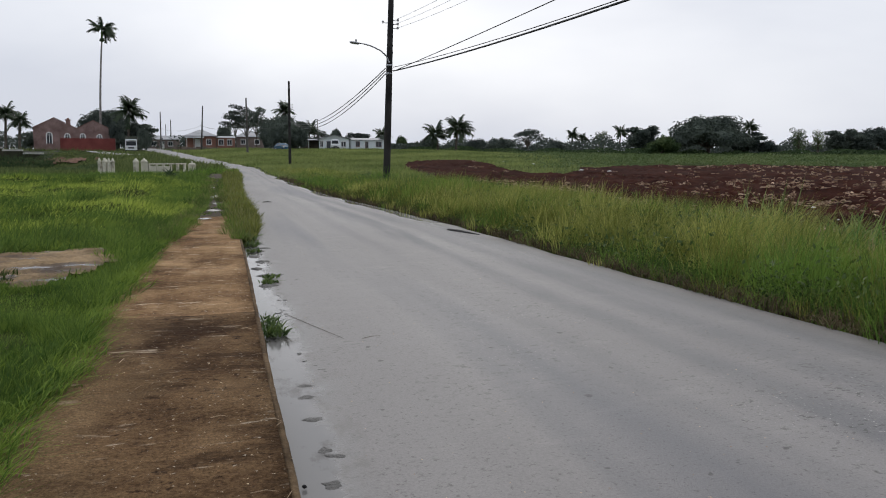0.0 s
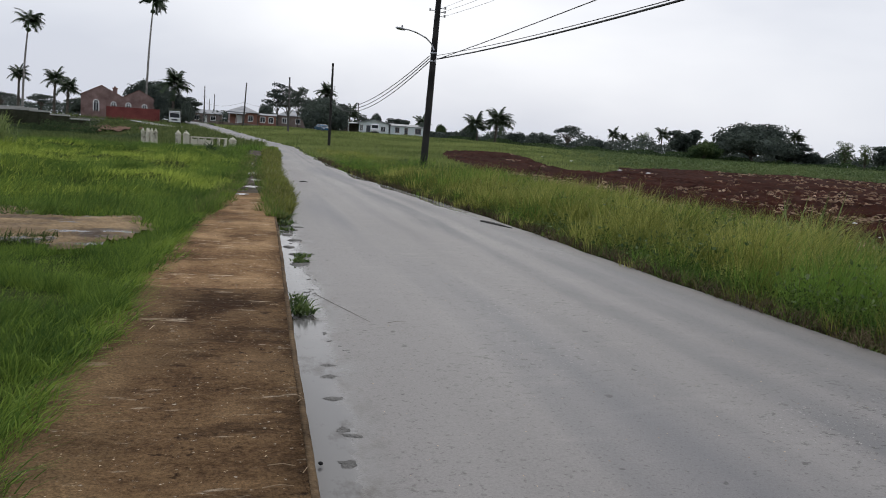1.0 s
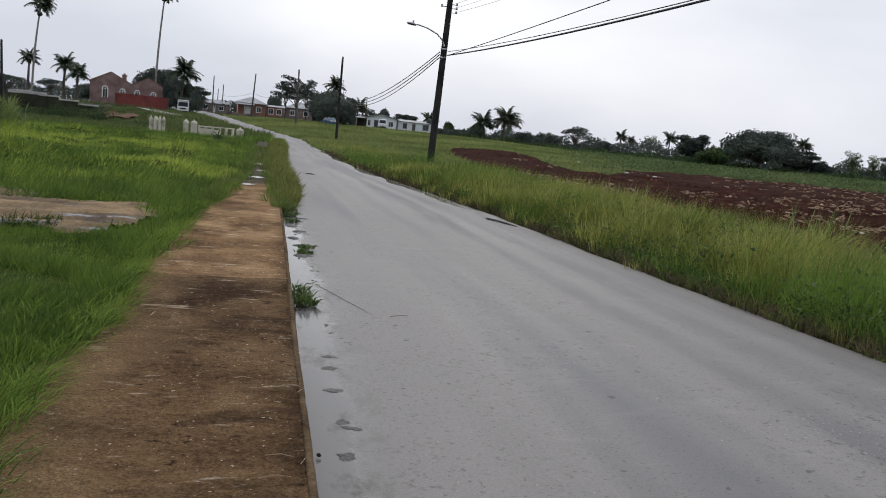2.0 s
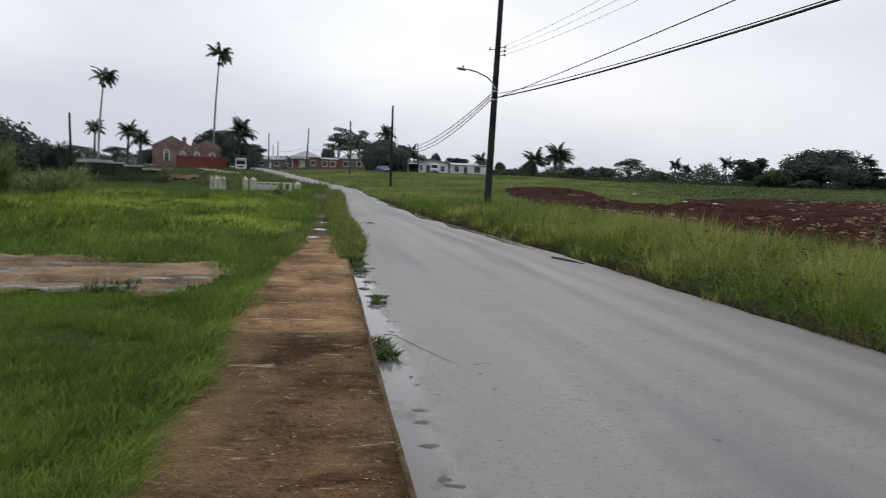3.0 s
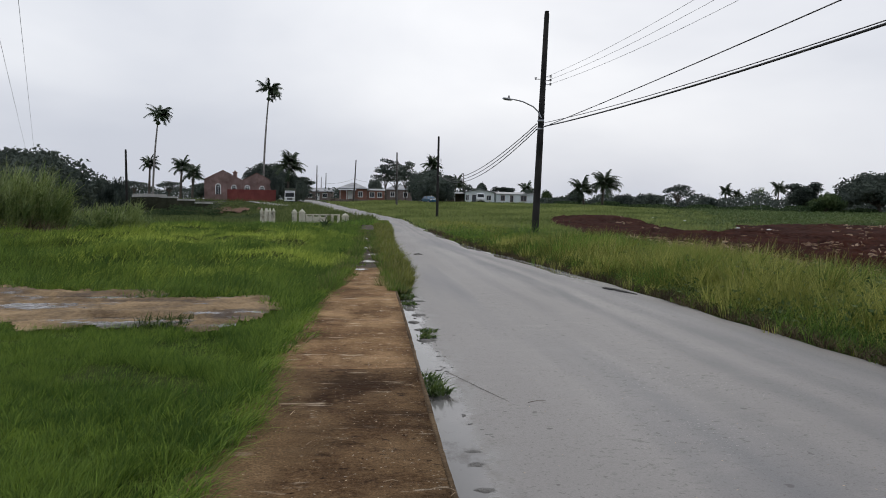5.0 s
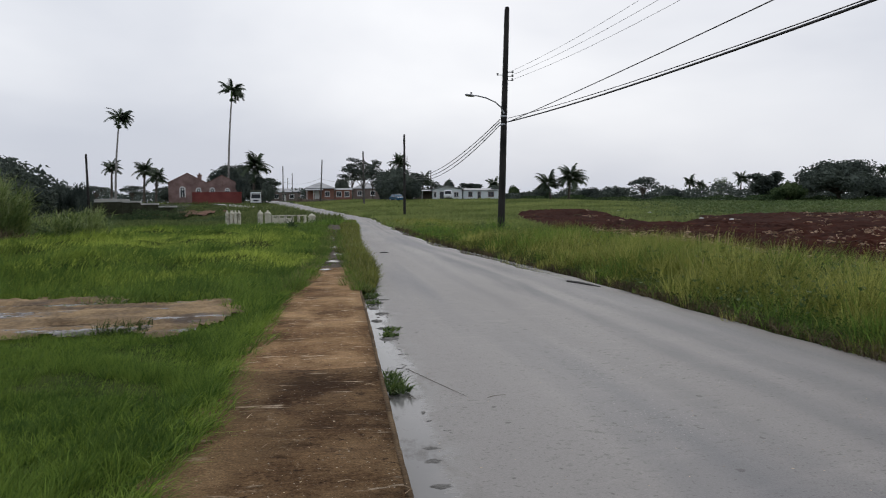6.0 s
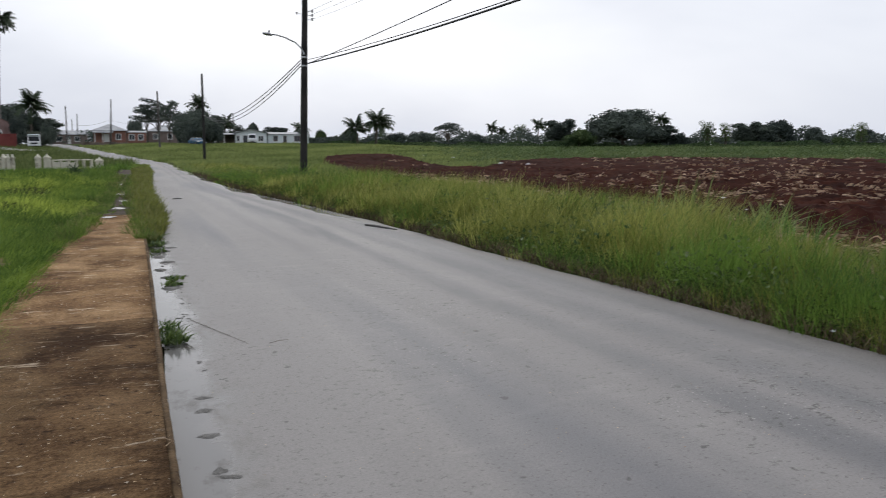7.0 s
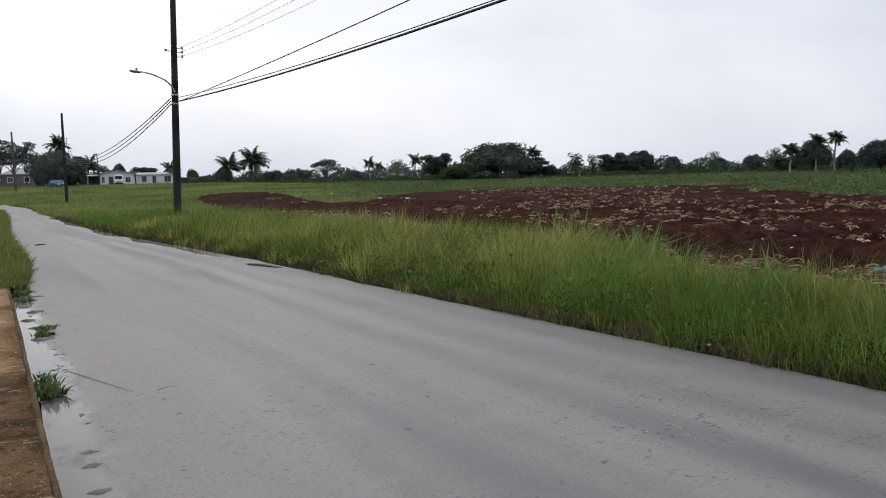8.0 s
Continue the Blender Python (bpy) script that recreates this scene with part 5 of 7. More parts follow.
# ---- palms ----
def frond_mesh(name, length, arc, leaflets, leaf_len, material, hang=0.5):
    """One feather leaf along +x: a bent rib with two rows of drooping leaflets."""
    V, F = [], []

    def rib(s):
        return np.array([length * s * (1 - 0.25 * arc * s), 0, length * (0.42 * s - arc * s * s * 0.75)])
    n = leaflets
    for i in range(n):
        s = 0.12 + 0.88 * i / (n - 1)
        c, c2 = rib(s), rib(min(s + 0.045, 1.03))
        w = leaf_len * math.sin(min(1, 0.25 + s) * math.pi * 0.80) * rng.uniform(0.8, 1.15)
        for side in (-1, 1):
            tip = c + np.array([w * 0.45, side * w * 0.8, -w * hang * rng.uniform(0.5, 1.2)])
            o = len(V)
            V += [c, c2, tip]
            F.append((o, o + 1, o + 2))
    for i in range(6):
        a, b = rib(i / 6), rib((i + 1) / 6)
        r_ = 0.05 * (1 - i / 7)
        o = len(V)
        V += [a + (0, r_, 0), a - (0, r_, 0), b]
        F.append((o, o + 1, o + 2))
    me = bpy.data.meshes.new(name)
    me.from_pydata([tuple(v) for v in V], [], F)
    me.materials.append(material)
    return me


FROND_ROYAL = [frond_mesh("royal_frond", 3.3, a, 40, 1.15, M_FROND, 0.7) for a in (0.5, 0.8, 1.1)]
FROND_COCO = [frond_mesh("coconut_frond", 4.0, a, 40, 1.15, M_FROND, 0.9) for a in (0.45, 0.75, 1.05)]


def palm(x, y, z, h, r, fronds, meshes, label, scale=1.0, wind=0.0, bend=0.0, shaft=False):
    p = thing("palm_tree", pose(x, y, z), label, "palm tree", "palms")
    pts = [(bend * s * s, 0.15 * math.sin(s * 3), h * s) for s in np.linspace(0, 1, 9)]
    rad = [r * 1.35, r * 1.1, r, r * 1.02, r * 1.0, r * 0.92, r * 0.84, r * 0.76, r * 0.66]
    pts[0] = (0, 0, -0.4)
    part("trunk", tube(bmesh.new(), pts, rad, 10), M_PALMBARK if shaft else M_BARK, p)
    if shaft:
        part("crownshaft", lathe(bmesh.new(), [(r * 0.66, 0), (r * 0.95, 0.35), (r * 0.8, 1.1), (r * 0.4, 1.7)], 10, (bend, 0.02, h - 0.15)), M_SHAFT, p, "smooth green crownshaft")
    if shaft and wind > 40:
        fruit = bmesh.new()
        bmesh.ops.create_icosphere(fruit, subdivisions=3, radius=0.45)
        for v in fruit.verts:
            k = 1 + 0.5 * noise.noise(v.co * 4 + Vector((x, y, 0)))
            v.co = Vector((bend + v.co.x * k, v.co.y * k, h - 0.5 + v.co.z * k * 0.9))
        part("fruit_cluster", fruit, M_FROND, p, "hanging dark fruit cluster")
    top = h + (1.25 if shaft else 0.1)
    for i in range(fronds):
        ob = new("frond", meshes[i % 3])
        ob.parent = p
        az = 360 * i * 0.381966 + rng.uniform(-15, 15)
        if shaft and wind > 40:
            az = rng.uniform(-80, 80) if i % 5 else rng.uniform(110, 250)
        tilt = (-42 + 70 * (i / fronds) if shaft else -62 + 98 * (i / fronds)) + rng.uniform(-8, 8)
        m = pose(bend, 0, top, 0, 0, az) @ pose(0, 0, 0, rng.uniform(-25, 25), tilt, 0)
        if wind:
            lean = Matrix.Rotation(radians(min(wind, 34 if shaft else 90) * (0.5 - 0.5 * math.cos(radians(az)))), 4, "Y")
            m = Matrix.Translation((bend, 0, top)) @ lean @ Matrix.Translation((-bend, 0, -top)) @ m
        ob.matrix_basis = m @ Matrix.Scale(scale * rng.uniform(0.85, 1.1), 4)
    return p


# ---- broadleaf trees ----
def crown_mesh(name, blobs, n_leaf, leaf, material, core=0.80):
    """A crown of many small leaf sprays over uneven clumps with a dense inside; blobs: (x, y, z, rx, ry, rz)."""
    blobs = np.asarray(blobs, dtype=float)
    area = (blobs[:, 3] * blobs[:, 5]) ** 0.9
    pick = rng.choice(len(blobs), n_leaf, p=area / area.sum())
    d = rng.normal(size=(n_leaf, 3))
    d /= np.linalg.norm(d, axis=1)[:, None]

    def bumps(v, i):
        return 1 + 0.20 * np.sin(v[:, 0] * 7 + i) * np.sin(v[:, 2] * 6 + i * 2) + 0.10 * np.sin(v[:, 1] * 13 + i) * np.sin(v[:, 2] * 11 + i)
    rr = (rng.uniform(0.35, 1.0, n_leaf) ** 0.45 if core else rng.uniform(0.45, 1.0, n_leaf) ** 0.5) * bumps(d, pick)
    stray = rng.uniform(size=n_leaf) < 0.06
    rr = np.where(stray, rr * rng.uniform(1.0, 1.18, n_leaf), rr)
    c = blobs[pick, :3] + d * blobs[pick, 3:] * rr[:, None]
    V, F = leaf_quads(c, leaf * rng.uniform(0.5, 1.3, n_leaf))
    V, F = V.tolist(), F.tolist()
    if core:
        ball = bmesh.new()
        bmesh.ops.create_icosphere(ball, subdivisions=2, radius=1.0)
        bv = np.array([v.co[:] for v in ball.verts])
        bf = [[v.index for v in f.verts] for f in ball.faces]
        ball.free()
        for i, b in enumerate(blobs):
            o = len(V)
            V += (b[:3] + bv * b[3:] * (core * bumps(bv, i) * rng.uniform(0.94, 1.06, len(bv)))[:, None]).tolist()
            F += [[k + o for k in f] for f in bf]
    me = bpy.data.meshes.new(name)
    me.from_pydata(V, [], F)
    me.materials.append(material)
    return me


def broadleaf(h, w, form, n_leaf, leaf, material, label, open_crown=False, trunk_r=None):
    """A tree at the origin: tapered trunk, limbs to each clump, leafy crown. form: 'dome', 'tall', 'flat', 'layered', 'bush'."""
    t = thing("tree", pose(0, 0, 0), label, "tree", "trees round the fields")
    k = {"dome": 19, "tall": 11, "flat": 20, "layered": 15, "bush": 9}[form]
    blobs = []
    for i in range(k):
        a = i * 2.399963
        f = math.sqrt((i + 0.5) / k)
        if form == "dome":
            bz = h * (0.27 + 0.58 * math.sqrt(max(0.0, 1 - f * f))) + rng.uniform(-0.09, 0.07) * h
            br = w * rng.uniform(0.12, 0.24)
        elif form == "tall":
            bz, f = h * (0.38 + 0.54 * i / k), f * rng.uniform(0.3, 0.8)
            br = w * rng.uniform(0.18, 0.30) * (1.15 - 0.5 * i / k)
        elif form == "flat":
            bz = h * (0.56 + 0.34 * math.sqrt(max(0.0, 1 - f * f)) + rng.uniform(-0.12, 0.06))
            br = w * rng.uniform(0.11, 0.21)
        elif form == "layered":
            bz = h * (0.60 + 0.13 * (i % 3) + rng.uniform(-0.03, 0.03) - 0.14 * f * f)
            br = w * rng.uniform(0.14, 0.24)
        else:
            bz = h * rng.uniform(0.30, 0.72)
            br = w * rng.uniform(0.2, 0.3)
        blobs.append((math.cos(a) * f * w * 0.40, math.sin(a) * f * w * 0.40, bz, br, br, br * {"flat": 0.30, "layered": 0.15}.get(form, 0.75)))
    tr = trunk_r or 0.035 * h + 0.08
    base_z = h * {"dome": 0.25, "tall": 0.35, "flat": 0.34, "layered": 0.30, "bush": 0.15}[form]
    bm = tube(bmesh.new(), [(0, 0, -0.3), (0.02 * h, 0, base_z * 0.5), (0, 0.01 * h, base_z)], [tr * 1.4, tr, tr * 0.85], 9)
    part("trunk", bm, M_BARK, t)
    for b in blobs:
        bm = tube(bmesh.new(), [(0, 0, base_z * 0.92), (b[0] * 0.4, b[1] * 0.4, base_z + (b[2] - base_z) * 0.55), (b[0], b[1], b[2])], [tr * 0.5, tr * 0.28, tr * 0.06], 5)
        part("limb", bm, M_BARK, t)
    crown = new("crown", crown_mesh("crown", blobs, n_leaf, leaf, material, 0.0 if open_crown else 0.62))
    crown.parent = t
    return t


def place(master, x, y, s=1.0, turn=0.0, sz=None, label=""):
    m = pose(x, y, ground_z(x, y), 0, 0, turn) @ Matrix.Diagonal((s, s, sz or s, 1))
    ob = copy_thing(master, m)
    if label:
        ob["label"] = label
    return ob


# tall royal palms by the old house, then lower ones
palm(-21.1, 168.0, 1.9, 21.7, 0.20, 26, FROND_ROYAL, "very tall slim royal palm blown by the wind", 0.95, 50, 1.05, True)
palm(-42.6, 164.8, 1.8, 15.9, 0.19, 26, FROND_ROYAL, "tall slim royal palm with wind-blown crown", 0.95, 50, 1.05, True)
palm(-43.8, 166.5, 1.9, 7.0, 0.22, 22, FROND_COCO, "low bushy palm behind the field bank", 0.62, 10, 0.2)
palm(-37.0, 164.0, 1.9, 6.3, 0.24, 22, FROND_COCO, "green palm beside the pink stone house", 0.72, 25, 0.3)
palm(-34.2, 161.6, 1.9, 4.9, 0.24, 22, FROND_COCO, "short green palm beside the pink stone house", 0.72, 25, 0.3)
palm(-15.9, 166.4, 1.9, 7.2, 0.26, 26, FROND_COCO, "wind-blown palm among dark trees", 1.0, 40, 0.3)
palm(47.6, 154.9, 1.4, 5.0, 0.24, 26, FROND_COCO, "coconut palm standing over bushes", 1.0, 12, 0.4)
palm(44.2, 156.1, 1.4, 3.8, 0.22, 24, FROND_COCO, "shorter leaning coconut palm over bushes", 0.85, 12, -0.6)
palm(14.2, 171.5, 2.4, 7.6, 0.24, 21, FROND_COCO, "wind-blown palm behind the dark tree", 0.80, 50, 0.3)
palm(23.4, 203.7, 2.6, 4.4, 0.24, 21, FROND_COCO, "palm behind the pale blue house", 0.9, 25, 0.2)
palm(45.5, 220.3, 2.6, 3.8, 0.24, 21, FROND_COCO, "small palm behind the white outbuilding", 0.8, 10, 0.2)
palm(107.0, 226.0, 1.4, 5.8, 0.22, 22, FROND_COCO, "far coconut palm over the tree line", 0.72, 10, 0.3)
palm(120.0, 219.3, 1.4, 6.6, 0.22, 22, FROND_COCO, "far coconut palm over the tree line", 0.80, 10, 0.2)
palm(110.0, 224.6, 1.4, 4.8, 0.22, 22, FROND_COCO, "far coconut palm over the tree line", 0.60, 10, 0.2)
palm(111.8, 147.5, 0.95, 6.2, 0.2, 22, FROND_COCO, "palm beside the large dark tree", 0.62, 20, 0.2)
palm(130.9, 88.5, 0.9, 4.9, 0.18, 22, FROND_ROYAL, "tall palm at the edge of the far trees", 0.62, 25, 0.2, True)
palm(133.4, 86.6, 0.9, 5.2, 0.18, 22, FROND_ROYAL, "tall palm at the edge of the far trees", 0.66, 25, 0.2, True)
palm(122.0, 87.4, 0.9, 3.0, 0.18, 22, FROND_ROYAL, "lower palm at the edge of the far trees", 0.66, 25, 0.2, True)

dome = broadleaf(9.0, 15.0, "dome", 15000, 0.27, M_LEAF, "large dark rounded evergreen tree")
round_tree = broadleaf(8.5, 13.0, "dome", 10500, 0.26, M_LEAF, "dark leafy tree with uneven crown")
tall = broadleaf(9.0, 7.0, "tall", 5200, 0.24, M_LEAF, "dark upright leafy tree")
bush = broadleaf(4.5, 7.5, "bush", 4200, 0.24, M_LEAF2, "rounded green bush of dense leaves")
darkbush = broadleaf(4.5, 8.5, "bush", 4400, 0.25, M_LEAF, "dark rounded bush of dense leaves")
flat = broadleaf(9.0, 13.0, "flat", 4200, 0.21, M_LEAF, "spreading flat-topped tree with layered branches and gaps", True)
thin = broadleaf(8.0, 6.5, "tall", 1700, 0.18, M_LEAF2, "thin open-crowned tree with pale leaves", True)
layered = broadleaf(9.0, 13.0, "layered", 3300, 0.21, M_LEAF, "spreading tree with flat layers of leaves on bare limbs", True, 0.22)
MASTERS = {"layered": layered, "dome": dome, "round": round_tree, "tall": tall, "bush": bush, "darkbush": darkbush, "flat": flat, "thin": thin}
# the masters stand at their own places, the rest are copies
for ob, mx_, my_, s, sz in ((dome, 101.1, 146.5, 1.06, 0.88), (round_tree, 133.7, 135.2, 0.58, 0.72), (tall, 93.3, 159.9, 1.38, 0.8), (bush, 89.0, 145.0, 0.9, 0.92), (darkbush, 67.2, 183.2, 0.75, 0.86), (flat, 75.7, 185.2, 0.62, 0.74), (layered, 6.9, 176.0, 0.60, 1.02), (thin, 98.8, 191.1, 0.75, 0.85)):
    ob.matrix_basis = pose(mx_, my_, ground_z(mx_, my_)) @ Matrix.Diagonal((s, s, sz, 1))
FAR_ROW = (("darkbush", 77.7, 173.5, 0.74, 0.89), ("tall", 111.4, 147.9, 1.12, 0.78), ("darkbush", 115.3, 144.8, 0.65, 0.92), ("thin", 122.9, 145.1, 1.0, 0.98), ("thin", 125.8, 142.6, 0.9, 0.9),
           ("tall", 125.8, 135.8, 0.9, 0.85), ("round", 138.8, 129.9, 0.53, 0.74), ("thin", 141.0, 120.0, 0.9, 0.85), ("tall", 128.5, 133.0, 0.7, 0.75), ("bush", 142.4, 126.0, 0.50, 0.6), ("round", 153.2, 128.7, 0.55, 0.68))
RIGHT_ROW = (("round", 146.0, 113.8, 0.6, 0.7), ("thin", 147.0, 109.0, 0.9, 0.9), ("tall", 137.8, 99.8, 0.81, 0.58), ("dome", 132.4, 90.0, 0.39, 0.73), ("round", 126.9, 80.2, 0.42, 0.67), ("dome", 125.2, 73.4, 0.43, 0.64), ("dome", 128.0, 66.0, 0.5, 0.6),
             ("darkbush", 39.3, 186.0, 0.42, 0.85), ("darkbush", 50.0, 183.4, 0.71, 0.80), ("darkbush", 58.7, 175.6, 0.74, 0.83))
VILLAGE = (("layered", 4.6, 174.9, 0.76, 1.14), ("layered", 8.8, 172.0, 0.66, 1.06), ("dome", 13.4, 164.5, 0.58, 0.80), ("round", 11.6, 170.0, 0.52, 0.95), ("darkbush", 11.6, 161.5, 0.8, 1.05), ("darkbush", 16.0, 162.5, 0.7, 1.0), ("tall", 16.5, 171.4, 0.9, 0.85), ("flat", 27.5, 213.4, 0.62, 0.72), ("round", 31.7, 212.7, 0.42, 0.84),
           ("flat", 36.0, 211.8, 0.55, 0.66), ("tall", 38.6, 211.8, 0.6, 0.62), ("bush", 46.5, 199.7, 0.40, 0.81), ("dome", -21.6, 178.7, 0.66, 0.96), ("tall", -14.8, 171.3, 1.05, 0.78), ("darkbush", -13.0, 167.5, 0.41, 1.1), ("darkbush", 2.6, 207.0, 0.55, 1.45), ("round", -17.2, 174.0, 0.50, 0.92), ("darkbush", -13.0, 160.5, 0.30, 1.1), ("darkbush", -17.6, 163.5, 0.45, 1.3), ("darkbush", -14.6, 168.0, 0.5, 1.5))
LEFT_ROW = (("dome", -39.3, 96.0, 0.93, 0.98), ("dome", -50.0, 100.0, 0.75, 0.86), ("darkbush", -40.2, 123.6, 0.64, 1.55), ("darkbush", -36.3, 122.6, 0.46, 1.45), ("darkbush", -43.5, 122.0, 0.6, 1.35), ("darkbush", -38.2, 124.6, 0.5, 1.2), ("flat", -52, 185, 0.9, 0.60),
            ("flat", -45, 188, 0.8, 0.62), ("flat", -38, 190, 0.8, 0.58), ("flat", -58, 182, 0.9, 0.6), ("darkbush", -33.0, 172.0, 0.7, 0.8))
for i, (kind_, tx, ty, s, sz) in enumerate((*FAR_ROW, *RIGHT_ROW, *VILLAGE, *LEFT_ROW)):
    place(MASTERS[kind_], tx, ty, s, 67 * i, sz)


# ---- buildings ----
def wall_boxes(bm, w, h, thick, holes):
    """A wall along x from 0 to w, its face at y = 0, with rectangular openings (x0, x1, z0, z1)."""
    xs = sorted({0.0, w, *[v for o in holes for v in o[:2]]})
    zs = sorted({0.0, h, *[v for o in holes for v in o[2:4]]})
    for xa, xb in zip(xs, xs[1:]):
        for za, zb in zip(zs, zs[1:]):
            cx, cz = (xa + xb) / 2, (za + zb) / 2
            if not any(o[0] < cx < o[1] and o[2] < cz < o[3] for o in holes):
                box(bm, xa, xb, 0, thick, za, zb)
    bmesh.ops.remove_doubles(bm, verts=bm.verts, dist=0.0005)
    return bm


def opening(house, o, frame_mat, kind="window", face=0.0, arch=False):
    """Frame, sill and pane in an opening of the front wall."""
    x0, x1, z0, z1 = o
    b = 0.10
    if arch:
        bm = bmesh.new()
        cx, r = (x0 + x1) / 2, (x1 - x0) / 2 + 0.12
        zs_ = z1 - (x1 - x0) / 2
        outer = [(x0 - 0.12, z0)] + [(cx - r * math.cos(a), zs_ + r * math.sin(a)) for a in np.linspace(0, math.pi, 13)] + [(x1 + 0.12, z0)]
        k = 0.70
        inner = [(cx + (px_ - cx) * k, z0 + 0.08 if i in (0, 14) else zs_ + (pz - zs_) * k) for i, (px_, pz) in enumerate(outer)]
        vo = [[bm.verts.new((px_, yy, pz)) for px_, pz in ring] for ring in (outer, inner) for yy in (face - 0.05, face + 0.02)]
        for i in range(14):
            for a, b_ in ((vo[0], vo[2]), (vo[1], vo[0]), (vo[2], vo[3])):
                bm.faces.new((a[i], a[i + 1], b_[i + 1], b_[i]))
        w = part(kind, bm, frame_mat, house, "arched white-framed window")
        bm = bmesh.new()
        bm.faces.new([bm.verts.new((px_, face - 0.01, pz)) for px_, pz in inner])
        part("pane", bm, M_GLASS, w)
        part("glazing_bar", box(bmesh.new(), cx - 0.035, cx + 0.035, face - 0.04, face - 0.015, z0 + 0.1, z1 - 0.05), frame_mat, w)
        part("glazing_bar", box(bmesh.new(), x0 + 0.05, x1 - 0.05, face - 0.045, face - 0.015, zs_ - 0.04, zs_ + 0.03), frame_mat, w)
        return w
    bm = bmesh.new()
    for d in ((x0 - b, x0 + 0.02, z0 - b, z1 + b), (x1 - 0.02, x1 + b, z0 - b, z1 + b), (x0 + 0.02, x1 - 0.02, z1 - 0.02, z1 + b), (x0 + 0.02, x1 - 0.02, z0 - b, z0 + 0.02)):
        box(bm, d[0], d[1], face - 0.04, face + 0.06, d[2], d[3])
    w = part(kind, bm, frame_mat, house, "white-painted " + kind + " frame")
    if kind == "window":
        part("pane", box(bmesh.new(), x0 + 0.02, x1 - 0.02, face + 0.07, face + 0.09, z0 + 0.02, z1 - 0.02), M_GLASS, w)
        part("glazing_bar", box(bmesh.new(), (x0 + x1) / 2 - 0.03, (x0 + x1) / 2 + 0.03, face + 0.02, face + 0.07, z0, z1), frame_mat, w)
        part("sill", box(bmesh.new(), x0 - b - 0.04, x1 + b + 0.04, face - 0.12, face - 0.04, z0 - b - 0.05, z0 - b + 0.02), frame_mat, w)
    else:
        part("panel", box(bmesh.new(), x0 + 0.02, x1 - 0.02, face + 0.05, face + 0.10, z0 + 0.02, z1 - 0.02), frame_mat, w)
    return w


def roof_mesh(kind, w, d, h, rise, over, thick=0.10):
    """Roof over 0..w by 0..d from height h: 'front' gable to the front, 'side' ridge along x, 'hip', 'shed'."""
    bm = bmesh.new()
    x0, x1, y0, y1 = -over, w + over, -over, d + over
    if kind == "front":
        quads = [[(x0, y0, h), (w / 2, y0, h + rise), (w / 2, y1, h + rise), (x0, y1, h)], [(w / 2, y0, h + rise), (x1, y0, h), (x1, y1, h), (w / 2, y1, h + rise)]]
    elif kind == "side":
        quads = [[(x0, y0, h), (x1, y0, h), (x1, d / 2, h + rise), (x0, d / 2, h + rise)], [(x0, d / 2, h + rise), (x1, d / 2, h + rise), (x1, y1, h), (x0, y1, h)]]
    elif kind == "hip":
        a, b = (d / 2, d / 2, h + rise), (w - d / 2, d / 2, h + rise)
        if w < d + 0.5:
            a, b = (w / 2 - 0.4, d / 2, h + rise), (w / 2 + 0.4, d / 2, h + rise)
        quads = [[(x0, y0, h), (x1, y0, h), b, a], [(x1, y0, h), (x1, y1, h), b], [(x1, y1, h), (x0, y1, h), a, b], [(x0, y1, h), (x0, y0, h), a]]
    else:
        quads = [[(x0, y0, h), (x1, y0, h), (x1, y1, h + rise), (x0, y1, h + rise)]]
    for q in quads:
        lo = [bm.verts.new(v) for v in q]
        hi = [bm.verts.new((v[0], v[1], v[2] + thick)) for v in q]
        bm.faces.new(hi)
        bm.faces.new(lo[::-1])
        for i in range(len(q)):
            j = (i + 1) % len(q)
            bm.faces.new((lo[i], lo[j], hi[j], hi[i]))
    # standing ribs of the sheet roof on its front slopes
    return bm


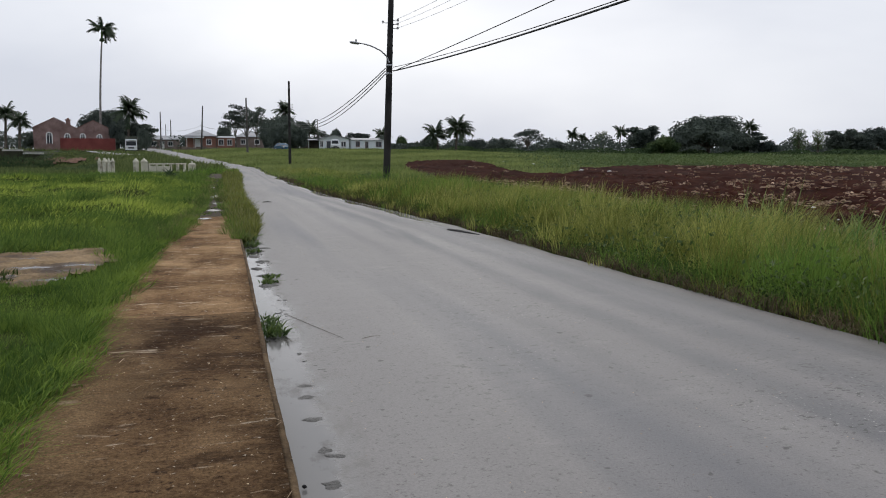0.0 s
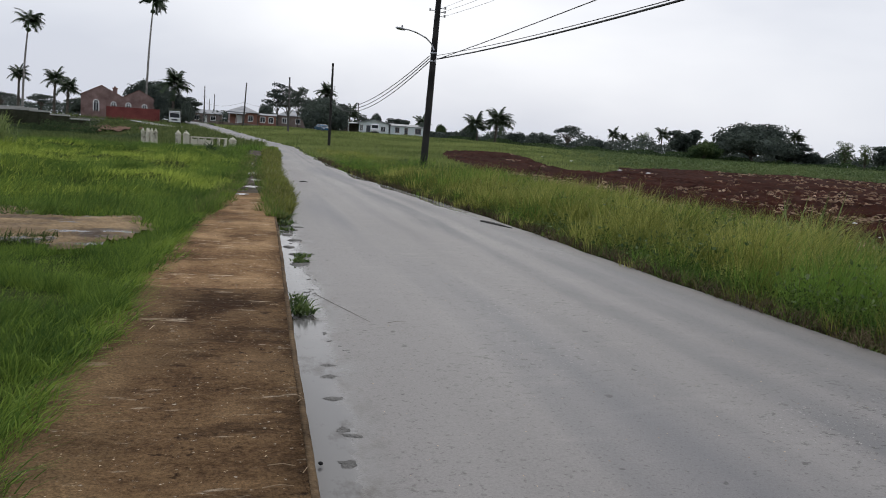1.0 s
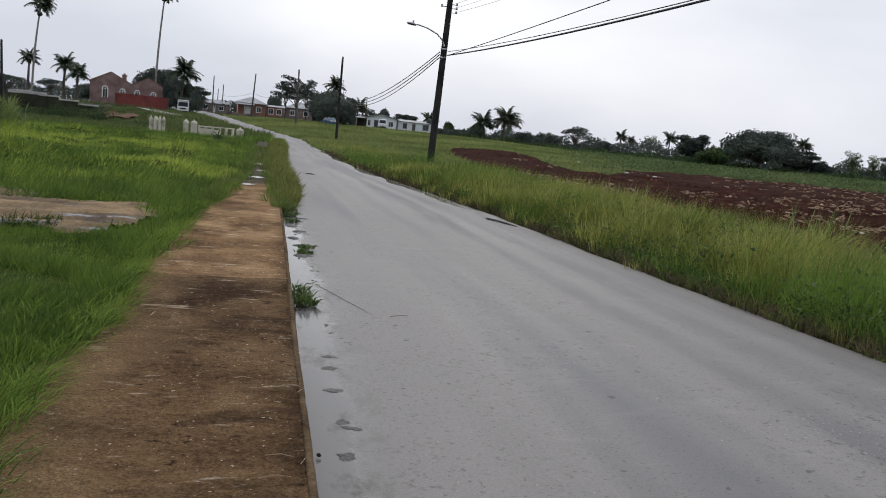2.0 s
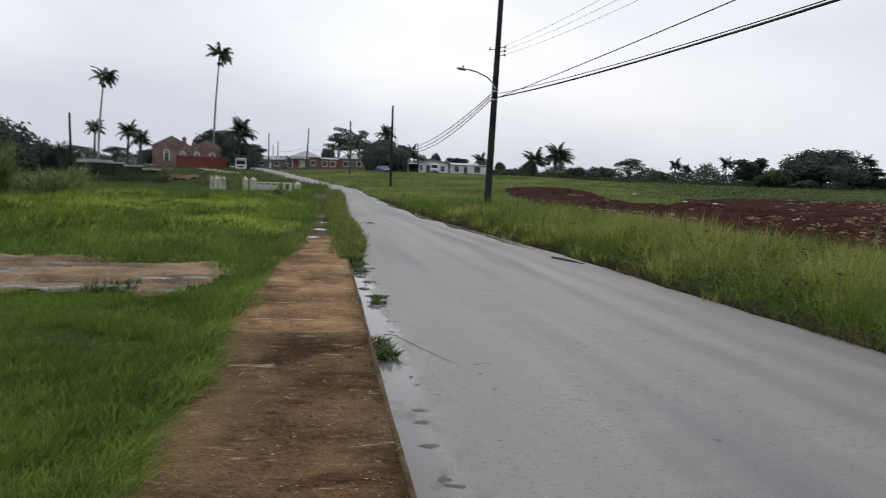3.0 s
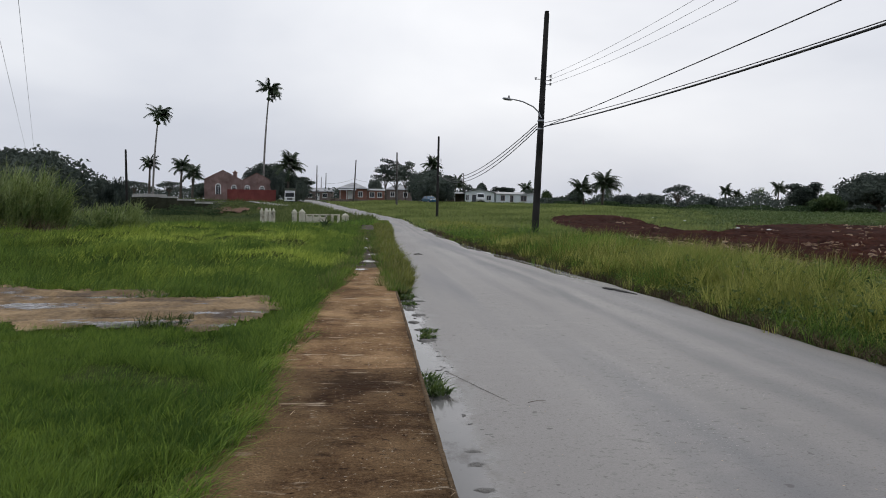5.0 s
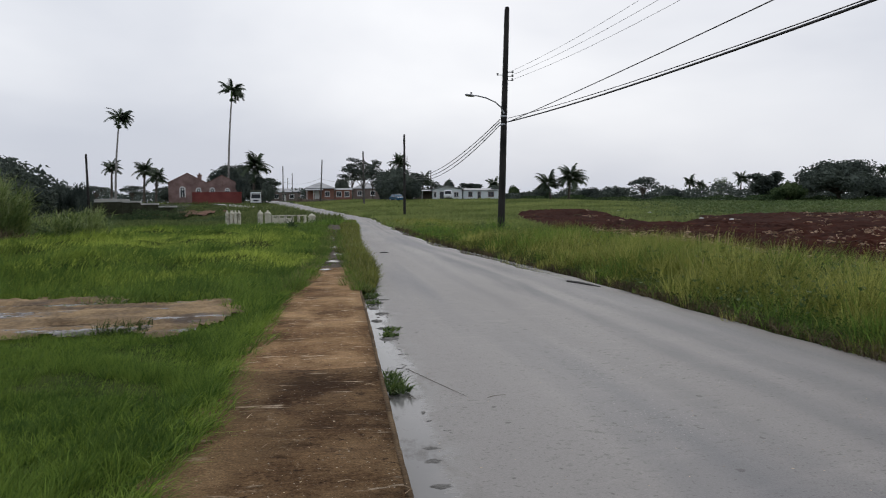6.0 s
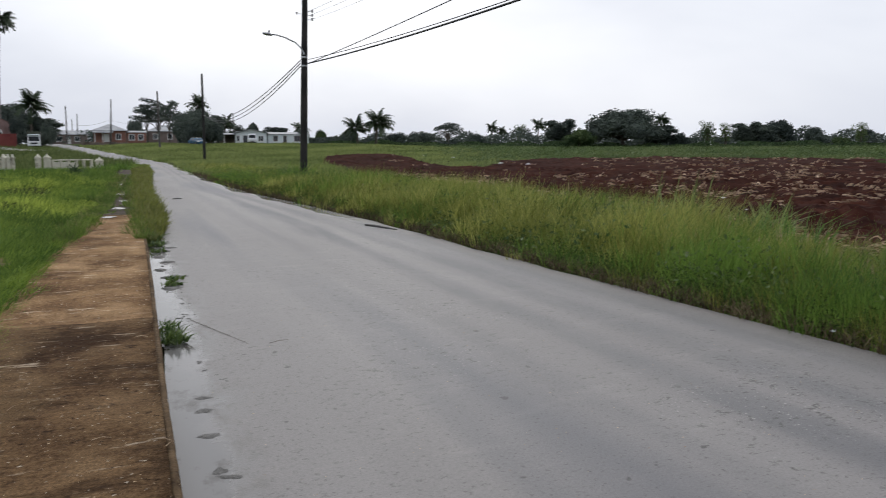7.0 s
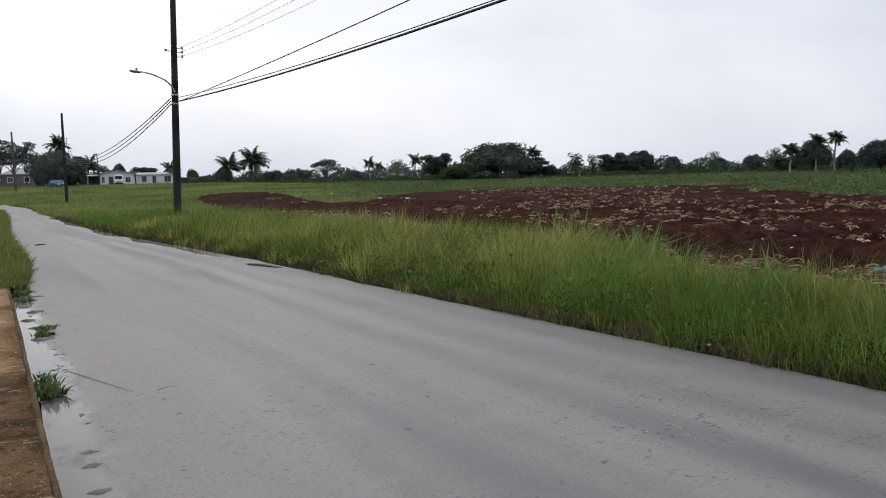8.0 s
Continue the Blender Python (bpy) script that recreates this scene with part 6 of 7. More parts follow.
def house(x, y, z, turn, w, d, h, walls, roof_kind, rise, roof_material, windows, doors, label, frame_mat=M_TRIM, over=0.35, parapet=False, arches=(), name="house"):
    t = thing(name, pose(x, y, z, 0, 0, turn), label, "house", "houses of the village")
    holes = [*windows, *doors, *[(a + 0.1, b - 0.1, c + 0.1, e - 0.2) for a, b, c, e in arches]]
    part("front_wall", wall_boxes(bmesh.new(), w, h, 0.2, holes), walls, t)
    boxed("side_wall", (0, 0.2, 0.2, d, -0.4, h), walls, t)
    boxed("side_wall", (w - 0.2, w, 0.2, d, -0.4, h), walls, t)
    boxed("back_wall", (0.2, w - 0.2, d - 0.2, d, -0.4, h), walls, t)
    boxed("plinth", (-0.04, w + 0.04, -0.04, 0.2, -0.6, -0.001), M_STONE, t)
    boxed("inner_floor", (0.2, w - 0.2, 0.2, d - 0.2, -0.3, 0.05), M_DARK, t)
    if roof_kind == "front":
        for yy in (0.0, d - 0.2):
            bm = bmesh.new()
            v = [bm.verts.new((px_, yy + dy, pz)) for dy in (0, 0.2) for px_, pz in ((0, h), (w, h), (w / 2, h + rise + (0.12 if parapet else -0.03)))]
            for f in ((0, 1, 2), (5, 4, 3), (0, 2, 5, 3), (1, 4, 5, 2), (0, 3, 4, 1)):
                bm.faces.new([v[i] for i in f])
            part("gable", bm, walls, t)
    if parapet:
        part("roof", roof_mesh("front", w - 0.1, d - 0.5, h - 0.02, rise - 0.05, 0.0), roof_material, t).location = (0.05, 0.25, 0)
        bm = bmesh.new()
        for sx in (0, 1):
            a, b_ = ((-0.1, h), (w / 2, h + rise + 0.15)) if sx == 0 else ((w / 2, h + rise + 0.15), (w + 0.1, h))
            v = [bm.verts.new((px_, yy, pz + dz)) for yy in (-0.08, 0.28) for px_, pz in (a, b_) for dz in (-0.02, 0.14)]
            for f in ((0, 2, 3, 1), (4, 5, 7, 6), (1, 3, 7, 5), (0, 4, 6, 2), (0, 1, 5, 4), (2, 6, 7, 3)):
                bm.faces.new([v[i] for i in f])
        part("coping", bm, M_PINKROOF, t, "dark weathered gable coping")
    else:
        part("roof", roof_mesh(roof_kind, w, d, h, rise, over), roof_material, t)
    for o in windows:
        opening(t, o, frame_mat)
    for o in doors:
        opening(t, o, frame_mat, "door")
    for o in arches:
        opening(t, o, frame_mat, "window", 0.0, True)
    return t


# pink stone house: two gabled blocks side by side, and a chimney
house(-31.9, 162.0, 1.75, 8, 7.2, 9, 4.2, M_PINK, "front", 1.75, M_PINKROOF, [], [], "old pink stone house with stepped gables and arched windows", M_TRIM, parapet=True, arches=((2.2, 3.1, 1.3, 3.4), (5.3, 6.1, 2.2, 3.2)), name="stone_house")
house(-24.75, 163.05, 1.85, 8, 6.0, 8, 4.0, M_PINK, "front", 1.45, M_PINKROOF, [], [], "old pink stone house wing with arched windows", M_TRIM, parapet=True, arches=((0.7, 1.5, 1.6, 3.1), (3.6, 4.4, 1.6, 3.0)), name="stone_house")
chimney = thing("chimney", pose(-26.6, 166.5, 6.2), "square pink stone chimney stack on the old house", "chimney")
boxed("shaft", (-0.36, 0.36, -0.4, 0.4, -1.6, 1.35), M_PINK, chimney, bevel=0.03)
boxed("cap", (-0.46, 0.46, -0.5, 0.5, 1.35, 1.55), M_PINKROOF, chimney, "projecting chimney cap", 0.03)
boxed("pot", (-0.17, 0.17, -0.17, 0.17, 1.55, 1.85), M_PINKROOF, chimney, "small clay chimney pot", 0.03)

# orange house with lower side wing, its neighbours and a low wall
house(-6.2, 195.0, 2.45, 0, 6.8, 8, 2.9, M_ORANGE, "hip", 1.5, M_ROOF, [(4.7, 5.7, 1.0, 2.2)], [(2.2, 3.2, 0.1, 2.2)], "terracotta bungalow with white trim and grey sheet roof", over=0.5)
house(0.75, 196.2, 2.5, 0, 4.2, 6, 2.5, M_ORANGE, "shed", 0.5, M_ROOF, [(0.5, 1.6, 0.9, 2.1), (2.5, 3.5, 0.9, 2.1)], [], "terracotta side wing with white windows and flat roof", over=0.2)
porch = thing("porch", pose(-6.2, 195.0, 2.45), "small white-posted porch before the terracotta bungalow", "porch")
for px_ in (0.3, 1.9, 3.6):
    boxed("post", (px_ - 0.07, px_ + 0.07, -1.6, -1.46, -0.5, 2.45), M_TRIM, porch)
part("roof", roof_mesh("shed", 4.0, 1.5, 2.45, 0.35, 0.15), M_ROOF, porch).location = (0, -1.7, 0)
boxed("porch_floor", (0.1, 3.9, -1.75, -0.06, -0.5, 0.02), M_STONE, porch)
house(5.6, 201.5, 2.7, 0, 6.5, 7, 2.7, M_TAUPE, "hip", 1.6, M_ROOF, [(1.0, 2.0, 1.0, 2.1), (4.3, 5.3, 1.0, 2.1)], [], "grey-brown bungalow with grey sheet roof", over=0.4)
house(-17.8, 236.0, 2.5, 0, 8.5, 7, 2.6, M_TAUPE, "side", 1.1, M_ROOF, [(1.2, 2.4, 0.9, 2.0), (5.6, 6.8, 0.9, 2.0)], [(3.6, 4.5, 0.05, 2.1)], "low grey village house by the road", over=0.4)

low_wall = thing("stone_wall", pose(-8.2, 181.5, 1.6, 0, 0, -8), "low dark rubble wall along the road", "wall")
for i in range(8):
    boxed("wall_section", (i * 1.15, i * 1.15 + 1.14, 0, 0.35, -0.3, 1.15 + 0.12 * math.sin(i * 1.7)), M_STONE, low_wall, bevel=0.04)

# pale blue house with carport, and long white outbuilding
# the wide third opening is the open porch; dark glass stands for its shade
house(23.4, 183.6, 2.15, -8, 6.9, 9, 2.65, M_WHITEWALL, "front", 0.85, M_ROOF, [(5.1, 6.1, 0.9, 2.0), (0.3, 0.9, 0.8, 2.1), (1.7, 4.4, 0.05, 2.15)], [], "pale blue bungalow with low grey gable roof", over=0.5)
carport = thing("carport", pose(18.8, 184.3, 2.05, 0, 0, -8), "open carport with low grey roof beside the bungalow", "carport")
for px_, py_ in ((0.2, 0.2), (2.2, 0.2), (0.2, 5.5), (2.2, 5.5)):
    boxed("post", (px_ - 0.07, px_ + 0.07, py_ - 0.07, py_ + 0.07, -0.4, 2.5), M_TRIM, carport)
part("roof", roof_mesh("shed", 4.5, 6, 2.4, 0.35, 0.25), M_ROOF, carport)
boxed("back_panel", (0.1, 4.4, 5.7, 5.8, -0.4, 2.5), M_TAUPE, carport)
house(30.9, 184.8, 2.2, -7, 9.2, 6, 2.35, M_WHITEWALL, "shed", 0.55, M_ROOF, [(1.3, 2.1, 0.95, 2.0), (3.5, 4.1, 0.6, 2.0), (6.0, 7.2, 0.9, 2.0)], [], "long low white outbuilding with small dark windows", M_TAUPE, over=0.3)


def fence():
    t = thing("sheet_fence", pose(-25.9, 153.0, 1.55, 0, 0, 7.6), "red painted corrugated sheet fence before the stone house", "fence")
    for i in range(9):
        bm = bmesh.new()
        n = 24
        for k in range(n):
            xa, xb = i + k / n, i + (k + 1) / n
            ya, yb = (0.02 * math.sin(k * math.pi / 2), 0.02 * math.sin((k + 1) * math.pi / 2))
            v = [bm.verts.new(p) for p in ((xa, ya, 0), (xb, yb, 0), (xb, yb, 2.45), (xa, ya, 2.45))]
            bm.faces.new(v)
        bmesh.ops.remove_doubles(bm, verts=bm.verts, dist=0.0005)
        bmesh.ops.solidify(bm, geom=bm.faces[:], thickness=0.012)
        part("fence_panel", bm, M_REDFENCE, t)
    for i in range(10):
        boxed("post", (i - 0.05, i + 0.05, 0.06, 0.16, -0.4, 2.5), M_STONE, t, bevel=0.01)
    boxed("rail", (0, 9, 0.165, 0.21, 1.9, 2.0), M_STONE, t)


fence()


# ---- vehicles ----
def wheel(parent, x, y, r, w):
    bm = tube(bmesh.new(), [(x - w / 2, y, r), (x - w * 0.35, y, r), (x + w * 0.35, y, r), (x + w / 2, y, r)], [r * 0.9, r, r, r * 0.9], 18)
    o = part("wheel", bm, M_TYRE, parent, "black tyre")
    part("rim", tube(bmesh.new(), [(x - w / 2 - 0.012, y, r), (x + w / 2 + 0.012, y, r)], r * 0.58, 12), M_GALV, o, "steel rim")


def car(x, y, z, turn, paint, label, van=False):
    """A car along y, its front at -y."""
    t = thing("car", pose(x, y, z, 0, 0, turn), label, "car", "parked vehicles")
    if van:
        side = [(-2.3, 0.35), (-2.32, 0.95), (-2.15, 1.15), (-1.65, 2.0), (-1.45, 2.12), (2.2, 2.12), (2.3, 2.0), (2.3, 0.35)]
        glassy = [(-1.98, 1.22), (-1.60, 1.92), (1.9, 1.92), (1.9, 1.25)]
        half, wr_ = 0.92, 0.33
    else:
        side = [(-2.1, 0.30), (-2.15, 0.62), (-2.0, 0.78), (-1.05, 0.90), (-0.45, 1.38), (0.95, 1.42), (1.6, 0.98), (2.1, 0.92), (2.15, 0.35)]
        glassy = [(-0.92, 0.95), (-0.40, 1.32), (0.90, 1.35), (1.42, 0.99)]
        half, wr_ = 0.84, 0.31
    bm = bmesh.new()
    rows_ = []
    for sx, k in ((-1, 0.93), (-1, 1.0), (1, 1.0), (1, 0.93)):
        rows_.append([bm.verts.new((sx * half * (k if k < 1 else 1.0) * (0.86 if pz > 1.2 else 1.0) if k == 1 else sx * half * 0.80 * (0.86 if pz > 1.2 else 1.0), py * (1.0 if k == 1 else 1.012), pz + (0.0 if k == 1 else 0.02))) for py, pz in side])
    order = [rows_[1], rows_[0], rows_[3], rows_[2]]
    n = len(side)
    for a, b in zip(order, order[1:]):
        for i in range(n):
            bm.faces.new((a[i], a[(i + 1) % n], b[(i + 1) % n], b[i]))
    bm.faces.new(order[0][::-1])
    bm.faces.new(order[-1])
    bmesh.ops.recalc_face_normals(bm, faces=bm.faces)
    bmesh.ops.bevel(bm, geom=bm.edges[:], offset=0.03, segments=1, affect="EDGES")
    part("body", bm, paint, t)
    for sx in (-1, 1):
        bm = bmesh.new()
        lo = [bm.verts.new((sx * (half * (0.86 if pz > 1.2 else 0.98) + 0.012), py, pz)) for py, pz in glassy]
        hi = [bm.verts.new((sx * (half * (0.86 if pz > 1.2 else 0.98) - 0.03), py, pz)) for py, pz in glassy]
        bm.faces.new(lo if sx > 0 else lo[::-1])
        for i in range(4):
            bm.faces.new((lo[i], lo[(i + 1) % 4], hi[(i + 1) % 4], hi[i]))
        part("side_window", bm, M_GLASS, t)
    for (ya, za), (yb, zb), nm in ((glassy[0], glassy[1], "windscreen"), (glassy[3], glassy[2], "rear_window")):
        bm = bmesh.new()
        s_ = -1 if nm == "windscreen" else 1
        off = (0.10 if nm == "windscreen" else 0.2) if not van else 0.16
        v = [bm.verts.new(p) for p in ((-half * 0.78, ya + s_ * off, za + 0.02), (half * 0.78, ya + s_ * off, za + 0.02), (half * 0.70, yb + s_ * off, zb), (-half * 0.70, yb + s_ * off, zb))]
        bm.faces.new(v)
        bmesh.ops.solidify(bm, geom=bm.faces[:], thickness=0.02)
        part(nm, bm, M_GLASS, t)
    front = side[0][0]
    for sx in (-1, 1):
        boxed("headlight", (sx * half * 0.72 - 0.14, sx * half * 0.72 + 0.14, front - 0.07, front + 0.06, 0.58, 0.74), M_LENS, t, "clear headlight", 0.02)
        boxed("tail_light", (sx * half * 0.8 - 0.08, sx * half * 0.8 + 0.08, side[-1][0] - 0.02, side[-1][0] + 0.05, 0.66, 0.84), M_REDFENCE, t, "red tail light", 0.02)
        for wy_ in (front + 0.75, side[-1][0] - 0.75):
            wheel(t, sx * (half - 0.08), wy_, wr_, 0.19)
    boxed("bumper", (-half * 0.92, half * 0.92, front - 0.09, front + 0.05, 0.32, 0.50), M_TYRE if van else paint, t, "", 0.03)
    boxed("grille", (-half * 0.45, half * 0.45, front - 0.06, front + 0.02, 0.54, 0.68), M_DARK, t, "black grille", 0.01)
    return t


def truck(x, y, z, turn, label):
    """A light truck along y, its cab at -y."""
    t = thing("truck", pose(x, y, z, 0, 0, turn), label, "truck", "parked vehicles")
    bm = bmesh.new()
    side = [(-2.75, 0.45), (-2.8, 1.05), (-2.62, 1.95), (-2.45, 2.28), (-1.1, 2.32), (-1.0, 2.2), (-1.0, 0.45)]
    a = [bm.verts.new((-0.98 if pz < 1.2 else -0.92, py, pz)) for py, pz in side]
    b = [bm.verts.new((0.98 if pz < 1.2 else 0.92, py, pz)) for py, pz in side]
    for i in range(7):
        bm.faces.new((a[i], a[(i + 1) % 7], b[(i + 1) % 7], b[i]))
    bm.faces.new(a[::-1])
    bm.faces.new(b)
    bmesh.ops.recalc_face_normals(bm, faces=bm.faces)
    bmesh.ops.bevel(bm, geom=bm.edges[:], offset=0.04, segments=2, affect="EDGES")
    cab = part("cab", bm, M_CARWHITE, t, "white painted cab")
    bm = bmesh.new()
    bm.faces.new([bm.verts.new(p_) for p_ in ((-0.84, -2.80, 1.14), (0.84, -2.80, 1.14), (0.79, -2.66, 1.90), (-0.79, -2.66, 1.90))])
    bmesh.ops.solidify(bm, geom=bm.faces[:], thickness=0.03)
    part("windscreen", bm, M_GLASS, cab)
    for sx in (-1, 1):
        boxed("side_window", (sx * 0.955 - 0.02, sx * 0.955 + 0.02, -2.35, -1.35, 1.3, 1.95), M_GLASS, cab)
        boxed("headlight", (sx * 0.72 - 0.16, sx * 0.72 + 0.16, -2.87, -2.74, 0.66, 0.86), M_LENS, cab, "clear headlight", 0.02)
        boxed("mirror", (sx * 1.14 - 0.09, sx * 1.14 + 0.09, -2.72, -2.66, 1.35, 1.75), M_TYRE, cab, "black wing mirror", 0.02)
        for wy_ in (-2.0, 1.5):
            wheel(t, sx * 0.84, wy_, 0.38, 0.24)
    boxed("grille", (-0.5, 0.5, -2.86, -2.76, 0.62, 0.88), M_DARK, cab, "black grille", 0.01)
    boxed("bumper", (-1.0, 1.0, -2.92, -2.74, 0.36, 0.56), M_CARWHITE, cab, "white bumper", 0.03)
    boxed("visor", (-0.82, 0.82, -2.78, -2.5, 2.06, 2.13), M_TYRE, cab, "dark sun visor", 0.02)
    boxed("chassis", (-0.5, 0.5, -1.0, 2.7, 0.45, 0.68), M_DARK, t)
    boxed("cargo_box", (-1.05, 1.05, -0.92, 2.8, 0.7, 2.75), M_MOSSWALL, t, "dark weathered cargo body", 0.03)
    return t


truck(-14.2, 153.4, ground_z(-14.2, 152.6) + 0.02, 4, "white light truck parked beside the red fence")
car(12.7, 154.5, ground_z(12.7, 154.5) - 0.05, 18, M_CARBLUE, "dark blue saloon car parked on the grass")
car(25.7, 174.5, ground_z(25.7, 174.5) + 0.02, -6, M_CARWHITE, "white car parked before the pale blue house", True)

drive = patch_sheet("driveway", -22, -8, 130, 147, 0.6, lambda x, y: 1.7 - np.abs((y - 147) + (x + 20) * 1.15) * 0.66, 0.06, M_GRAVEL, 0.01)
tagged(drive, "pale gravel drive leading to the stone house", "driveway", kind="structure")


# ---- gate piers and parapet in the meadow ----
def pier_post(parent, x, y, w, h):
    o = boxed("post", (x - w / 2, x + w / 2, y - w / 2, y + w / 2, -0.5, h), M_CREAM, parent, "square cream rendered post", 0.03)
    part("base_course", box(bmesh.new(), x - w / 2 - 0.05, x + w / 2 + 0.05, y - w / 2 - 0.05, y + w / 2 + 0.05, -0.5, 0.22, 0.02), M_CREAM, o)
    part("cap", box(bmesh.new(), x - w / 2 - 0.05, x + w / 2 + 0.05, y - w / 2 - 0.05, y + w / 2 + 0.05, h, h + 0.07, 0.02), M_CREAM, o)
    r_ = w / 2
    part("finial", lathe(bmesh.new(), [(r_, 0), (r_ * 0.96, 0.05), (r_ * 0.82, 0.10), (r_ * 0.58, 0.14), (0.06, 0.16), (0.045, 0.17), (0.065, 0.20), (0.065, 0.23), (0.03, 0.26)], 14, (x, y, h + 0.07)), M_CREAM, o, "domed cream finial")


gate = thing("gate_pier", pose(-8.2, 67.6, -0.35, 0, 0, 12), "weathered cream pier of slim domed posts in the meadow", "gate pier", "gate piers")
for px_, py_, w_ in ((-0.47, -0.05, 0.26), (-0.16, -0.28, 0.24), (0.18, -0.28, 0.24), (0.50, -0.03, 0.26), (0.0, 0.42, 0.3)):
    pier_post(gate, px_, py_, w_, 1.12 if w_ < 0.45 else 1.2)
boxed("panel", (-0.55, 0.55, 0.02, 0.14, -0.4, 0.98), M_CREAM, gate)
gate = thing("gate_pier", pose(-5.1, 63.2, -0.35, 0, 0, 5), "weathered cream pair of domed posts beside the parapet", "gate pier", "gate piers")
pier_post(gate, -0.48, 0.35, 0.40, 1.15)
pier_post(gate, 0.10, -0.12, 0.46, 1.15)
gate = thing("gate_pier", pose(-1.66, 66.0, -0.3), "short cream domed post at the parapet's end", "gate pier", "gate piers")
pier_post(gate, 0, 0, 0.55, 0.82)

parapet = thing("parapet", pose(-4.75, 63.15, -0.35, 0, 0, 41.5), "stained cream parapet with open panels", "parapet")
for i in range(6):
    xa = 0.1 + i * 0.66
    boxed("baluster", (xa - 0.07, xa + 0.07, -0.1, 0.1, -0.4, 0.98), M_CREAM, parapet, bevel=0.015)
    if i < 5:
        boxed("wall_panel", (xa + 0.075, xa + 0.585, -0.06, 0.06, -0.4, (0.9, 0.88, 0.84, 0.30, 0.34)[i]), M_CREAM, parapet, bevel=0.015)
boxed("coping", (0.0, 3.5, -0.13, 0.13, 0.982, 1.07), M_CREAM, parapet, bevel=0.02)

# low wall on the bank and the raw earth below it
bank = thing("concrete_wall", pose(-44.2, 132.0, -0.9, 0, 0, -2), "long dark mossy retaining wall with pale coping", "wall")
for i in range(7):
    rise_ = 0.05 * math.sin(i * 2.1) - (0, 0, 0, 0, 0.15, 0.45, 0.95)[i]
    part("wall_section", box(bmesh.new(), i * 2.8, i * 2.8 + 2.785, 0, 0.4, -0.8, 3.05 + rise_, 0.03), M_DARKMOSS, bank)
    boxed("coping_stone", (i * 2.8 - 0.01, i * 2.8 + 2.76, -0.06, 0.5, 3.06 + rise_, 3.30 + rise_), M_GRAVEL, bank, bevel=0.03)
low = thing("concrete_wall", pose(-41.2, 143.0, 2.1, 0, 0, -3), "low pale concrete wall on the bank", "wall")
for i in range(3):
    boxed("wall_section", (i * 2.2, i * 2.2 + 2.18, 0, 0.3, -2.2, 0.62 + 0.05 * math.sin(i * 2.1)), M_GRAVEL, low, bevel=0.03)
slope = patch_sheet("weedy_bank", -50, -24, 126, 146, 0.7, lambda x, y: np.minimum(np.minimum(x + 49, -25 - x), np.minimum(y - 127, 145.6 - y)) * 0.5 + 0.3 * np.sin(x * 1.7), 0.08, M_BANK, 0.05)
tagged(slope, "dark weedy earth bank below the concrete wall", "bank", kind="structure")
earth = patch_sheet("earth_bank", -33, -17, 126, 141, 0.45, lambda x, y: 1.0 - np.hypot((x + 24.0) / 6.0, (y - 132.5 - 0.25 * (x + 24)) / 3.2) + 0.2 * np.sin(x * 2.1), 0.22, M_EARTH, 0.09)
tagged(earth, "raw reddish-brown cut earth bank", "earth bank", kind="structure")


# ---- plants that stand out ----
def plant(name, x, y, n, length, width, lean, spread, material, label, category="plant", z=None):
    """One tufted plant of arching strap leaves from a single base."""
    a = rng.uniform(0, 2 * np.pi, n)
    r = spread * np.sqrt(rng.uniform(size=n))
    px_, py_ = x + np.cos(a) * r, y + np.sin(a) * r
    ob = blades(name, px_, py_, length * rng.uniform(0.40, 1.2, n), width, lean, material, label, category, z=np.full(n, z) if z is not None else None, droop=0.5)
    del ob["kind"]
    return ob


for x_, y_, n_, l_, w_ in ((0.49, 6.55, 110, 0.13, 0.017), (0.46, 6.85, 90, 0.11, 0.015), (0.45, 7.15, 50, 0.09, 0.014), (0.62, 9.35, 60, 0.07, 0.03), (0.66, 9.75, 50, 0.06, 0.03), (0.60, 12.4, 40, 0.08, 0.03), (0.58, 13.2, 70, 0.12, 0.03), (0.55, 13.7, 120, 0.22, 0.03)):
    plant("gutter_weed", x_, y_, n_, l_, w_, 0.75, 0.11, M_WEED, "small green weed rooted in the gutter by the kerb", "weed", z=0.012)
plant("weed_tuft", -2.6, 10.2, 800, 0.22, 0.013, 1.0, 0.34, M_DARKWEED, "low dark weed tuft on the mud", "weed")
plant("weed_tuft", -1.55, 10.3, 220, 0.18, 0.014, 0.8, 0.28, M_LAWN, "grass tuft at the edge of the mud", "weed")
plant("weed_tuft", -1.25, 12.1, 500, 0.26, 0.016, 0.7, 0.40, M_LAWN, "grass tuft between mud and pavement", "weed")
plant("broad_grass", 8.2, 10.2, 150, 1.15, 0.035, 0.55, 0.45, M_CANE, "tall broad-leaved grass tuft in the verge", "grass tuft")
plant("broad_grass", 8.9, 9.2, 90, 0.95, 0.035, 0.55, 0.35, M_CANE, "tall broad-leaved grass tuft in the verge", "grass tuft")
plant("broad_grass", 8.5, 8.4, 190, 0.85, 0.020, 0.6, 0.6, M_BROADGRASS, "lush deep green broad-leaved grass in the verge", "grass tuft")
plant("broad_grass", 7.6, 9.0, 170, 0.80, 0.019, 0.6, 0.55, M_BROADGRASS, "lush deep green broad-leaved grass in the verge", "grass tuft")
plant("broad_grass", 7.9, 6.0, 60, 0.75, 0.04, 0.7, 0.25, M_CANE, "broad-leaved grass tuft in the verge", "grass tuft")
plant("weed_tuft", 6.6, 32.2, 260, 1.1, 0.05, 0.7, 0.5, M_LUSH, "lush weeds round the foot of the pole", "weed")
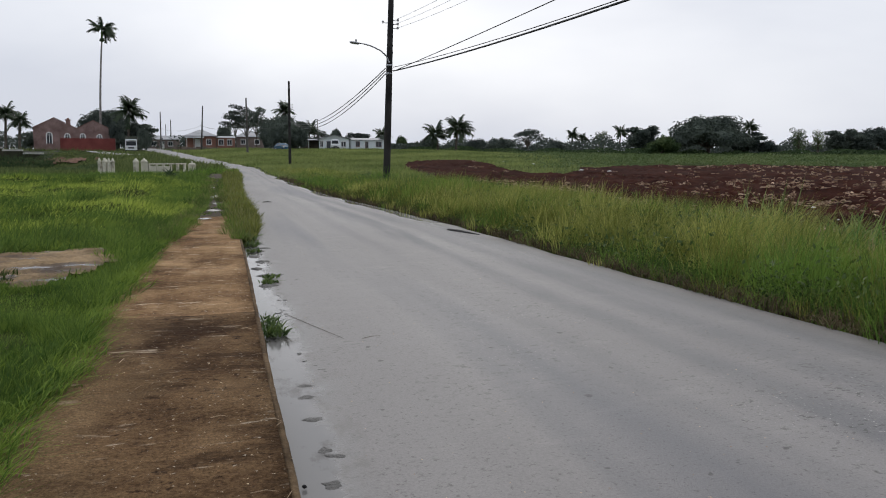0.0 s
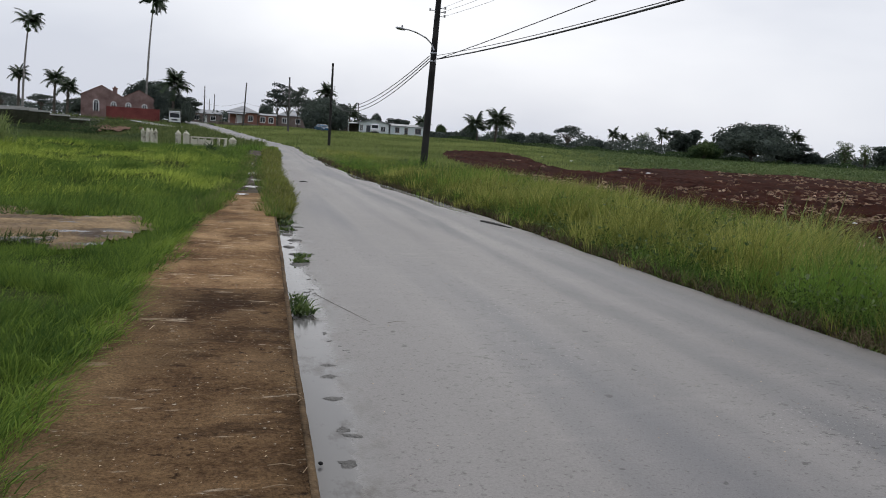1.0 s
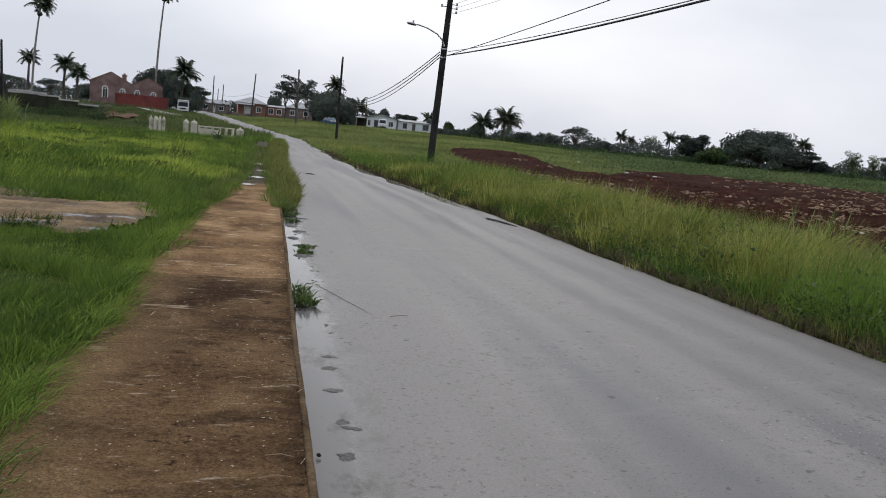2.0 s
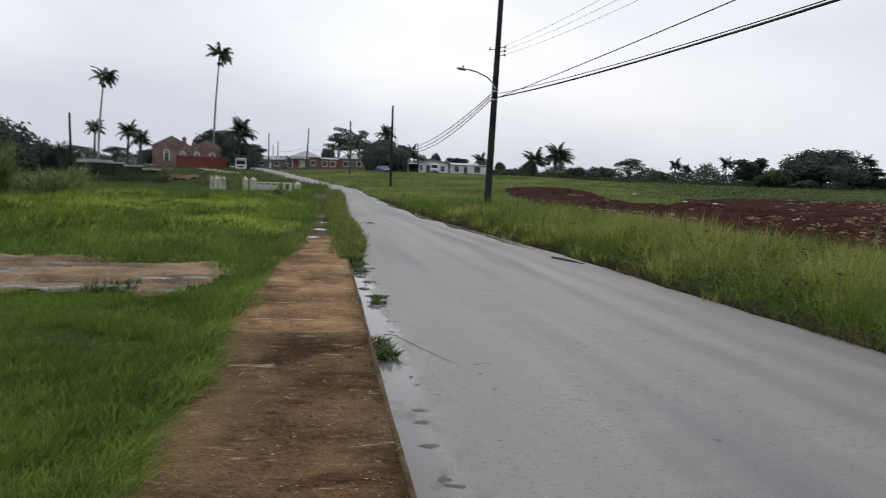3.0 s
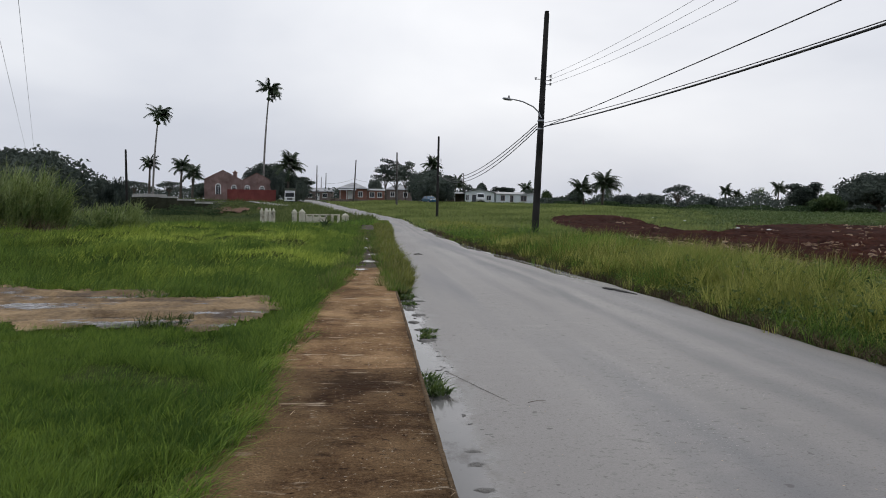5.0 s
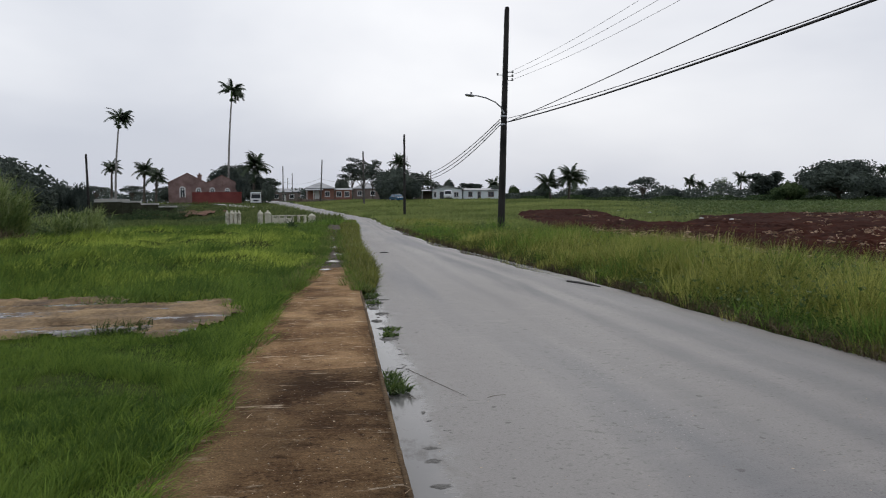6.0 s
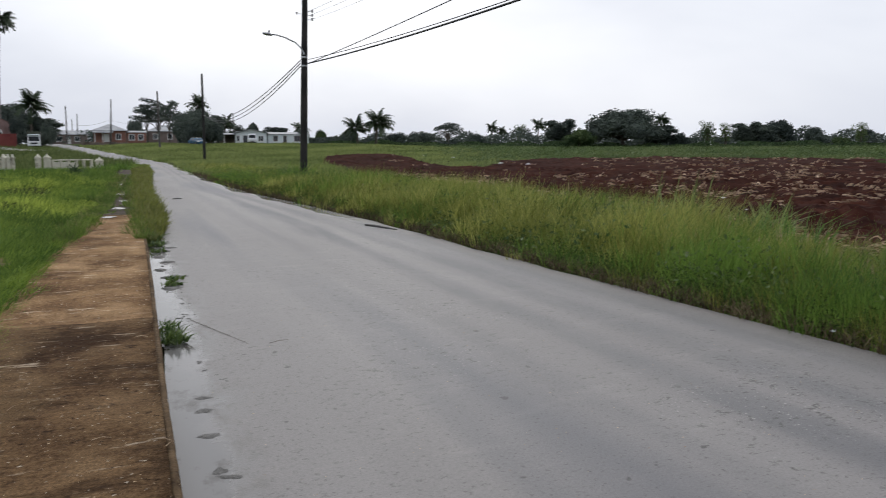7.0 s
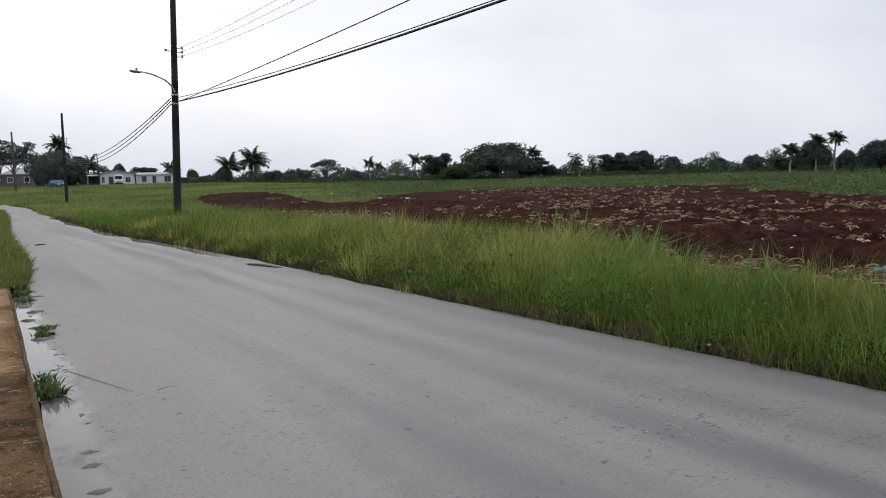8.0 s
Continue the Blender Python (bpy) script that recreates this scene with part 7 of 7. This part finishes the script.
for x_, y_, k_ in ((0.1, 60.5, 1.0), (0.7, 57.0, 0.8), (-0.9, 62.5, 0.8), (-5.2, 61.5, 0.5), (-8.3, 65.6, 0.5)):
    plant("weed_tuft", x_, y_, 260, 0.8 * k_, 0.045, 0.7, 0.9, M_LUSH, "lush weeds beside the old parapet", "weed")
plant("agave", -2.5, 49.0, 44, 0.95, 0.12, 1.05, 0.2, M_LEAF2, "dark spiky-leaved plant in the meadow")


def cane(x, y, n, h, spread, label):
    """A clump of tall cane grass: stalks with arching leaves all the way up and pale plumes."""
    a, r = rng.uniform(0, 2 * np.pi, n), spread * np.sqrt(rng.uniform(size=n))
    sx, sy = x + np.cos(a) * r, y + np.sin(a) * r
    lx, ly = 0.12 * np.cos(a) * r / spread + 0.10 + 0.06 * rng.normal(size=n), 0.12 * np.sin(a) * r / spread + 0.06 * rng.normal(size=n)
    hh = h * rng.uniform(0.55, 1.1, n) * (1.1 - 0.35 * r / spread)
    f = rng.uniform(0.12, 1.0, (n, 16))
    px_, py_ = (sx[:, None] + lx[:, None] * hh[:, None] * f).ravel(), (sy[:, None] + ly[:, None] * hh[:, None] * f).ravel()
    pz_ = (height(sx, sy)[:, None] + hh[:, None] * f * 0.9).ravel()
    k = len(px_)
    clump = blades("cane_clump", px_, py_, h * 0.36 * rng.uniform(0.5, 1.2, k), 0.030, 0.75, M_CANE, label, "cane", z=pz_, droop=0.7, bias=(0.4, 0.0))
    del clump["kind"]
    stalks = blades("stem_mass", sx, sy, hh, 0.028, 0.10, M_CANE, "", "", bias=(0.8, 0), droop=0.0)
    plumes = blades("plume_tuft", np.repeat(sx + lx * hh, 5)[: n], np.repeat(sy + ly * hh, 5)[: n], h * 0.30 * rng.uniform(0.6, 1.2, n), 0.016, 0.3, M_PLUME, "", "", z=np.repeat(height(sx, sy) + hh * 0.9, 5)[: n], bias=(0.9, 0))
    for ob in (stalks, plumes):
        for key in ("kind", "category", "label"):
            if key in ob:
                del ob[key]
        ob["kind"] = "stuff"
        ob.parent = clump
    return clump


for x_, y_, n_, h_, sp_, lb_ in ((-12.6, 31.6, 150, 2.5, 1.0, "tall pale green cane grass clump"), (-14.9, 33.0, 170, 2.4, 1.3, "tall pale green cane grass clump"), (-18.0, 36.0, 190, 2.3, 1.7, "tall pale green cane grass clump"), (-10.4, 35.0, 80, 1.35, 1.1, "low cane grass clump with drooping leaves"), (-13.2, 41.0, 90, 1.3, 1.6, "low cane grass clump with drooping leaves")):
    cane(x_, y_, n_, h_, sp_, lb_)
# low dark brown tufts round the foot of the cane
for x_, y_ in ((-11.7, 30.2), (-13.3, 30.4), (-15.0, 31.2)):
    plant("dead_grass", x_, y_, 420, 0.75, 0.035, 0.9, 1.0, M_THATCH, "dark brown grass at the foot of the cane", "grass tuft")
x, y = scatter(150, -42, -22, 121, 131.5, lambda a, b: a < -0.17 * b)
clumps("foot_bushes", x, y, rng.uniform(0.3, 1.0, len(x)) * (0.7 + 1.3 * smooth((x + 35) / 8)), rng.uniform(0.6, 1.3, len(x)), M_LEAF2, "leafy shrubs at the foot of the retaining wall", "bushes", 70, leaf=0.25)

x, y = scatter(150, -22, -9, 38, 62, lambda a, b: (a < -0.24 * b - 1.5) & (a > -0.5 * b - 2))
clumps("hollow_bushes", x, y, rng.uniform(0.3, 0.75, len(x)), rng.uniform(0.5, 0.9, len(x)), M_LEAF2, "leafy weeds and shrubs at the meadow's edge", "bushes", 60, leaf=0.25)

# ---- gutter debris, twigs and litter ----
def silt_ring(bm, x, y, lx, ly, turn, hgt, seed):
    """One low irregular heap of wet silt."""
    m = 22
    ca, sa = math.cos(radians(turn)), math.sin(radians(turn))
    ring = []
    for i in range(m):
        a = 2 * math.pi * i / m
        q = 1 + 0.60 * noise.noise(Vector((math.cos(a) * 1.3 + seed * 7, math.sin(a) * 1.3, seed))) + 0.14 * noise.noise(Vector((math.cos(a) * 4, math.sin(a) * 4 + seed, 2.0)))
        u, v = math.cos(a) * lx * q, math.sin(a) * ly * q
        ring.append((x + u * ca - v * sa, y + u * sa + v * ca))
    cx, cy = sum(p_[0] for p_ in ring) / m, sum(p_[1] for p_ in ring) / m
    low = [bm.verts.new((px_, py_, 0.002)) for px_, py_ in ring]
    mid = [bm.verts.new((cx + (px_ - cx) * 0.7, cy + (py_ - cy) * 0.7, 0.006 + hgt)) for px_, py_ in ring]
    top = bm.verts.new((cx, cy, 0.006 + hgt * 1.2))
    for i in range(m):
        bm.faces.new((low[i], low[(i + 1) % m], mid[(i + 1) % m], mid[i])).smooth = True
        bm.faces.new((mid[i], mid[(i + 1) % m], top)).smooth = True
    return bm


def blob(name, x, y, lx, ly, turn, hgt, label):
    return tagged(part(name, silt_ring(bmesh.new(), x, y, lx, ly, turn, hgt, x * 13 + y), M_DEBRIS), label, "debris", "gutter debris")


# small puddles, their bright shine put into a pale base colour
for x_, y_, lx_, ly_ in ((0.02, 26.8, 0.20, 0.5), (-0.03, 20.4, 0.16, 0.35), (-0.2, 17.9, 0.16, 0.22), (0.0, 34.0, 0.22, 0.7), (0.1, 23.2, 0.12, 0.3)):
    wet_ = part("wet_patch", silt_ring(bmesh.new(), x_, y_, lx_, ly_, 0, 0.003, x_ * 3 + y_), M_PALEWET)
    wet_.location.z = 0.112
    tagged(wet_, "small wet patch on the footpath, sky shine in its pale colour", "silt", "silt on the path")
crumbs = bmesh.new()
for i in range(45):
    cy_ = rng.choice([5.6, 7.6, 8.2, 9.2, 9.9, 11.2, 12.5, 13.3, 13.6]) + rng.normal() * 0.16
    silt_ring(crumbs, 0.58 + abs(rng.normal()) * 0.13, cy_, rng.uniform(0.008, 0.04), rng.uniform(0.006, 0.025), rng.uniform(0, 180), 0.003, i * 1.7)
tagged(part("silt_crumbs", crumbs, M_DEBRIS), "small wet crumbs of silt along the gutter", "debris", kind="stuff")
SMEARS = ((0.525, 3.40, 0.046, 0.070, 15), (0.545, 3.84, 0.042, 0.060, 0), (0.60, 3.75, 0.075, 0.034, -25), (0.545, 4.35, 0.058, 0.050, 0), (0.557, 4.78, 0.050, 0.065, 10), (0.575, 5.03, 0.066, 0.055, -20), (0.60, 9.15, 0.11, 0.09, 5), (0.68, 9.95, 0.16, 0.10, -4), (0.55, 10.6, 0.07, 0.10, 20), (0.66, 11.3, 0.10, 0.12, 40), (0.58, 11.9, 0.08, 0.10, 0), (0.64, 12.5, 0.15, 0.14, 3), (0.78, 12.9, 0.10, 0.10, 50), (0.62, 13.5, 0.18, 0.16, 0))
for x_, y_, lx_, ly_, a_ in SMEARS:
    if y_ > 8:
        blob("silt_clump", x_, y_, lx_, ly_, a_, 0.012, "dark wet clump of silt and leaves in the gutter")
    else:
        blob("silt_smear", x_, y_, lx_ * 1.1, ly_ * 0.8, a_, 0.0005, "dark wet smear of silt beside the kerb")




def twig(pts, r, label, material=M_TWIG):
    ob = part("twig", tube(bmesh.new(), pts, [r] * (len(pts) - 1) + [r * 0.4], 6), material)
    return tagged(ob, label, "twig", "twigs on the road")


twig([(0.66, 7.42, 0.010), (0.76, 7.1, 0.013), (0.90, 6.66, 0.016), (1.03, 6.26, 0.018)], 0.002, "long thin dead twig lying on the road")
twig([(1.18, 6.22, 0.019), (1.26, 6.27, 0.021), (1.34, 6.27, 0.022)], 0.0018, "short thin dead twig lying on the road")
for x_, y_, a_, l_ in ((0.31, 4.06, -0.6, 0.10), (0.33, 4.0, 0.9, 0.06), (0.20, 3.15, -0.1, 0.12), (0.30, 3.1, 1.2, 0.07), (0.02, 4.2, 0.05, 0.09), (0.18, 2.94, 0.1, 0.13), (-0.45, 4.9, 1.1, 0.10), (-0.62, 5.6, 1.4, 0.12), (-0.2, 5.9, 0.2, 0.08), (0.25, 6.4, -0.4, 0.09)):
    twig([(x_ - math.cos(a_) * l_ / 2, y_ - math.sin(a_) * l_ / 2, 0.117), (x_ + 0.006, y_ + 0.004, 0.124), (x_ + math.cos(a_) * l_ / 2, y_ + math.sin(a_) * l_ / 2, 0.116)], 0.0026, "pale dry straw lying on the pavement", M_STRAW)
pebble = bmesh.new()
bmesh.ops.create_icosphere(pebble, subdivisions=2, radius=0.012)
for v in pebble.verts:
    v.co = v.co * (1 + 0.3 * noise.noise(v.co * 90))
    v.co.z *= 0.7
pebble_ = part("pebble", pebble, M_TYRE)
pebble_.location = (0.392, 3.39, 0.018)
tagged(pebble_, "small black wet pebble in the gutter", "pebble")
twig([(4.55, 15.1, 0.02), (4.66, 14.75, 0.035), (4.78, 14.4, 0.02), (4.88, 14.1, 0.012)], 0.022, "dark broken branch at the road's edge", M_DEBRIS)
twig([(1.45, 24.9, 0.03), (1.60, 24.95, 0.04), (1.72, 24.85, 0.035)], 0.02, "dark broken branch lying on the road", M_DEBRIS)


def crumpled(name, x, y, z, s, material, label, category):
    bm = bmesh.new()
    bmesh.ops.create_icosphere(bm, subdivisions=3, radius=s)
    for v in bm.verts:
        k = 1 + 0.55 * noise.noise(v.co * (2.6 / s) + Vector((x, y, 0)))
        v.co = Vector((v.co.x * k * 1.3, v.co.y * k, max(v.co.z * k * 0.6, -0.1 * s)))
    ob = part(name, bm, material)
    ob.location = (x, y, z)
    return tagged(ob, label, category)


crumpled("plastic_bag", 10.5, 6.15, 0.17, 0.10, M_BAG, "crumpled turquoise plastic bag on the soil", "litter")
for x_, y_, s_ in ((15.2, 17.1, 0.05), (13.3, 11.3, 0.045), (14.5, 10.3, 0.05), (28.7, 58.5, 0.13), (29.3, 54.9, 0.13), (30.5, 73.0, 0.13), (30.0, 80.0, 0.12), (12.3, 8.8, 0.04), (13.5, 10.3, 0.04), (11.6, 9.1, 0.035), (12.6, 13.4, 0.045), (17.8, 14.2, 0.05)):
    crumpled("paper_scrap", x_, y_, ground_z(x_, y_) + 0.16 + s_ * 0.2, s_ * (0.6 if y_ < 14 else 1.0), M_LITTER, "white scrap of litter lying on the ploughed soil", "litter")
crumpled("paper_scrap", 5.68, 5.26, 0.05, 0.035, M_LITTER, "small white litter scrap at the grass edge", "litter")
crumpled("paper_scrap", 5.50, 4.75, 0.05, 0.02, M_LITTER, "small white litter scrap at the grass edge", "litter")

# fallen leaf bits and grit on road and pavement
n_ = 1500
gx = np.where(rng.uniform(size=n_) < 0.45, rng.uniform(-0.78, 0.36, n_), rng.uniform(0.6, 5.0, n_))
gy = 1.8 + 12 * rng.uniform(size=n_) ** 1.5
on_pave = gx < 0.39
gz = np.where(on_pave, 0.116, 0.026 + 0.03 * np.clip(1 - ((gx - 2.85) / 2.45) ** 2, 0, 1))
size_ = rng.uniform(0.004, 0.013, n_) * np.where(on_pave, 0.9, 0.8)
Vg, Fg = leaf_quads(np.stack([gx, gy, gz], 1), size_)
Vg[:, 2] = np.repeat(gz, 4) + np.abs(Vg[:, 2] - np.repeat(gz, 4)) * 0.4
tagged(sheet("leaf_grit", Vg, Fg, M_STRAW), "dry leaf bits and grit on pavement and road", "debris", kind="stuff")
